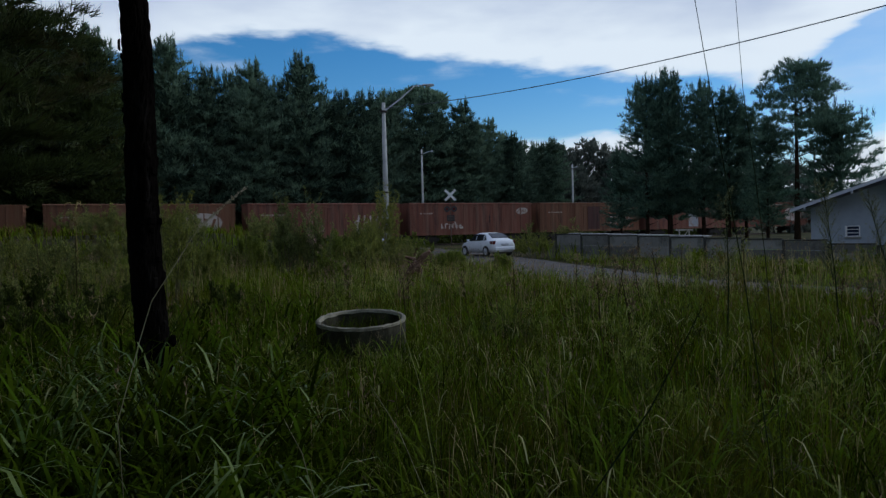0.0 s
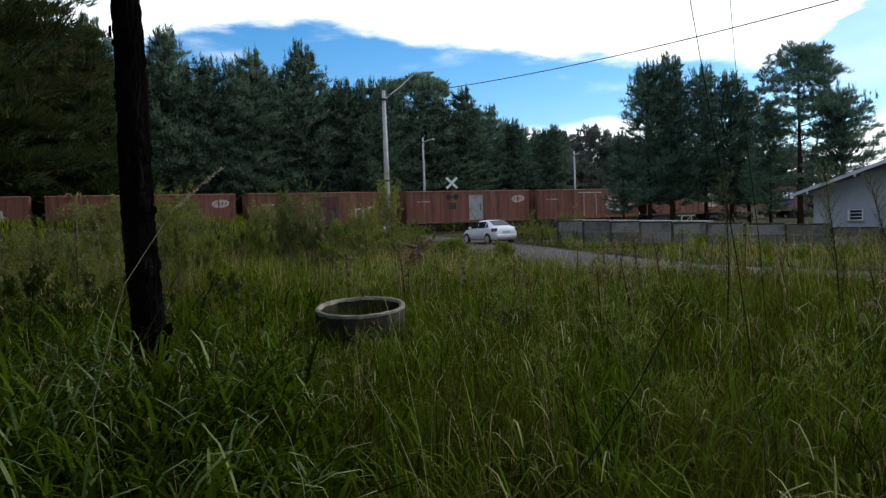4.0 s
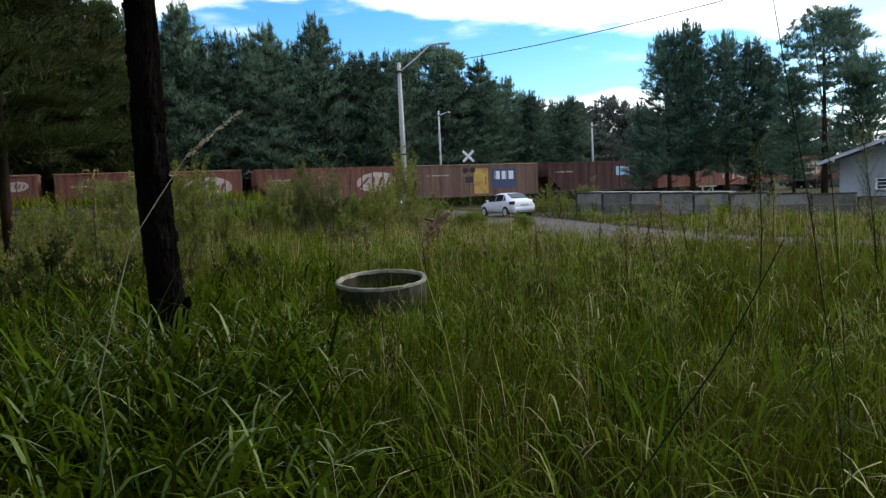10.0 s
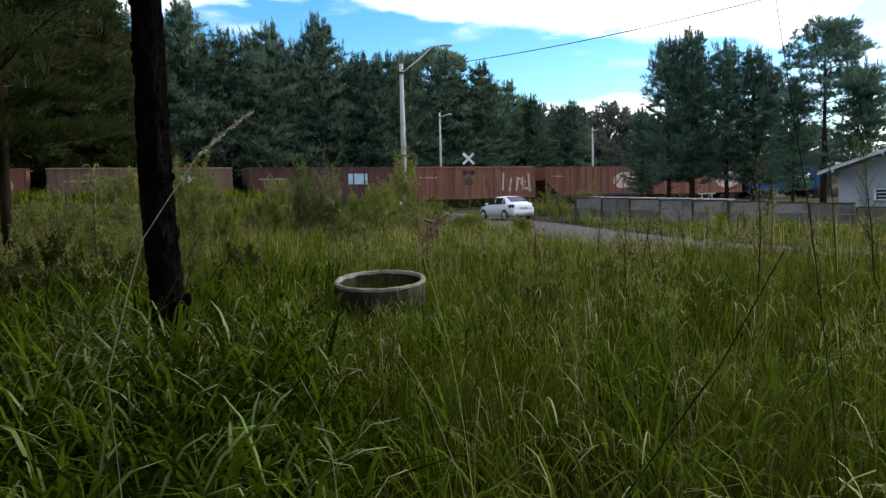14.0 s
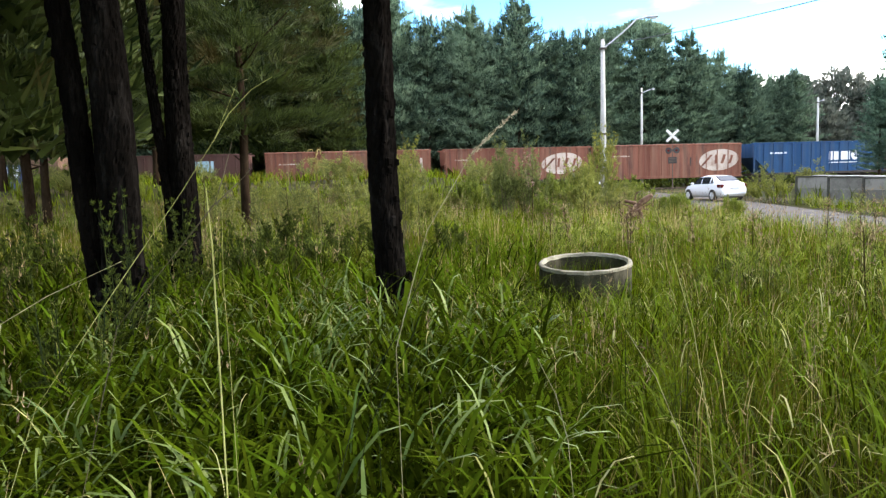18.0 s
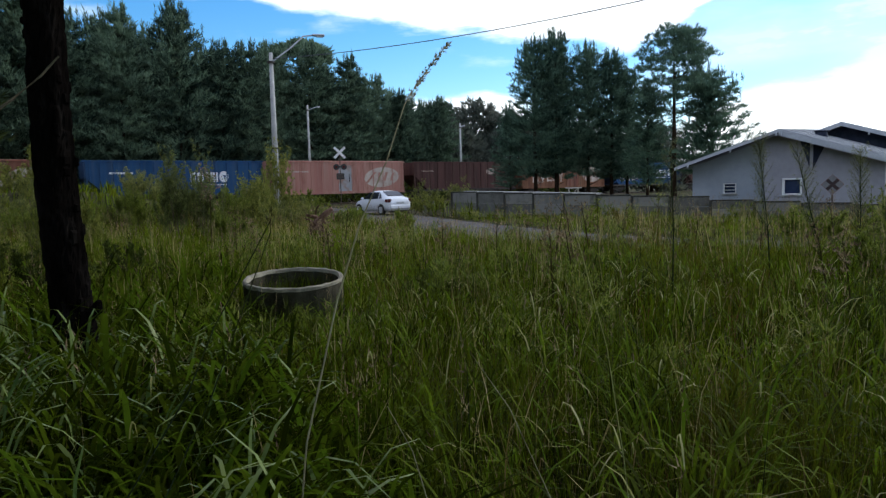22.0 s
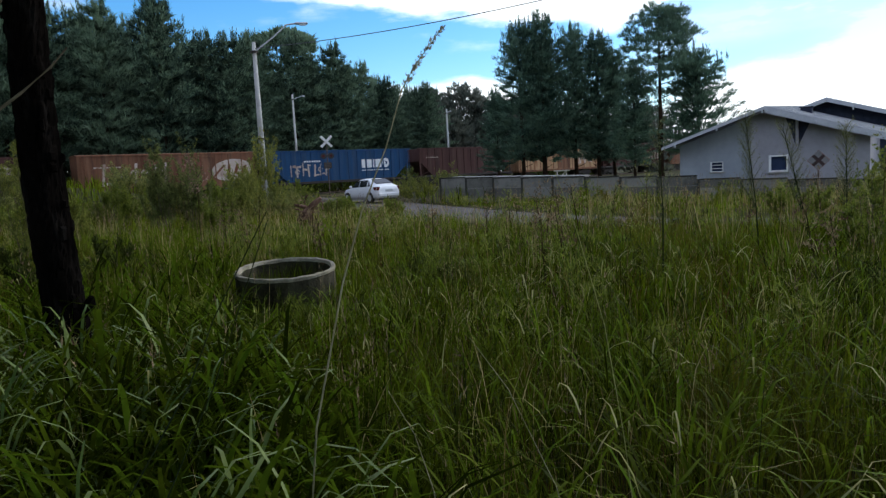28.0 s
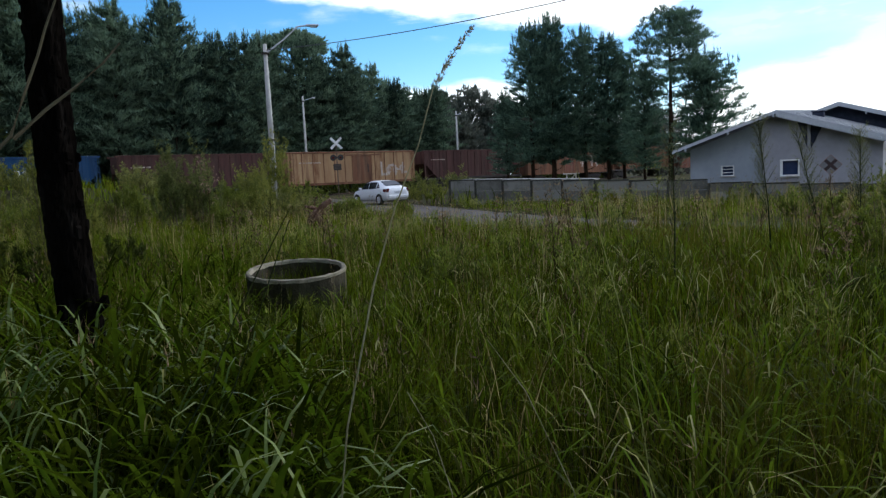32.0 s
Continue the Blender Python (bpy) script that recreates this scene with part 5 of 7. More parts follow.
for k, (x, y, h) in enumerate(((-16, 31, 1.8), (-19, 27.5, 1.6), (-15.5, 36, 2.2), (-20.5, 38, 2.0), (-11.5, 39, 2.2), (-27, 46, 2.4), (-21, 50, 2.4), (-14, 46, 2.2), (8.5, 62, 2.5), (5, 58, 2.2))):
    shrub(x, y, h, 1.7, 22, 40, 50 + k, SHRUB_LEAVES, "rank shrub in the grass below the track", 0.22, 0.028)


# a thicket on the bank hides the track farther along
thicket = random.Random(31)
for k in range(22):
    s = -9.0 - 1.9 * k
    x, y = on_track(s + thicket.uniform(-0.6, 0.6), thicket.uniform(-6.5, -4.0))
    shrub(x, y, min(2.0 + 0.22 * k, 3.9) * thicket.uniform(0.85, 1.1), 1.7, 16, 38, 300 + k, WEED_LEAVES if k % 3 else SHRUB_LEAVES, "dense dark thicket shrub on the bank below the track", 0.34, 0.060)

bush_rng = random.Random(23)
placed = 0
while placed < 26:
    b, r = radians(bush_rng.uniform(-58, -21)), bush_rng.uniform(15, 46)
    x, y = math.sin(b) * r, math.cos(b) * r
    if -0.5 * x + 0.866 * y > 55 or float(road_gap(np.array([x]), np.array([y]))[0]) < 5:
        continue
    shrub(x, y, bush_rng.uniform(0.9, 1.5) + 0.022 * r * bush_rng.random(), bush_rng.uniform(0.6, 1.2), 14, 34, 200 + placed, bush_rng.choice((SHRUB_LEAVES, FEATHER_LEAVES, BRIGHT_LEAVES)), "rank leafy weed shrub in the tall grass", 0.07 + 0.0042 * r, 0.008 + 0.0005 * r)
    placed += 1


RING_X, RING_Y = -1.20, 8.70


def weed(x, y, h, seed, label="tall dry dark weed with a feathery tip", lean=0.1, leafy=40, leaf=None):
    rng = np.random.default_rng(seed)
    root = thing("weed", pose(x, y, float(ground_z(x, y))), label, "weed", "tall weeds over the grass")
    bm = bmesh.new()
    a = rng.uniform(0, 6.28)
    top = Vector((math.cos(a) * lean * h, math.sin(a) * lean * h, h))
    tube(bm, [(0, 0, -0.05), tuple(top * 0.55 * Vector((0.6, 0.6, 1)).length / 1.3), tuple(top)], [0.014, 0.010, 0.004], 5)
    tips = []
    for k in range(9):
        u = rng.uniform(0.5, 0.97)
        p = top * u
        b = rng.uniform(0, 6.28)
        q = p + Vector((math.cos(b), math.sin(b), 1.2)) * h * 0.07 * rng.uniform(0.6, 1.4)
        rod(bm, p, q, 0.005, 0.002, 4)
        tips.append(q)
    part("stem", bm, WEED_STEM, root)
    C = np.array([tips[k % 9] for k in range(leafy)]) + rng.normal(0, 0.035 * h, (leafy, 3))
    v, t = tufts(C, np.tile([0, 0, 0.9], (leafy, 1)), np.full(leafy, 0.09), 0.009, 4, rng, 0.7)
    quick_mesh("tip", v, t, leaf or SHRUB_LEAVES, kind="stuff", parent=root)
    return root


for k, (x, y, h) in enumerate(((9.6, 12.2, 2.2), (5.9, 14.4, 1.6), (4.8, 15.0, 1.4), (11.2, 12.6, 2.2))):
    weed(x, y, h, 900 + k, lean=0.06)
spread = random.Random(57)
for k in range(22):
    b, r = radians(spread.uniform(-12, 36)), spread.uniform(8, 19)
    if math.hypot(math.sin(b) * r - RING_X, math.cos(b) * r - RING_Y) > 1.2 and float(road_gap(np.array([math.sin(b) * r]), np.array([math.cos(b) * r]))[0]) > 3.2:
        weed(math.sin(b) * r, math.cos(b) * r, spread.uniform(0.95, 1.45), 960 + k, "thin brown weed with dark seed tufts", lean=0.16, leafy=26, leaf=SEED)
# leafy saplings with bare lower stems, standing over the grass
for k, (x, y, tx, ty, h, n) in enumerate(((3.42, 8.42, 3.60, 8.86, 2.2, 34), (5.15, 9.05, 5.0, 9.18, 2.28, 62), (6.05, 9.15, 5.72, 9.42, 2.12, 58), (6.9, 9.7, 6.95, 9.75, 2.1, 84))):
    rng_s = np.random.default_rng(700 + k)
    root = thing("sapling", pose(x, y, float(ground_z(x, y))), "slim feathery sapling with dark stem above tall grass", "sapling", "saplings in the grass")
    bm = bmesh.new()
    top = Vector((tx - x, ty - y, h))
    tube(bm, [(0, 0, -0.05), tuple(top * 0.5 + Vector((0.03, 0, 0))), tuple(top)], [0.013, 0.010, 0.003], 6)
    C, W = [], []
    for j in range(n):
        u = 0.42 + 0.58 * (j + rng_s.random()) / n
        a, r = rng_s.uniform(0, 6.28), 0.15 * (1.15 - u) + 0.07
        p = top * u
        q = p + Vector((math.cos(a) * r, math.sin(a) * r, r * 1.6))
        rod(bm, p, q, 0.003, 0.0012, 4)
        for i in range(7):
            C.append(np.array(p + (q - p) * (0.25 + 0.13 * i)) + rng_s.normal(0, 0.012, 3))
            W.append(np.array([math.cos(a) * 0.6, math.sin(a) * 0.6, 0.9]))
    part("stem", bm, DARK_STEM, root)
    v, t = tufts(np.array(C), np.array(W), np.full(len(C), 0.050), 0.0015, 8, rng_s, 0.6)
    quick_mesh("foliage", v, t, SAPLING_LEAVES, parent=root)
for k, (x, y, h) in enumerate(((-8.2, 14.0, 2.0), (-9.8, 15.4, 2.1), (-2.6, 17.2, 1.5), (-0.8, 16.4, 1.3), (-5.4, 13.4, 1.5), (3.3, 16, 1.2), (-11.5, 14, 1.9))):
    weed(x, y, h, 930 + k, "dry brown weed stem with small tufts", lean=0.12)


weed(-4.4, 19.6, 2.35, 955, "tall weed with dull pink seed tufts", lean=0.05, leafy=70, leaf=PINK_SEED)


def dry_plant(x, y, h):
    """A bare pale stem with withered strap leaves hanging round its top."""
    rng = random.Random(88)
    root = thing("dry_plant", pose(x, y, float(ground_z(x, y))), "dead pale plant with drooping withered leaves", "plant")
    bm = bmesh.new()
    tube(bm, [(0, 0, -0.05), (0.03, 0, h * 0.5), (0, 0, h)], [0.020, 0.016, 0.008], 6)
    part("stem", bm, GRASS_DRY, root)
    for k in range(16):
        a, z, far = rng.uniform(0, 6.28), h * rng.uniform(0.78, 1.0), rng.uniform(0.10, 0.34 if k < 12 else 0.6)
        dx, dy = math.cos(a), math.sin(a)
        bm = bmesh.new()
        tube(bm, [(0, 0, z), (dx * far * 0.4, dy * far * 0.4, z + far * 0.55), (dx * far * 0.8, dy * far * 0.8, z + far * 0.50), (dx * far, dy * far, z + far * 0.15)], [0.008, 0.016, 0.012, 0.003], 4)
        part("withered_leaf", bm, GRASS_DRY, root)


dry_plant(-10.9, 18.6, 2.75)

# ---- grass ----
def blades(name, n, place, length, width, bend, material, label, seed, seg=3, patch=0.0, lift=(0.0, 0.0), lean=(0.02, 0.30)):
    """Bent, tapering blades. place(rng, n) gives the roots; lift: how high on their stems they spring; lean: their first angle."""
    rng = np.random.default_rng(seed)
    root = place(rng, n)
    n = len(root)
    az = 2.2 * np.sin(root[:, 0] * 1.9 + 0.7) + 2.0 * np.cos(root[:, 1] * 1.6) + 1.3 * np.sin(root[:, 0] * 5.1 + root[:, 1] * 4.3) + rng.normal(0, 1.5, n)
    L = length[0] + (length[1] - length[0]) * rng.random(n) ** 0.8
    grow = np.ones(n)
    if patch:
        grow += patch * (np.sin(root[:, 0] * 1.7 + 1.3) * np.sin(root[:, 1] * 1.3 + 0.4) + 0.6 * np.sin(root[:, 0] * 0.63 + root[:, 1] * 0.47))
    lane = np.clip(1 - np.abs(root[:, 1] - 11.5) / 8.5, 0, 1) * np.clip((root[:, 0] - 1.0) / 4, 0, 1)
    stand = np.exp(-((root[:, 0] + 3.2) ** 2 + (root[:, 1] - 4.4) ** 2) / 4.5)
    wall = np.clip(1 + ((root - np.array([WALL_A.x, WALL_A.y])) @ np.array([0.7296, 0.6838])) / 3.5, 0, 1) * (root[:, 1] > 20)
    dip = np.exp(-((root[:, 0] + 1.1) ** 2 + (root[:, 1] - 7.5) ** 2) / 1.3)
    grow += 0.28 * lane + 0.42 * stand + 0.5 * wall
    grow *= 1 - 0.5 * dip
    rise = rng.uniform(lift[0], lift[1], n) * grow
    if lift[1] == 0:
        L *= grow
    w = rng.uniform(width[0], width[1], n)
    b = rng.uniform(bend[0], bend[1], n)
    ang = rng.uniform(lean[0], lean[1], n)
    out = np.stack([np.cos(az), np.sin(az), 0 * az], -1)
    side = np.stack([-np.sin(az), np.cos(az), 0 * az], -1)
    P = np.concatenate([root, (ground_z(root[:, 0], root[:, 1]) - 0.02 + rise)[:, None]], -1)
    rows = []
    for k in range(seg + 1):
        taper = [0.6, 1.0, 0.8, 0.45, 0.25][k] if k < seg else 0
        if k < seg:
            rows.append(P - side * (w * taper)[:, None])
            rows.append(P + side * (w * taper)[:, None])
        else:
            rows.append(P)
        step = (L / seg)[:, None]
        P = P + step * (out * np.sin(ang)[:, None] + np.array([0, 0, 1]) * np.cos(ang)[:, None])
        ang = np.minimum(ang + b / seg * (0.6 + 0.6 * k), 2.7)
    m = 2 * seg + 1
    verts = np.stack(rows, 1).reshape(-1, 3)
    base = (np.arange(n) * m)[:, None]
    tri = []
    for k in range(seg - 1):
        tri += [[2 * k, 2 * k + 1, 2 * k + 3], [2 * k, 2 * k + 3, 2 * k + 2]]
    tri.append([2 * seg - 2, 2 * seg - 1, 2 * seg])
    tris = (base[:, :, None] + np.array(tri)[None]).reshape(-1, 3)
    return quick_mesh(name, verts, tris, material, label, "grass", "stuff")


TRUNKS = [(-2.34, 5.25, 0.2), (-4.86, 4.36, 0.2), (-4.55, 4.46, 0.3), (-6.95, 7.7, 0.16), (-6.76, 7.86, 0.3)]
RING_AT, RING_R = (RING_X, RING_Y), 0.58


def keep(p, verge=2.9):
    ok = road_gap(p[:, 0], p[:, 1]) > verge
    ok &= np.hypot(p[:, 0] - RING_AT[0], p[:, 1] - RING_AT[1]) > RING_R + 0.22
    ok &= np.hypot(p[:, 0] + 0.1, p[:, 1]) > 0.75
    ok &= (p @ TRACK_IN) < TRACK_FACE - 1.2
    ok &= np.hypot((p[:, 0] + 1.72) / 0.8, (p[:, 1] - 23.2) / 1.3) > 1
    for x, y, r in TRUNKS:
        ok &= np.hypot(p[:, 0] - x, p[:, 1] - y) > r
    along = (p - np.array([WALL_A.x, WALL_A.y])) @ np.array([0.7296, 0.6838])
    ok &= along < -0.15
    return p[ok]


def ring_of(r0, r1, a0=-180, a1=180, clump=0.0, fade=0.0, ease=0.0):
    """Roots between two distances and two bearings, drawn together in tussocks."""
    def place(rng, n):
        r = np.sqrt(rng.uniform(r0 * r0, r1 * r1, n))
        a = np.radians(rng.uniform(a0, a1, n))
        if fade:
            thin = rng.random(n) < (r1 - r) / (fade * (r1 - r0))
            r, a = r[thin], a[thin]
            n = len(r)
        if ease:
            thin = rng.random(n) < (r - r0) / ease
            r, a = r[thin], a[thin]
            n = len(r)
        p = np.stack([np.sin(a) * r, np.cos(a) * r], -1)
        if clump:
            m = max(n // 26, 1)
            seeds = p[rng.integers(0, n, m)]
            pick = rng.random(n) < clump
            p[pick] = seeds[rng.integers(0, m, pick.sum())] + rng.normal(0, 0.10, (pick.sum(), 2))
        return keep(p)
    return place


meadow = "yellowish green tall grass across the lot"
tall = "tall dense green grass with arching blades on the lot"
blades("broad_grass", 5200, ring_of(1.05, 4.4, -88, -10, 0.7), (0.30, 0.74), (0.008, 0.016), (0.9, 2.6), GRASS_BROAD, tall, 1, 4, 0.1, (0.12, 0.52), (0.25, 1.0))
blades("broad_grass", 21000, ring_of(3.9, 14, -80, -12, 0.7, 0.9), (0.34, 0.80), (0.008, 0.0155), (0.9, 2.6), GRASS_BROAD, tall, 2, 3, 0.1, (0.15, 0.55), (0.25, 1.0))
blades("broad_grass", 5200, ring_of(3.9, 12, -14, 80, 0.8, 0.9), (0.24, 0.55), (0.003, 0.007), (0.9, 2.6), GRASS_BROAD, tall, 22, 3, 0.1, (0.15, 0.5), (0.25, 1.0))
blades("broad_grass", 2400, ring_of(1.0, 4.6, -80, -6, 0.7), (0.42, 0.90), (0.009, 0.017), (0.9, 2.4), GRASS_BROAD, tall, 12, 4, 0.0, (0.0, 0.3), (0.05, 0.6))
blades("lush_grass", 3600, ring_of(1.2, 5.0, -4, 88, 0.85), (0.28, 0.64), (0.0035, 0.0105), (0.9, 2.6), GRASS_LUSH, tall, 51, 4, 0.1, (0.10, 0.45), (0.2, 0.9))
blades("lush_grass", 1500, ring_of(1.2, 9, -88, -8, 0.7), (0.30, 0.70), (0.006, 0.012), (0.9, 2.6), GRASS_LUSH, tall, 62, 4, 0.1, (0.15, 0.5), (0.2, 0.9))
blades("lush_grass", 5200, ring_of(4.6, 12, -10, 60, 0.85), (0.30, 0.62), (0.003, 0.007), (0.9, 2.6), GRASS_LUSH, tall, 63, 3, 0.1, (0.15, 0.5), (0.2, 0.9))
blades("fine_grass", 7500, ring_of(0.8, 5.4, -12, 88, 0.5), (0.30, 0.72), (0.0010, 0.0026), (0.2, 1.5), GRASS_GREEN, meadow, 52, 3, 0.1)
blades("withered_grass", 3600, ring_of(0.9, 6.0, -20, 60, 0.8), (0.18, 0.62), (0.0010, 0.0026), (0.5, 2.4), GRASS_BROWN, "withered brown grass under the green blades", 71, 3, 0.1, (0.0, 0.0), (0.05, 0.9))
blades("withered_grass", 7000, ring_of(5.0, 18, -32, 35, 0.9), (0.30, 0.80), (0.0018, 0.0045), (0.3, 1.8), GRASS_BROWN, "withered brown grass under the green blades", 72, 2, 0.1, (0.0, 0.0), (0.03, 0.6))
blades("broad_grass", 6500, ring_of(0.8, 8, 86, 274, 0.6), (0.30, 0.70), (0.006, 0.013), (0.9, 2.6), GRASS_BROAD, tall, 55, 3, 0.1, (0.10, 0.45), (0.2, 0.9))
blades("fine_grass", 7500, ring_of(0.8, 9, 86, 274, 0.5), (0.35, 0.75), (0.004, 0.008), (0.2, 1.6), GRASS_FINE, tall, 56, 2, 0.1)
blades("meadow_grass", 12000, ring_of(8, 26, 75, 285, 0.5), (0.35, 0.9), (0.012, 0.026), (0.3, 1.8), GRASS_MID, meadow, 57, 2, 0.2)
blades("grass_stems", 4200, ring_of(0.8, 9.5, -80, 80, 0.6), (0.40, 0.75), (0.0016, 0.003), (0.0, 0.5), GRASS_FINE, "upright grass stems", 14, 2, 0.1)
blades("fine_grass", 7500, ring_of(0.8, 4.5, -88, 88, 0.5), (0.28, 0.74), (0.0014, 0.0036), (0.2, 1.6), GRASS_FINE, tall, 3, 3, 0.08)
blades("fine_grass", 82000, ring_of(4.0, 17, -80, 80, 0.4, 0.75), (0.35, 0.85), (0.002, 0.0048), (0.2, 1.6), GRASS_FINE, tall, 4, 3, 0.12)
blades("meadow_grass", 44000, ring_of(6, 22, -75, -13, 0.5, 0.0, 8.0), (0.30, 0.98), (0.0022, 0.005), (0.3, 2.2), GRASS_GREEN, "green meadow grass near the pines", 75, 2, 0.34, (0.0, 0.12), (0.05, 1.0))
blades("meadow_grass", 66000, ring_of(6, 22, -22, 75, 0.5, 0.0, 8.0), (0.26, 0.84), (0.0022, 0.005), (0.3, 2.2), GRASS_MID, meadow, 5, 2, 0.34, (0.0, 0.12), (0.05, 1.0))
blades("meadow_grass", 43000, ring_of(21, 38, -72, 8, 0.5), (0.25, 0.90), (0.0045, 0.010), (0.3, 2.2), GRASS_MID, meadow, 6, 2, 0.36, (0.0, 0.15), (0.05, 1.0))
blades("meadow_grass", 31000, ring_of(21, 38, 8, 72, 0.5), (0.16, 0.52), (0.0045, 0.010), (0.3, 2.2), GRASS_MID, meadow, 64, 2, 0.36, (0.0, 0.10), (0.05, 1.0))
blades("meadow_grass", 44000, ring_of(38, 90, -70, 70, 0.5), (0.30, 1.0), (0.018, 0.038), (0.3, 2.0), GRASS_MID, "rank grass beside the lane and track", 7, 2, 0.2, (0.0, 0.0), (0.03, 0.5))
blades("fine_grass", 9000, ring_of(8, 15, 24, 62, 0.5), (0.35, 0.66), (0.003, 0.007), (0.2, 1.6), GRASS_FINE, tall, 21, 3, 0.1)
# scattered blades whose light colour stands for glints on the grass
blades("pale_grass", 1700, ring_of(1.2, 10, -80, 80, 0.3), (0.18, 0.42), (0.0025, 0.006), (1.2, 2.8), GRASS_PALE, "blades coloured pale, as if catching the light", 41, 4, 0.1, (0.30, 0.65), (0.3, 1.0))
blades("silver_grass", 1700, ring_of(1.0, 6.0, -80, -10, 0.4), (0.30, 0.64), (0.006, 0.012), (1.2, 2.7), GRASS_GLINT, "broad grass blades coloured light, as sky highlights", 61, 4, 0.1, (0.20, 0.60), (0.3, 1.0))
blades("dry_grass", 2800, ring_of(0.9, 9, -80, 80, 0.5), (0.35, 0.95), (0.0016, 0.0042), (0.3, 2.3), GRASS_DRY, "scattered straw-coloured dry blades", 8, 3)
blades("dry_grass", 5000, ring_of(9, 30, -75, 75, 0.5), (0.5, 1.1), (0.004, 0.009), (0.1, 0.9), GRASS_DRY, "scattered straw-coloured dry blades", 9, 2)


def ring_grass(rng, n):
    a, r = rng.uniform(0, 6.28, n), np.sqrt(rng.random(n)) * 0.44
    return np.stack([RING_AT[0] + np.cos(a) * r, RING_AT[1] + np.sin(a) * r], -1)


def ring_skirt(rng, n):
    a, r = rng.uniform(3.3, 6.1, n), 0.62 + 0.28 * rng.random(n)
    return np.stack([RING_AT[0] + np.cos(a) * r, RING_AT[1] + np.sin(a) * r], -1)


def ring_thatch(rng, n):
    p = np.stack([rng.normal(-1.5, 0.75, n), rng.normal(7.55, 0.55, n)], -1)
    return p[np.hypot(p[:, 0] - RING_AT[0], p[:, 1] - RING_AT[1]) > RING_R + 0.1]


blades("withered_grass", 2600, ring_thatch, (0.20, 0.55), (0.0015, 0.0035), (0.5, 2.4), GRASS_BROWN, "withered brown thatch before the concrete ring", 73, 3, 0.0, (0.0, 0.0), (0.05, 0.9))
blades("dark_stems", 240, ring_of(1.3, 12, -60, 70, 0.5), (0.55, 1.15), (0.0016, 0.0030), (0.0, 0.35), DARK_STEM, "thin dark upright weed stems in the grass", 74, 3, 0.1, (0.0, 0.0), (0.0, 0.22))
blades("ring_skirt", 900, ring_skirt, (0.40, 0.95), (0.003, 0.006), (0.2, 1.2), GRASS_FINE, "grass standing against the concrete ring", 33, 3)
blades("ring_grass", 900, ring_grass, (0.60, 0.95), (0.003, 0.006), (0.2, 1.2), GRASS_FINE, "grass growing inside the concrete ring", 31, 3)


def herbs(name, n, lo, hi, a0, a1, material, label, seed):
    """Low leafy herbs: each a few small brushes of leaves on one foot, in drifts."""
    rng = np.random.default_rng(seed)
    root = ring_of(lo, hi, a0, a1, 0.8)(rng, n)
    n = len(root)
    far = np.hypot(root[:, 0], root[:, 1])
    tall = rng.uniform(0.15, 0.85, n) * (0.8 + 0.3 * np.sin(root[:, 0] * 0.9) * np.cos(root[:, 1] * 0.7))
    parts = []
    for k in range(2):
        c = np.concatenate([root + rng.normal(0, 0.09, (n, 2)), (ground_z(root[:, 0], root[:, 1]) + tall * (0.65 + 0.35 * k))[:, None]], -1)
        parts.append(brushes(c, np.tile([0.0, 0.0, 0.8], (n, 1)), rng.uniform(0.07, 0.17, n), rng.uniform(0.08, 0.18, n), 9, 0.09 + 0.003 * far, 0.0052 + 0.00016 * far.mean(), rng))
    v, t = joined(parts)
    return quick_mesh(name, v, t, material, label, "herbs", "stuff")


herb = "low leafy herbs growing in drifts through the grass"
herbs("leafy_herbs", 2600, 5.5, 16, -45, 60, BRIGHT_LEAVES, herb, 201)
herbs("leafy_herbs", 2200, 5.0, 16, -65, 50, WEED_LEAVES, herb, 202)
herbs("leafy_herbs", 3600, 14, 38, -50, 50, SHRUB_LEAVES, herb, 203)
herbs("leafy_herbs", 2600, 12, 36, -55, 45, GRASS_GREEN, herb, 204)


def seed_grass():
    """Upright flowering culms with loose reddish heads over the grass."""
    rng = np.random.default_rng(77)
    for lo, hi, n, w, lift in ((2.2, 10, 520, 0.0016, 1.0), (8, 34, 4200, 0.0040, 1.0)):
        root = ring_of(lo, hi, -75, 75, 0.3)(rng, n)
        n = len(root)
        h = rng.uniform(0.75, 1.25, n)
        az = rng.uniform(0, 6.28, n)
        lean = rng.uniform(0.02, 0.22, n)
        b = np.concatenate([root, ground_z(root[:, 0], root[:, 1])[:, None]], -1)
        t = b + np.stack([np.cos(az) * lean, np.sin(az) * lean, h], -1)
        s = np.stack([np.sin(az), -np.cos(az), 0 * az], -1) * w
        verts = np.stack([b - s, b + s, t], 1).reshape(-1, 3)
        quick_mesh("grass_culms", verts, np.arange(len(verts)).reshape(-1, 3), GRASS_DRY, "thin flowering culms over the grass", "grass", "stuff")
        per = 7
        u = rng.uniform(0.80, 1.0, (n, per, 1))
        c = (b[:, None] + (t - b)[:, None] * u).reshape(-1, 3)
        v, tr = tufts(c, np.tile([0, 0, 1.0], (len(c), 1)), np.full(len(c), 0.06 + w * 6), w * 1.6, 1, rng, 0.35)
        quick_mesh("seed_heads", v, tr, SEED, "reddish brown seed heads over the grass", "grass", "stuff")


seed_grass()


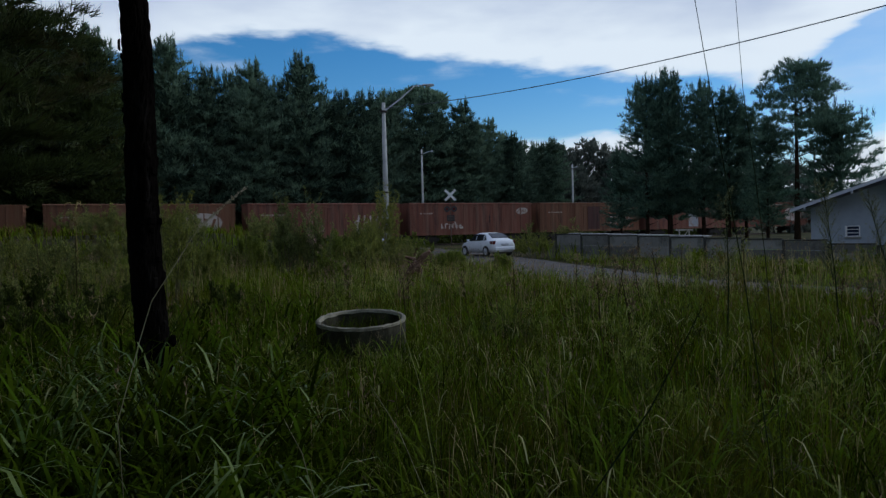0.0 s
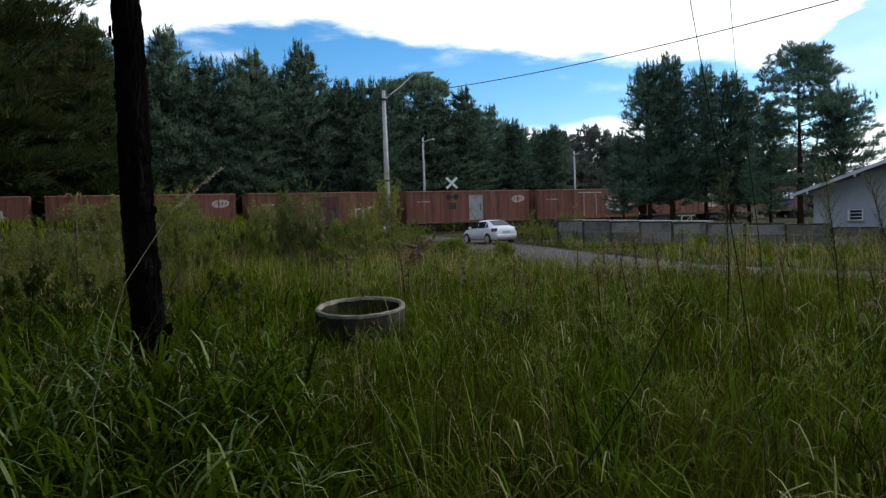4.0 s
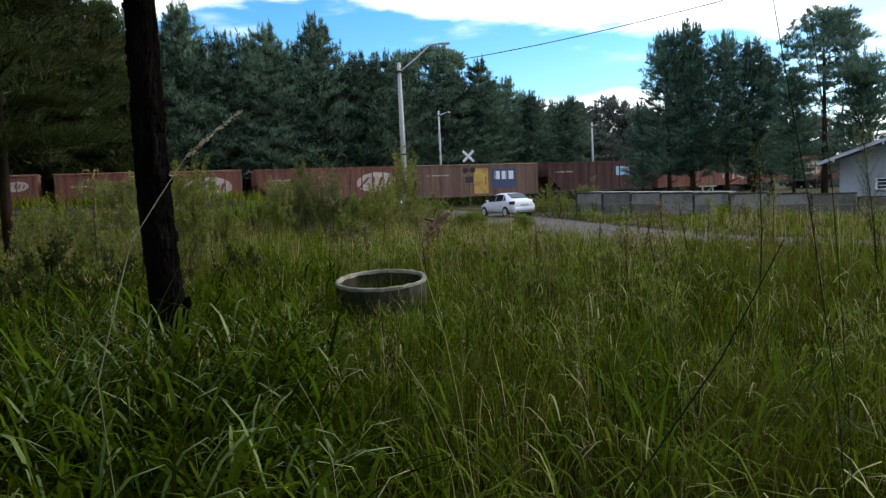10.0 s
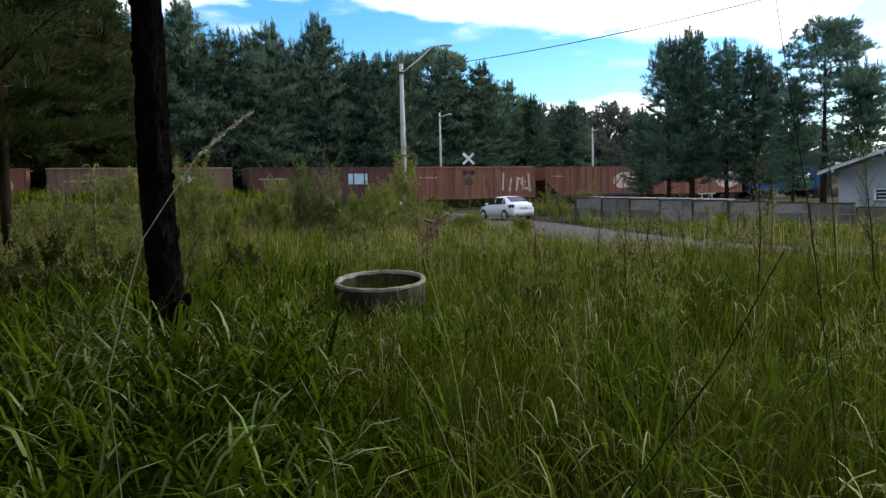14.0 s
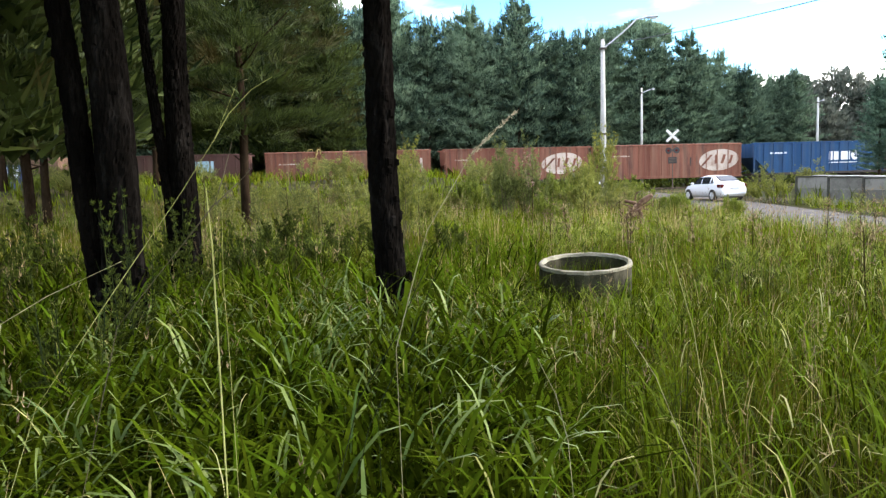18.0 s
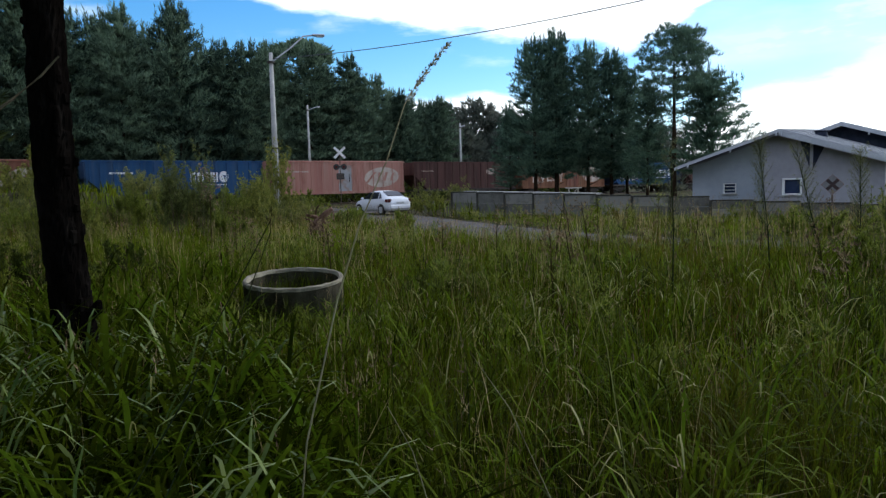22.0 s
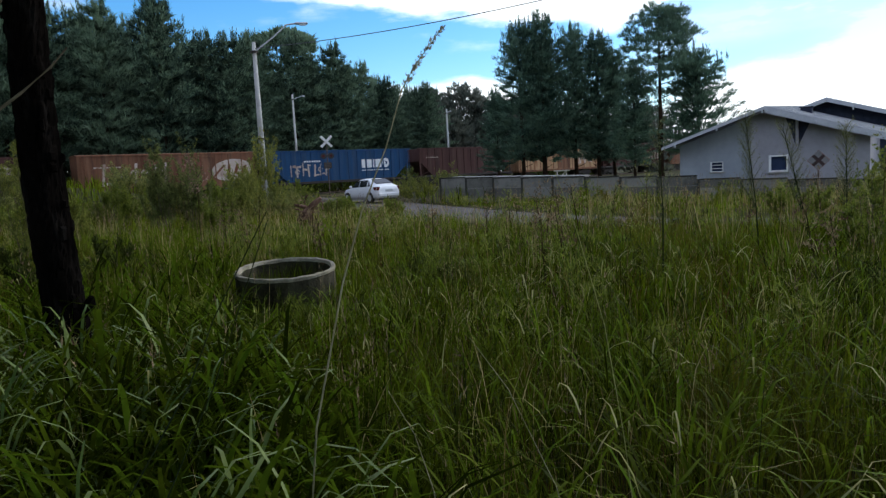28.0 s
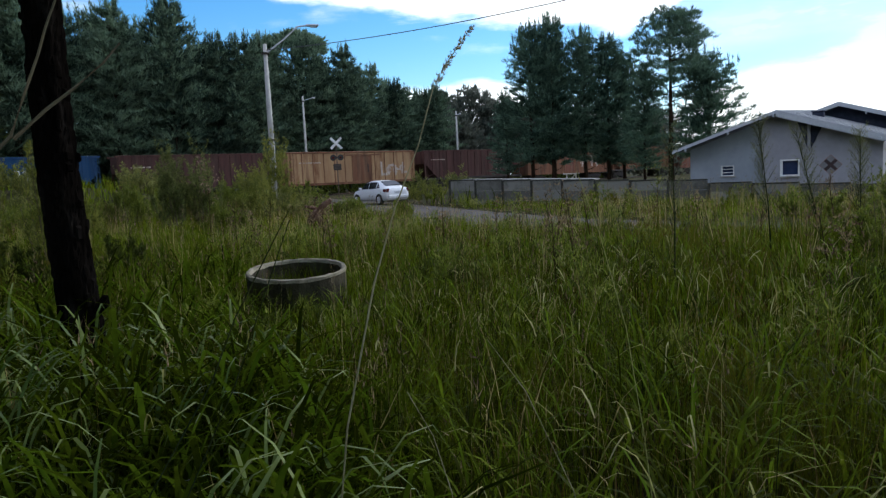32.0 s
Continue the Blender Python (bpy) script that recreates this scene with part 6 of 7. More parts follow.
def stalk(points, radius, heads, seed, label, side=0.05, mat=None):
    """One long grass stalk with a plume of seeds towards its tip."""
    rng = np.random.default_rng(seed)
    base = Vector(points[0])
    root = thing("grass_stalk", pose(*base), label, "grass stalk", "long stalks close to the path")
    P = [Vector(p) - base for p in points]
    bm = bmesh.new()
    tube(bm, P, [radius * (1 - 0.6 * k / (len(P) - 1)) * (0.5, 0.75, 1.0)[min(k, 2)] for k in range(len(P))], 6)
    part("stem", bm, mat or GRASS_DRY, root)
    if heads:
        a, m, b = P[-3], P[-2], P[-1]
        u = rng.uniform(0.0, 1.03, (heads, 1)) ** 0.8 * 2
        c = np.where(u < 1, np.array(a) + (np.array(m) - np.array(a)) * u, np.array(m) + (np.array(b) - np.array(m)) * (u - 1)) + rng.normal(0, side * 0.22, (heads, 3))
        v, t = tufts(c, np.tile(np.array(b - a) / (b - a).length, (heads, 1)), np.full(heads, side), 0.0010, 3, rng, 0.22)
        quick_mesh("plume", v, t, PLUME_SEED, parent=root)
    return root


def rooted(points):
    """The same stalk carried down to the ground from its lowest point."""
    (x0, y0, z0), (x1, y1, z1) = points[0], points[1]
    k = min(z0 / max(z1 - z0, 0.05), 4)
    return [(x0 - (x1 - x0) * k * 0.5, y0 - (y1 - y0) * k * 0.5, 0.02), *points]


plume = "long bleached grass stalk with a feathery plume"
pale = "pale dry grass stalk leaning over the tall grass"
dark = "dark green weed stem leaning over the tall grass"
LONG_STALKS = [
    ([(-0.62, 1.75, 0.02), (-0.53, 1.26, 1.0), (-0.475, 1.13, 1.42), (-0.432, 1.154, 1.592), (-0.402, 1.156, 1.682), (-0.365, 1.198, 1.76), (-0.335, 1.26, 1.84), (-0.305, 1.31, 1.885), (-0.258, 1.38, 1.945)], 0.0020, 170, plume, STALK),
    ([(-1.0, 1.19, 1.04), (-1.0, 1.19, 1.44), (-1.0, 1.19, 1.64), (-1.005, 1.185, 1.79)], 0.0050, 0, pale, GREEN_STEM),
    ([(-0.98, 1.21, 1.04), (-0.975, 1.2, 1.34), (-0.98, 1.2, 1.56), (-0.97, 1.2, 1.77)], 0.0016, 0, pale, GREEN_STEM),
    ([(-1.32, 0.92, 1.28), (-1.17, 1.07, 1.58), (-1.05, 1.15, 1.78), (-0.98, 1.20, 1.91), (-0.93, 1.23, 2.04)], 0.0016, 0, pale, GREEN_STEM),
    ([(0.206, 1.78, 0.86), (0.18, 1.78, 1.10), (0.14, 1.776, 1.36), (0.08, 1.77, 1.58), (0.03, 1.765, 1.72)], 0.002, 0, pale, GREEN_STEM),
    ([(0.53, 1.365, 1.05), (0.63, 1.346, 1.21), (0.74, 1.316, 1.39), (0.80, 1.296, 1.52), (0.85, 1.278, 1.63)], 0.0045, 0, dark, DARK_STEM),
    ([(1.32, 2.05, 1.01), (1.25, 2.08, 1.65), (1.195, 2.108, 2.05), (1.163, 2.12, 2.28), (1.066, 2.16, 3.0)], 0.004, 0, dark, DARK_STEM),
    ([(1.43, 2.22, 1.0), (1.39, 2.24, 1.70), (1.36, 2.25, 2.01), (1.33, 2.27, 2.31), (1.285, 2.27, 3.0)], 0.003, 0, dark, DARK_STEM),
    ([(-0.93, 1.81, 1.06), (-0.79, 1.85, 1.29), (-0.73, 1.86, 1.43), (-0.60, 1.88, 1.66)], 0.004, 0, dark, DARK_STEM),
    ([(-0.25, 1.98, 0.92), (-0.29, 1.99, 1.07), (-0.35, 1.99, 1.19)], 0.003, 0, pale, STALK),
    ([(0.14, 2.21, 0.78), (0.015, 2.245, 1.08), (-0.09, 2.27, 1.24)], 0.003, 0, pale, STALK),
    ([(-1.0, 0.87, 1.5), (-0.674, 0.799, 1.759), (-0.664, 0.801, 1.786), (-0.653, 0.802, 1.812), (-0.646, 0.801, 1.83), (-0.637, 0.8, 1.849), (-0.63, 0.798, 1.867)], 0.0020, 0, pale, DRY_STEM),
    ([(-1.76, 1.18, 1.41), (-1.68, 1.275, 1.48), (-1.53, 1.42, 1.57)], 0.0035, 0, pale, STALK),
    ([(-0.89, 1.80, 0.97), (-0.74, 1.85, 1.28), (-0.60, 1.89, 1.64)], 0.0035, 0, dark, DARK_STEM),
]
SIDE_SHOOTS = {3: [(-0.98, 1.20, 1.91), (-0.95, 1.22, 1.97), (-0.90, 1.25, 2.03), (-0.85, 1.27, 2.06)], 11: [(-0.673, 0.8, 1.757), (-0.653, 0.807, 1.777), (-0.636, 0.812, 1.791), (-0.617, 0.816, 1.808), (-0.605, 0.818, 1.822)]}
for k, (points, radius, heads, label, mat) in enumerate(LONG_STALKS):
    root = stalk(rooted(points) if points[0][2] > 0.1 else points, radius * 0.72, heads, 40 + k, label, 0.010, mat=mat)
    if k in SIDE_SHOOTS:
        bm = bmesh.new()
        shoot = [Vector(p) - root.matrix_basis.translation for p in SIDE_SHOOTS[k]]
        tube(bm, shoot, [0.0014 - 0.0002 * j for j in range(len(shoot))], 6)
        part("side_shoot", bm, mat, root)


# ---- concrete ring ----
def build_ring():
    bm = bmesh.new()
    n, rng = 48, random.Random(4)
    prof = [(0.575, -0.35), (0.58, 0.0), (0.58, 0.705), (0.57, 0.705), (0.545, 0.705), (0.532, 0.695), (0.53, 0.0), (0.53, -0.35)]
    rings = []
    for k in range(n):
        a = 2 * math.pi * k / n
        row = []
        for r, z in prof:
            r += rng.uniform(-0.006, 0.006)
            row.append(bm.verts.new((math.cos(a) * r, math.sin(a) * r, z + (rng.uniform(-0.008, 0.008) if z > 0.6 else 0))))
        rings.append(row)
    for k in range(n):
        a, b = rings[k], rings[(k + 1) % n]
        for j in range(len(prof)):
            i = (j + 1) % len(prof)
            bm.faces.new((a[j], b[j], b[i], a[i]))
    bmesh.ops.recalc_face_normals(bm, faces=bm.faces)
    root = thing("concrete_ring", pose(RING_AT[0], RING_AT[1], 0.0, 5.5, 0, 0), "open weathered concrete well ring half hidden in tall grass", "concrete ring")
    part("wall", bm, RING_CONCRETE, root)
    bm = bmesh.new()
    rows = []
    for k in range(n):
        a = 2 * math.pi * k / n
        rows.append([bm.verts.new((math.cos(a) * (r + rng.uniform(-0.005, 0.005)), math.sin(a) * (r + rng.uniform(-0.005, 0.005)), z + rng.uniform(-0.006, 0.006))) for r, z in ((0.586, 0.690), (0.586, 0.720), (0.578, 0.731), (0.548, 0.731), (0.538, 0.722), (0.526, 0.690))])
    for k in range(n):
        a, b = rows[k], rows[(k + 1) % n]
        for j in range(6):
            bm.faces.new((a[j], b[j], b[(j + 1) % 6], a[(j + 1) % 6]))
    bmesh.ops.recalc_face_normals(bm, faces=bm.faces)
    # the rim's paler colour stands for skylight on its upward face
    part("rim", bm, RIM_CONCRETE, root, "worn rim coloured paler, as lit from the sky")
    bm = bmesh.new()
    bmesh.ops.create_circle(bm, cap_ends=True, segments=32, radius=0.51)
    ob = part("ring_soil", bm, DARK_JOINT)
    ob.matrix_basis = pose(RING_AT[0], RING_AT[1], 0.12)
    tagged(ob, "dark damp soil inside the concrete ring", "soil")


build_ring()


# ---- cars ----
def make_car(paint, label):
    """A small four-door saloon; it heads along its own +x."""
    root = thing("car", pose(0, 0, 0), label, "car")
    # stations: x, half width, lower z, belt z, roof z, roof half width
    st = [(-2.10, 0.60, 0.42, 0.74, 0.80, 0.55), (-2.05, 0.76, 0.30, 0.90, 0.985, 0.60), (-1.90, 0.82, 0.24, 0.93, 1.03, 0.60), (-1.62, 0.85, 0.22, 0.95, 1.10, 0.60),
          (-1.25, 0.855, 0.22, 0.945, 1.30, 0.585), (-0.85, 0.86, 0.21, 0.94, 1.42, 0.58), (-0.35, 0.86, 0.21, 0.925, 1.455, 0.585), (0.05, 0.86, 0.21, 0.915, 1.435, 0.59), (0.35, 0.86, 0.21, 0.90, 1.36, 0.585),
          (0.75, 0.855, 0.21, 0.89, 1.14, 0.61), (1.08, 0.85, 0.21, 0.88, 0.92, 0.68), (1.55, 0.82, 0.22, 0.80, 0.84, 0.62), (1.88, 0.74, 0.26, 0.68, 0.72, 0.54), (2.06, 0.58, 0.34, 0.52, 0.54, 0.42)]
    bm = bmesh.new()
    rows = []
    for x, w, z0, zb, zr, rw in st:
        half = [(0.0, z0), (w * 0.82, z0), (w * 0.97, z0 + 0.12), (w, (z0 + zb) / 2), (w * 0.985, zb - 0.03), (w * 0.95, zb + 0.01), ((w * 0.95 + rw) / 2 + 0.02, (zb + zr) / 2), (rw, zr - 0.045), (rw * 0.8, zr - 0.01), (0.0, zr)]
        loop = half + [(-y, z) for y, z in half[-2:0:-1]]
        rows.append([bm.verts.new((x, y, z)) for y, z in loop])
    n = len(rows[0])
    for a, b in zip(rows, rows[1:]):
        for j in range(n):
            bm.faces.new((a[j], a[(j + 1) % n], b[(j + 1) % n], b[j]))
    bm.faces.new(rows[-1])
    bm.faces.new(list(reversed(rows[0])))
    bmesh.ops.recalc_face_normals(bm, faces=bm.faces)
    part("body", bm, paint, root, smooth=True)

    def pane(name, corners, lift, label=""):
        bm = bmesh.new()
        vs = [bm.verts.new(c) for c in corners]
        bm.faces.new(vs)
        bmesh.ops.recalc_face_normals(bm, faces=bm.faces)
        made = bmesh.ops.extrude_face_region(bm, geom=list(bm.faces))
        for g in made["geom"]:
            if isinstance(g, bmesh.types.BMVert):
                g.co += Vector(lift)
        bmesh.ops.recalc_face_normals(bm, faces=bm.faces)
        return part(name, bm, GLASS_DARK, root, label)

    for s in (-1, 1):
        o = (0, s * 0.030, 0.004)

        def side(x, z, zb, zr, rw, w):
            k = (z - zb) / (zr - zb)
            return (x, s * (w * 0.95 + (rw - w * 0.95) * k), z)

        pane("side_window", [side(-0.02, 0.95, 0.91, 1.43, 0.59, 0.86), side(0.86, 0.93, 0.89, 1.14, 0.61, 0.85), side(0.38, 1.27, 0.90, 1.36, 0.585, 0.86), side(-0.02, 1.35, 0.91, 1.43, 0.59, 0.86)], o)
        pane("side_window", [side(-0.92, 0.97, 0.93, 1.43, 0.59, 0.86), side(-0.09, 0.95, 0.91, 1.43, 0.59, 0.86), side(-0.09, 1.355, 0.91, 1.43, 0.59, 0.86), side(-0.86, 1.35, 0.93, 1.44, 0.59, 0.86)], o)
        pane("quarter_window", [side(-1.34, 0.99, 0.95, 1.25, 0.59, 0.855), side(-0.99, 0.97, 0.94, 1.38, 0.58, 0.855), side(-0.95, 1.31, 0.94, 1.39, 0.585, 0.855)], o)
    pane("rear_window", [(-1.57, -0.54, 1.12), (-1.57, 0.54, 1.12), (-1.00, 0.49, 1.37), (-1.00, -0.49, 1.37)], (-0.028, 0, 0.045))
    pane("windscreen", [(1.06, -0.66, 0.93), (1.06, 0.66, 0.93), (0.42, 0.55, 1.345), (0.42, -0.55, 1.345)], (0.03, 0, 0.02))

    def tyre_mesh():
        bm = bmesh.new()
        rod(bm, (0, -0.09, 0), (0, 0.09, 0), 0.30, n=24)
        return bm

    for x in (-1.28, 1.30):
        for s in (-1, 1):
            wheel = part("wheel", rod(bmesh.new(), (0, -0.02, 0), (0, 0.02, 0), 0.10, n=10), UNDER, root)
            wheel.matrix_basis = pose(x, s * 0.79, 0.30)
            part("tyre", tyre_mesh(), RUBBER, wheel)
            bm = bmesh.new()
            rod(bm, (0, s * 0.085, 0), (0, s * 0.105, 0), 0.20, n=20)
            for j in range(6):
                a = j * math.pi / 3
                rod(bm, (0.03 * math.cos(a), s * 0.11, 0.03 * math.sin(a)), (0.19 * math.cos(a), s * 0.108, 0.19 * math.sin(a)), 0.022, n=5)
            part("rim", bm, GALV, wheel, "silver wheel cover")
            bm = bmesh.new()
            arch = [(0.36 * math.cos(j * math.pi / 10), 0.36 * math.sin(j * math.pi / 10)) for j in range(11)] + [(0.30 * math.cos(j * math.pi / 10), 0.30 * math.sin(j * math.pi / 10)) for j in range(10, -1, -1)]
            plate(bm, arch, -0.015, 0.015)
            lip = part("wheel_arch", bm, UNDER, root)
            lip.matrix_basis = pose(x, s * 0.852, 0.30)
    for s in (-1, 1):
        bm = bmesh.new()
        box(bm, -2.075, min(s * 0.58, s * 0.78), 0.72, -1.88, max(s * 0.58, s * 0.78), 0.95, 0.03)
        box(bm, -1.96, min(s * 0.74, s * 0.835), 0.74, -1.70, max(s * 0.74, s * 0.835), 0.94, 0.02)
        part("tail_light", bm, RED_LENS, root, "dark red tail light")
        bm = bmesh.new()
        box(bm, 0.62, s * 0.86, 0.92, 0.78, s * 1.02, 1.05, 0.03)
        part("mirror", bm, paint, root)
        for xh in (-0.15, 0.55):
            bm = bmesh.new()
            box(bm, xh - 0.45, s * 0.862, 0.75, xh - 0.29, s * 0.885, 0.785, 0.006)
            part("door_handle", bm, paint, root)
        bm = bmesh.new()
        box(bm, 1.76, s * 0.50 - 0.14, 0.60, 1.98, s * 0.50 + 0.14, 0.72, 0.03)
        part("headlight", bm, WINDOW_GLASS, root)
    bm = bmesh.new()
    box(bm, -2.16, -0.70, 0.36, -1.95, 0.70, 0.58, 0.04)
    part("rear_bumper", bm, paint, root)
    bm = bmesh.new()
    box(bm, -2.125, -0.26, 0.66, -2.09, 0.26, 0.78, 0.006)
    part("number_plate", bm, GALV, root, "grey plain plate")
    bm = bmesh.new()
    box(bm, -1.95, -0.62, 0.16, -1.7, 0.62, 0.36, 0.03)
    part("underbody", bm, BLACK, root)
    return root


car = make_car(CAR_WHITE, "white four-door saloon car stopped on the lane before the crossing")
car.matrix_basis = pose(1.0, 43.3, float(ground_z(1, 43.3)) + 0.05, 0, 0, 90 + 30)
car2 = make_car(CAR_SILVER, "silver saloon car half hidden behind shrubs by the lane")
car2.matrix_basis = pose(-6.9, 45.5, float(ground_z(-6.9, 45.5)) + 0.25, 0, 0, -70)


# ---- lamp posts, crossing sign, wires ----
def lamp_post(x, y, h, r0, r1, arm, head_z, label, head_turn, base_z=None):
    z = float(ground_z(x, y)) if base_z is None else base_z
    root = thing("street_lamp", pose(x, y, z), label, "street lamp", "street lamps along the lane")
    h -= z
    bm = bmesh.new()
    tube(bm, [(0, 0, -0.3), (0, 0, h * 0.5), (0, 0, h)], [r0, (r0 + r1) / 2, r1], 12)
    part("pole", bm, POLE_CONCRETE, root, smooth=True)
    a = radians(head_turn)
    dx, dy = math.cos(a), math.sin(a)
    j = h - 0.55
    up = head_z - z
    bm = bmesh.new()
    tube(bm, [(0, 0, j), (dx * arm * 0.35, dy * arm * 0.35, j + (up - j) * 0.5), (dx * arm * 0.62, dy * arm * 0.62, up - 0.06), (dx * arm * 0.78, dy * arm * 0.78, up), (dx * arm * 0.84, dy * arm * 0.84, up)], [0.045] * 5, 6)
    part("arm", bm, FASCIA, root)
    bm = bmesh.new()
    box(bm, arm * 0.78, -0.13, up - 0.05, arm * 1.02, 0.13, up + 0.07, 0.04)
    head = part("lamp_head", bm, FASCIA, root)
    head.matrix_basis = pose(0, 0, 0, 0, 0, head_turn)
    bm = bmesh.new()
    box(bm, arm * 0.86, -0.10, up - 0.10, arm * 0.99, 0.10, up - 0.052, 0.02)
    part("lens", bm, SIGN_WHITE, head)
    for zz in (j, h * 0.42):
        bm = bmesh.new()
        rod(bm, (0, 0, zz - 0.05), (0, 0, zz + 0.05), r0 * 1.08, n=12)
        part("clamp_band", bm, UNDER, root)
    return root


lamp_post(-5.2, 42.55, 9.94, 0.21, 0.11, 3.1, 10.98, "tapered grey concrete street lamp with a long steel arm", 5)
lamp_post(-5.55, 77.7, 11.2, 0.15, 0.09, 1.3, 11.0, "slim grey street lamp beyond the railway", 0)
lamp_post(13.0, 90.2, 10.2, 0.15, 0.10, 0.6, 9.9, "slim grey street lamp beyond the railway", 0)


def crossing_sign(x, y, zc):
    z = float(ground_z(x, y))
    root = thing("crossing_sign", pose(x, y, z), "white railway crossing sign with black signal lamps below", "sign")
    c = zc - z
    bm = bmesh.new()
    rod(bm, (0, 0, -0.2), (0, 0, c), 0.045, n=10)
    part("post", bm, STEEL, root)
    for a in (-45, 45):
        bm = bmesh.new()
        box(bm, -0.68, -0.015, -0.11, 0.68, 0.015, 0.11, 0.006)
        arm = part("cross_arm", bm, SIGN_WHITE, root)
        arm.matrix_basis = pose(0, -0.09 - (0.034 if a > 0 else 0), c, 0, a, 0)
    bm = bmesh.new()
    box(bm, -0.42, -0.12, c - 1.35, 0.42, -0.05, c - 1.22, 0.01)
    part("lamp_bar", bm, BLACK, root)
    for s in (-1, 1):
        bm = bmesh.new()
        rod(bm, (s * 0.33, -0.14, c - 1.28), (s * 0.33, -0.11, c - 1.28), 0.27, n=20)
        hood = part("signal_disc", bm, BLACK, root)
        bm = bmesh.new()
        rod(bm, (s * 0.33, -0.24, c - 1.28), (s * 0.33, -0.141, c - 1.28), 0.10, n=14)
        part("signal_lens", bm, RED_LENS, hood)
    bm = bmesh.new()
    box(bm, -0.35, -0.10, c - 2.4, 0.35, -0.06, c - 1.85, 0.02)
    part("notice_plate", bm, BLACK, root, "dark notice plate")
    bm = bmesh.new()
    for k in range(3):
        box(bm, -0.28, -0.115, c - 2.0 - k * 0.14, 0.28, -0.101, c - 1.94 - k * 0.14)
    part("print_bars", bm, STEEL, root)


crossing_sign(-1.95, 63.8, 5.25)


def wire(name, points, r, label):
    cu = bpy.data.curves.new(name, "CURVE")
    cu.dimensions, cu.bevel_depth, cu.bevel_resolution = "3D", r, 1
    sp = cu.splines.new("POLY")
    sp.points.add(len(points) - 1)
    for k, p in enumerate(points):
        sp.points[k].co = (*p, 1)
    cu.materials.append(WIRE)
    return tagged(new(name, cu), label, "cable", "overhead cables")


def sagging(a, b, sag, n=24):
    a, b = Vector(a), Vector(b)
    return [tuple(a.lerp(b, k / n) - Vector((0, 0, sag * 4 * (k / n) * (1 - k / n)))) for k in range(n + 1)]


wire("overhead_cable", sagging((-5.2, 42.55, 9.6), (23.5, 13.5, 9.95), 1.05), 0.021, "dark overhead cable sagging from the lamp post")


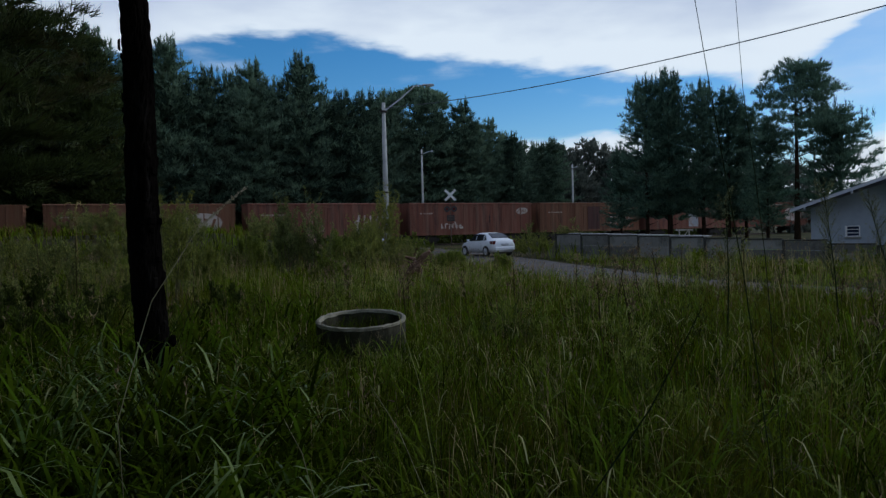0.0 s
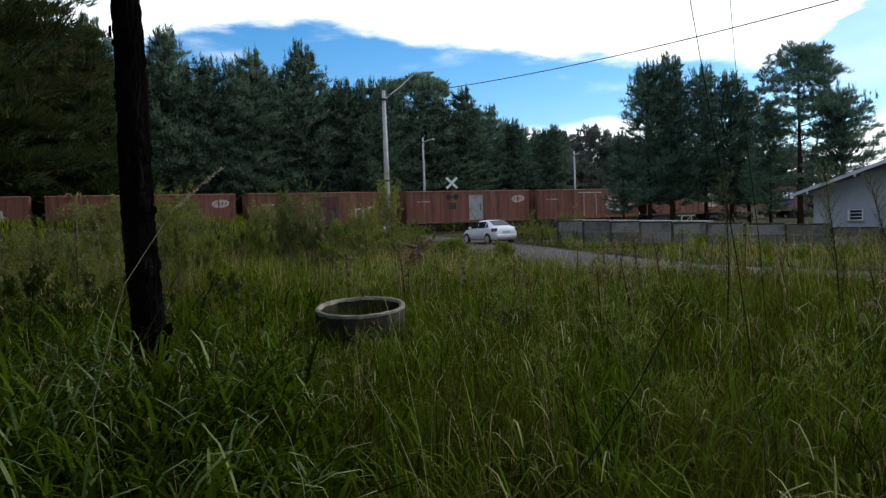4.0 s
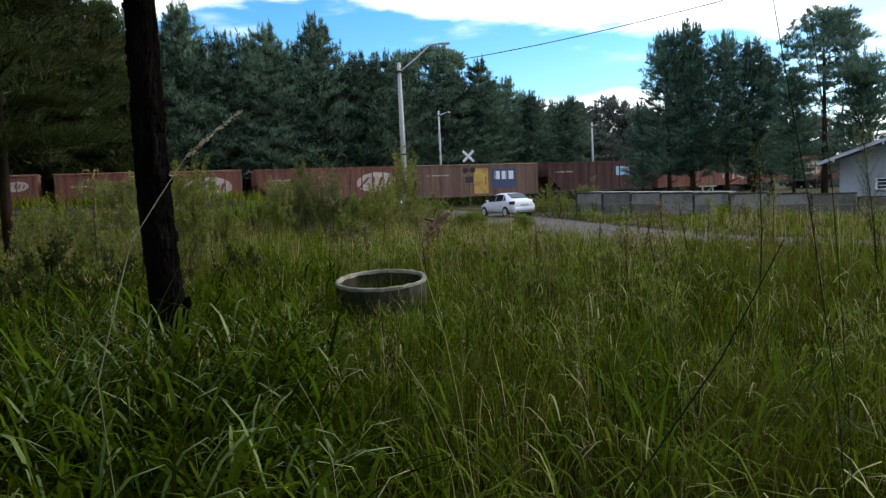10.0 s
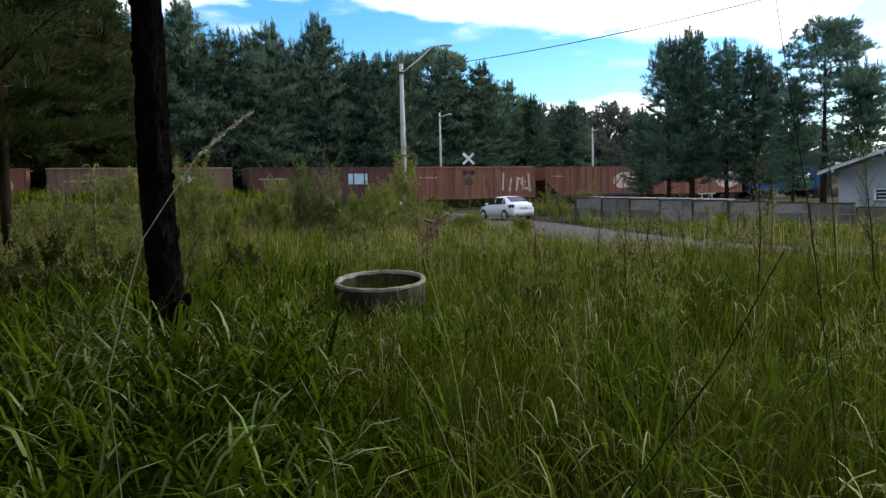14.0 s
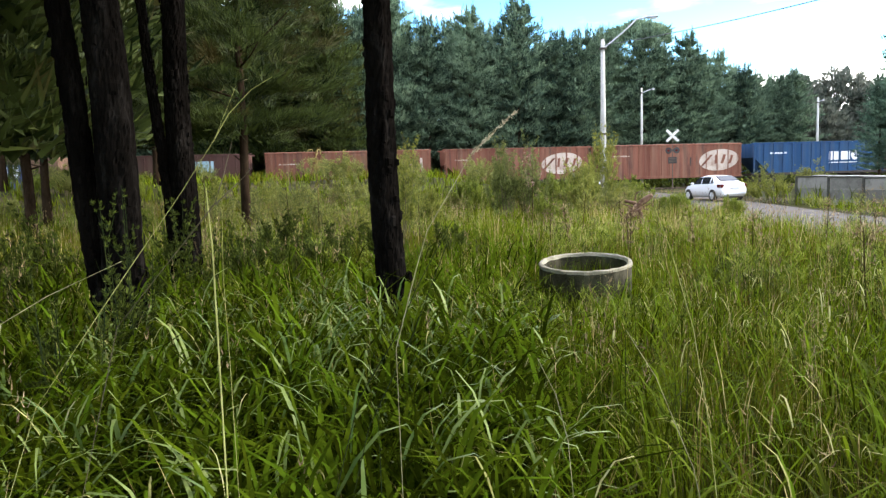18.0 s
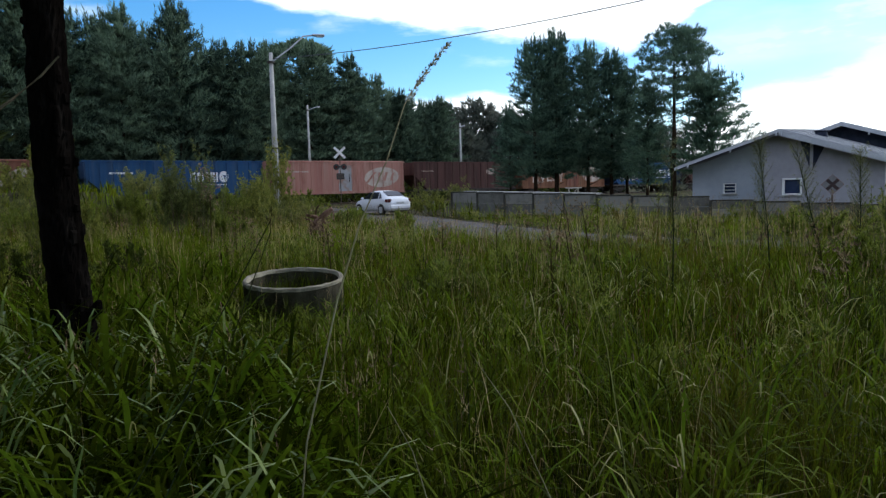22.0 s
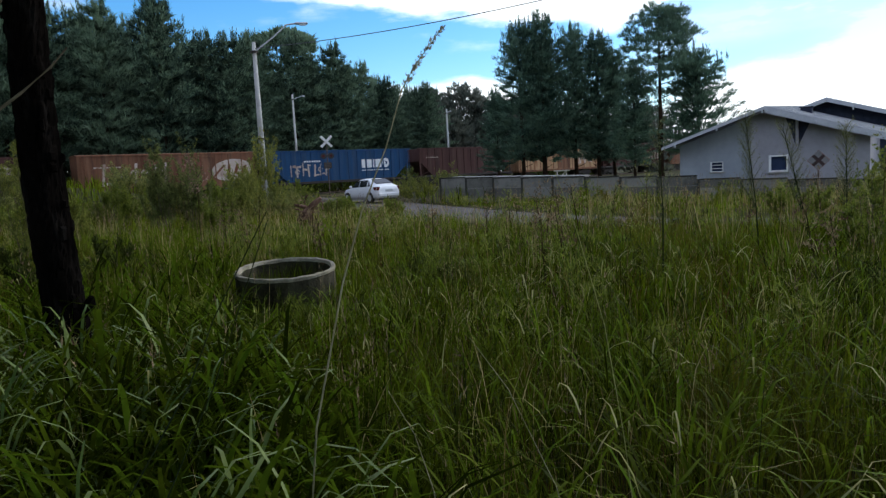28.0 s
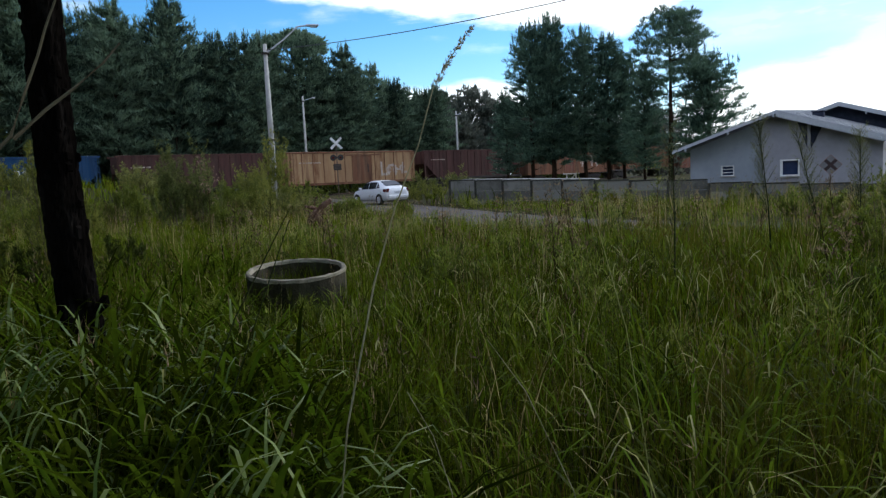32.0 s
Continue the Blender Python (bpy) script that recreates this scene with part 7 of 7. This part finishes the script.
# ---- the house behind the wall ----
def build_house():
    E, A = Vector((15.83, 34.1, 0)), Vector((19.28, 30.8, 0))
    way = (A - E).normalized()
    turn = math.degrees(math.atan2(way.y, way.x))
    half = (A - E).length
    root = thing("house", pose(A.x, A.y, 0, 0, 0, turn), "low grey house with a shallow gabled sheet roof behind the wall", "house")
    # local: x along the gable wall from its middle, y into the house, z up
    apex, eave, deep = 4.08, 2.50, 11.0
    slope = (apex - eave) / half
    wl, wr = -half + 0.62, half - 0.62
    top = lambda x: apex - 0.16 - abs(x) * slope
    rise_back = 0.05

    def wall(name, x0, x1, y, mat, holes):
        """The gable wall between two x, with openings left out."""
        bm = bmesh.new()
        xs = sorted({x0, x1, *(v for h in holes for v in (h[0], h[1])), *((0.0,) if x0 < 0 < x1 else ())})
        for a, b in zip(xs, xs[1:]):
            spans, z = [], -0.3
            for h in sorted(holes, key=lambda q: q[2]):
                if h[0] <= a + 1e-6 and h[1] >= b - 1e-6:
                    spans.append((z, h[2]))
                    z = h[3]
            for z0, z1 in spans:
                plate(bm, [(a, z0), (b, z0), (b, z1), (a, z1)], y, y + 0.15)
            plate(bm, [(a, z), (b, z), (b, top(b)), (a, top(a))], y, y + 0.15)
        bmesh.ops.remove_doubles(bm, verts=bm.verts, dist=0.0005)
        bmesh.ops.recalc_face_normals(bm, faces=bm.faces)
        return part(name, bm, mat, root)

    win_a, win_b = (WIN_A[0], WIN_A[1], WIN_A[2], WIN_A[3]), (WIN_B[0], WIN_B[1], WIN_B[2], WIN_B[3])
    wall("gable_wall", wl, STEP_X, 0.30, PLASTER_BLUE, [win_a])
    wall("gable_wall", STEP_X, wr, 0.0, PLASTER, [win_b])
    bm = bmesh.new()
    plate(bm, [(STEP_X - 0.15, -0.3), (STEP_X, -0.3), (STEP_X, top(STEP_X)), (STEP_X - 0.15, top(STEP_X))], 0.0, 0.30)
    part("return_wall", bm, PLASTER, root)
    for x, mat in ((wl, PLASTER_BLUE), (wr - 0.15, PLASTER)):
        bm = bmesh.new()
        box(bm, x, 0.45 if x < 0 else 0.15, -0.3, x + 0.15, deep, top(x + 0.07))
        part("side_wall", bm, mat, root)
    bm = bmesh.new()
    plate(bm, [(wl, -0.3), (wr, -0.3), (wr, top(wr)), (0, top(0)), (wl, top(wl))], deep, deep + 0.15)
    part("back_wall", bm, PLASTER, root)
    bm = bmesh.new()
    box(bm, wl + 0.16, 0.6, -0.05, wr - 0.16, deep - 0.05, 0.02)
    part("house_floor", bm, CONCRETE, root)
    for s in (-1, 1):
        bm = bmesh.new()
        plate(bm, [(0, apex), (s * half, eave), (s * half, eave - 0.06), (0, apex - 0.06)], -0.62, deep + 0.5)
        bmesh.ops.recalc_face_normals(bm, faces=bm.faces)
        for v in bm.verts:
            v.co.z += rise_back * (v.co.y + 0.62) * (s > 0)
        sheet = part("roof", bm, ROOF_SHEET, root)
        for k in range(16):
            y = -0.55 + k * 0.73
            bm = bmesh.new()
            plate(bm, [(0, apex + 0.035), (s * half, eave + 0.035), (s * half, eave + 0.004), (0, apex + 0.004)], y, y + 0.16)
            bmesh.ops.recalc_face_normals(bm, faces=bm.faces)
            for v in bm.verts:
                v.co.z += rise_back * (v.co.y + 0.62) * (s > 0)
            part("roof_ridge", bm, ROOF_SHEET, sheet)
        bm = bmesh.new()
        deep = 0.28 if s > 0 else 0.14
        plate(bm, [(0, apex - 0.02), (s * half, eave - 0.02), (s * half, eave - deep), (0, apex - deep)], -0.66, -0.625)
        bmesh.ops.recalc_face_normals(bm, faces=bm.faces)
        part("fascia", bm, FASCIA, root, "pale painted barge board")
        bm = bmesh.new()
        plate(bm, [(0, apex - 0.064), (s * half, eave - 0.064), (s * half, eave - 0.10), (0, apex - 0.10)], -0.60, 0.0)
        bmesh.ops.recalc_face_normals(bm, faces=bm.faces)
        part("soffit", bm, DARK_WOOD, root, "dark timber soffit")
        for k in range(3):
            x = s * half * (0.02 + 0.42 * k)
            bm = bmesh.new()
            z = apex - abs(x) * slope - 0.10
            box(bm, x - 0.04, -0.70, z - 0.16, x + 0.04, -0.60, z, 0.01)
            part("purlin_end", bm, FASCIA, root)
    # the wide bracket under the ridge beam
    bm = bmesh.new()
    x = BRACKET_X
    zt = top(x) - 0.05
    plate(bm, [(x - 0.52, zt + 0.16), (x + 0.52, zt - 0.20), (x + 0.06, zt - 1.2), (x - 0.06, zt - 1.2)], -0.035, -0.004)
    part("bracket_panel", bm, DARK_WOOD, root, "dark tapered panel under the roof")
    bm = bmesh.new()
    box(bm, x - 0.06, -0.14, zt - 1.35, x + 0.06, -0.036, zt, 0.01)
    part("bracket_post", bm, PLASTER, root)
    bm = bmesh.new()
    box(bm, 1.0, 2.6, 3.7, 1.5, 3.1, 4.06, 0.03)
    box(bm, 0.94, 2.54, 4.065, 1.56, 3.16, 4.11, 0.02)
    part("roof_vent", bm, DARK_WOOD, root, "dark vent box on the roof")
    # windows
    for (x0, x1, z0, z1), y, slats in ((win_a, 0.30, True), (win_b, 0.0, False)):
        win = part("window", box(bmesh.new(), x0 + 0.02, y + 0.10, z0 + 0.02, x1 - 0.02, y + 0.12, z1 - 0.02), WINDOW_GLASS, root)
        f = 0.035 if slats else 0.07
        for q in ((x0, x1, z0, z0 + f), (x0, x1, z1 - f, z1), (x0, x0 + f, z0 + f, z1 - f), (x1 - f, x1, z0 + f, z1 - f)):
            bm = bmesh.new()
            box(bm, q[0] - 0.03 * (q[0] == x0), y - 0.03, q[2], q[1], y + 0.09, q[3], 0.008)
            part("frame", bm, WHITE_PAINT, win)
        if slats:
            for k in range(1, 3):
                bm = bmesh.new()
                zz = z0 + (z1 - z0) * k / 3
                box(bm, x0 + f, y - 0.01, zz - 0.016, x1 - f, y + 0.06, zz + 0.016, 0.004)
                part("slat", bm, WHITE_PAINT, win)
        bm = bmesh.new()
        box(bm, x0 - 0.08, y - 0.08, z0 - 0.07, x1 + 0.08, y - 0.001, z0 - 0.005, 0.01)
        part("sill", bm, CONCRETE, win)
    # the higher roof behind
    root2 = thing("house", root.matrix_basis @ pose(ROOF2[0], ROOF2[1], 0), "taller grey house with a sheet roof behind the gabled one", "house")
    ap, hf, dp = ROOF2[2], 5.2, 9.0
    ev = ap - hf * slope
    bm = bmesh.new()
    plate(bm, [(-hf + 0.5, -0.3), (hf - 0.5, -0.3), (hf - 0.5, ev), (0, ap - 0.2), (-hf + 0.5, ev)], 0, dp)
    # the dark timber colour here stands for shade on the gable
    part("wall", bm, DARK_WOOD, root2, "gable wall coloured dark for its shade")
    for s in (-1, 1):
        bm = bmesh.new()
        plate(bm, [(0, ap), (s * hf, ev), (s * hf, ev - 0.07), (0, ap - 0.07)], -0.6, dp + 0.4)
        bmesh.ops.recalc_face_normals(bm, faces=bm.faces)
        part("roof", bm, ROOF_SHEET, root2)
        bm = bmesh.new()
        plate(bm, [(0, ap - 0.02), (s * hf, ev - 0.02), (s * hf, ev - 0.22), (0, ap - 0.22)], -0.64, -0.605)
        bmesh.ops.recalc_face_normals(bm, faces=bm.faces)
        part("fascia", bm, FASCIA, root2)
        bm = bmesh.new()
        box(bm, s * 1.2 - 0.04, -0.68, ap - 1.2 * slope - 0.34, s * 1.2 + 0.04, -0.60, ap - 1.2 * slope - 0.16, 0.01)
        part("purlin_end", bm, FASCIA, root2)


WIN_A, WIN_B = (-2.64, -2.05, 1.16, 1.66), (0.10, 0.90, 1.05, 1.83)
STEP_X, BRACKET_X = -0.57, 1.29
ROOF2 = (1.85, 5.4, 4.62)
build_house()


# ---- small things ----
def build_stump():
    root = thing("dead_branch", pose(-1.70, 23.9, 0.10) @ Matrix.Scale(1.12, 4), "broken reddish brown dead branches heaped in the grass", "branch")
    rng = random.Random(6)
    for pts, radii in (([(-0.48, 0, 0.05), (-0.2, 0.05, 0.45), (0.16, 0.0, 0.80), (0.36, -0.05, 0.97)], [0.11, 0.13, 0.11, 0.06]), ([(0.05, 0.1, 0.0), (0.02, 0.05, 0.4), (-0.12, 0.0, 0.72), (-0.42, -0.05, 0.80)], [0.10, 0.09, 0.07, 0.03])):
        bm = bmesh.new()
        tube(bm, pts, radii, 9, 0.18, rng)
        part("log", bm, DEAD_WOOD, root)
    for k in range(16):
        a = rng.uniform(0, 6.28)
        p = Vector((rng.uniform(-0.4, 0.4), rng.uniform(-0.15, 0.1), rng.uniform(0.15, 0.85)))
        q = p + Vector((math.cos(a) * 0.45, math.sin(a) * 0.3, rng.uniform(-0.35, 0.3)))
        bm = bmesh.new()
        tube(bm, [tuple(p), tuple((p + q) / 2 + Vector((0, 0, 0.06))), tuple(q)], [0.034, 0.024, 0.008], 5)
        part("twig", bm, DEAD_WOOD, root)


build_stump()


def warning_sign(x, y, zc):
    root = thing("warning_sign", pose(x, y, 0, 0, 0, -35), "faded diamond warning sign with a dark cross on a post", "sign")
    bm = bmesh.new()
    rod(bm, (0, 0.05, -0.2), (0, 0.05, zc), 0.03, n=8)
    part("post", bm, STEEL, root)
    r = 0.37
    bm = bmesh.new()
    plate(bm, [(-r, zc), (0, zc - r), (r, zc), (0, zc + r)], -0.012, 0.012)
    part("plate", bm, SIGN_RED, root, "faded orange diamond plate")
    bm = bmesh.new()
    plate(bm, [(-r * 0.95, zc), (0, zc - r * 0.95), (r * 0.95, zc), (0, zc + r * 0.95)], -0.018, -0.0125)
    part("field", bm, SIGN_FIELD, root, "dull grey field")
    for a in (-45, 45):
        bm = bmesh.new()
        box(bm, -0.25, -0.028 - 0.004 * (a > 0), -0.055, 0.25, -0.019, 0.055)
        bar = part("cross_bar", bm, SIGN_DARK, root)
        bar.matrix_basis = pose(0, 0, zc, 0, a, 0)


SIGN_RED = surface("faded_orange_sign", (0.20, 0.085, 0.065), (0.29, 0.13, 0.10), 5, 0.6)
SIGN_FIELD = surface("dull_sign_grey", (0.17, 0.165, 0.175), (0.23, 0.225, 0.235), 4, 0.8, gloss=0.1)
SIGN_DARK = surface("dark_red_sign_ink", (0.02, 0.012, 0.014), (0.05, 0.022, 0.024), 6, 0.7)
warning_sign(16.43, 23.3, 1.54)


def build_trestle():
    """A small pale wooden frame behind the wall, among the pines."""
    root = thing("wooden_trestle", pose(13.6, 44.5, 0.4, 0, 0, -30) @ Matrix.Scale(0.75, 4), "small pale wooden trestle frame behind the wall", "trestle")
    for x in (-0.45, 0.35):
        bm = bmesh.new()
        box(bm, x, -0.05, 0, x + 0.1, 0.05, 1.65, 0.01)
        part("leg", bm, DRY_WOOD, root)
    for z0, z1 in ((0.55, 0.65), (1.55, 1.65)):
        bm = bmesh.new()
        box(bm, -0.7, -0.09, z0, 0.75, -0.052, z1, 0.01)
        part("rail", bm, DRY_WOOD, root)
    bm = bmesh.new()
    rod(bm, (-0.4, -0.12, 0.6), (0.4, -0.12, 1.6), 0.04, n=6)
    part("brace", bm, DRY_WOOD, root)


DRY_WOOD = surface("weathered_timber", (0.32, 0.29, 0.25), (0.48, 0.44, 0.39), 3, 0.85)
build_trestle()


def lawn_patch():
    bm = bmesh.new()
    n = 20
    rng = random.Random(9)
    rim = [bm.verts.new((21 + math.cos(k * 2 * math.pi / n) * (9.5 + rng.uniform(-0.6, 0.6)), 45 + math.sin(k * 2 * math.pi / n) * (6.5 + rng.uniform(-0.6, 0.6)), 0.62)) for k in range(n)]
    low = [bm.verts.new((v.co.x + (v.co.x - 21) * 0.25, v.co.y + (v.co.y - 45) * 0.25, 0.0)) for v in rim]
    bm.faces.new(rim)
    for k in range(n):
        bm.faces.new((low[k], low[(k + 1) % n], rim[(k + 1) % n], rim[k]))
    tagged(part("lawn", bm, LAWN), "raised green lawn behind the boundary wall", "lawn", kind="structure")


lawn_patch()


# ---- everything that moves ----
def motions():
    for root in TRAIN:
        m = root.matrix_basis.copy()
        rows = []
        for t in (0.0, 0.1, 0.4, 1.0, 16.0, 31.0, 31.6, 31.9, 32.0):
            k = m.copy()
            k.translation = m.translation - Vector((TRACK_ALONG[0], TRACK_ALONG[1], 0)) * TRAIN_SPEED * t
            rows.append((t, k))
        walk(root, rows)


motions()
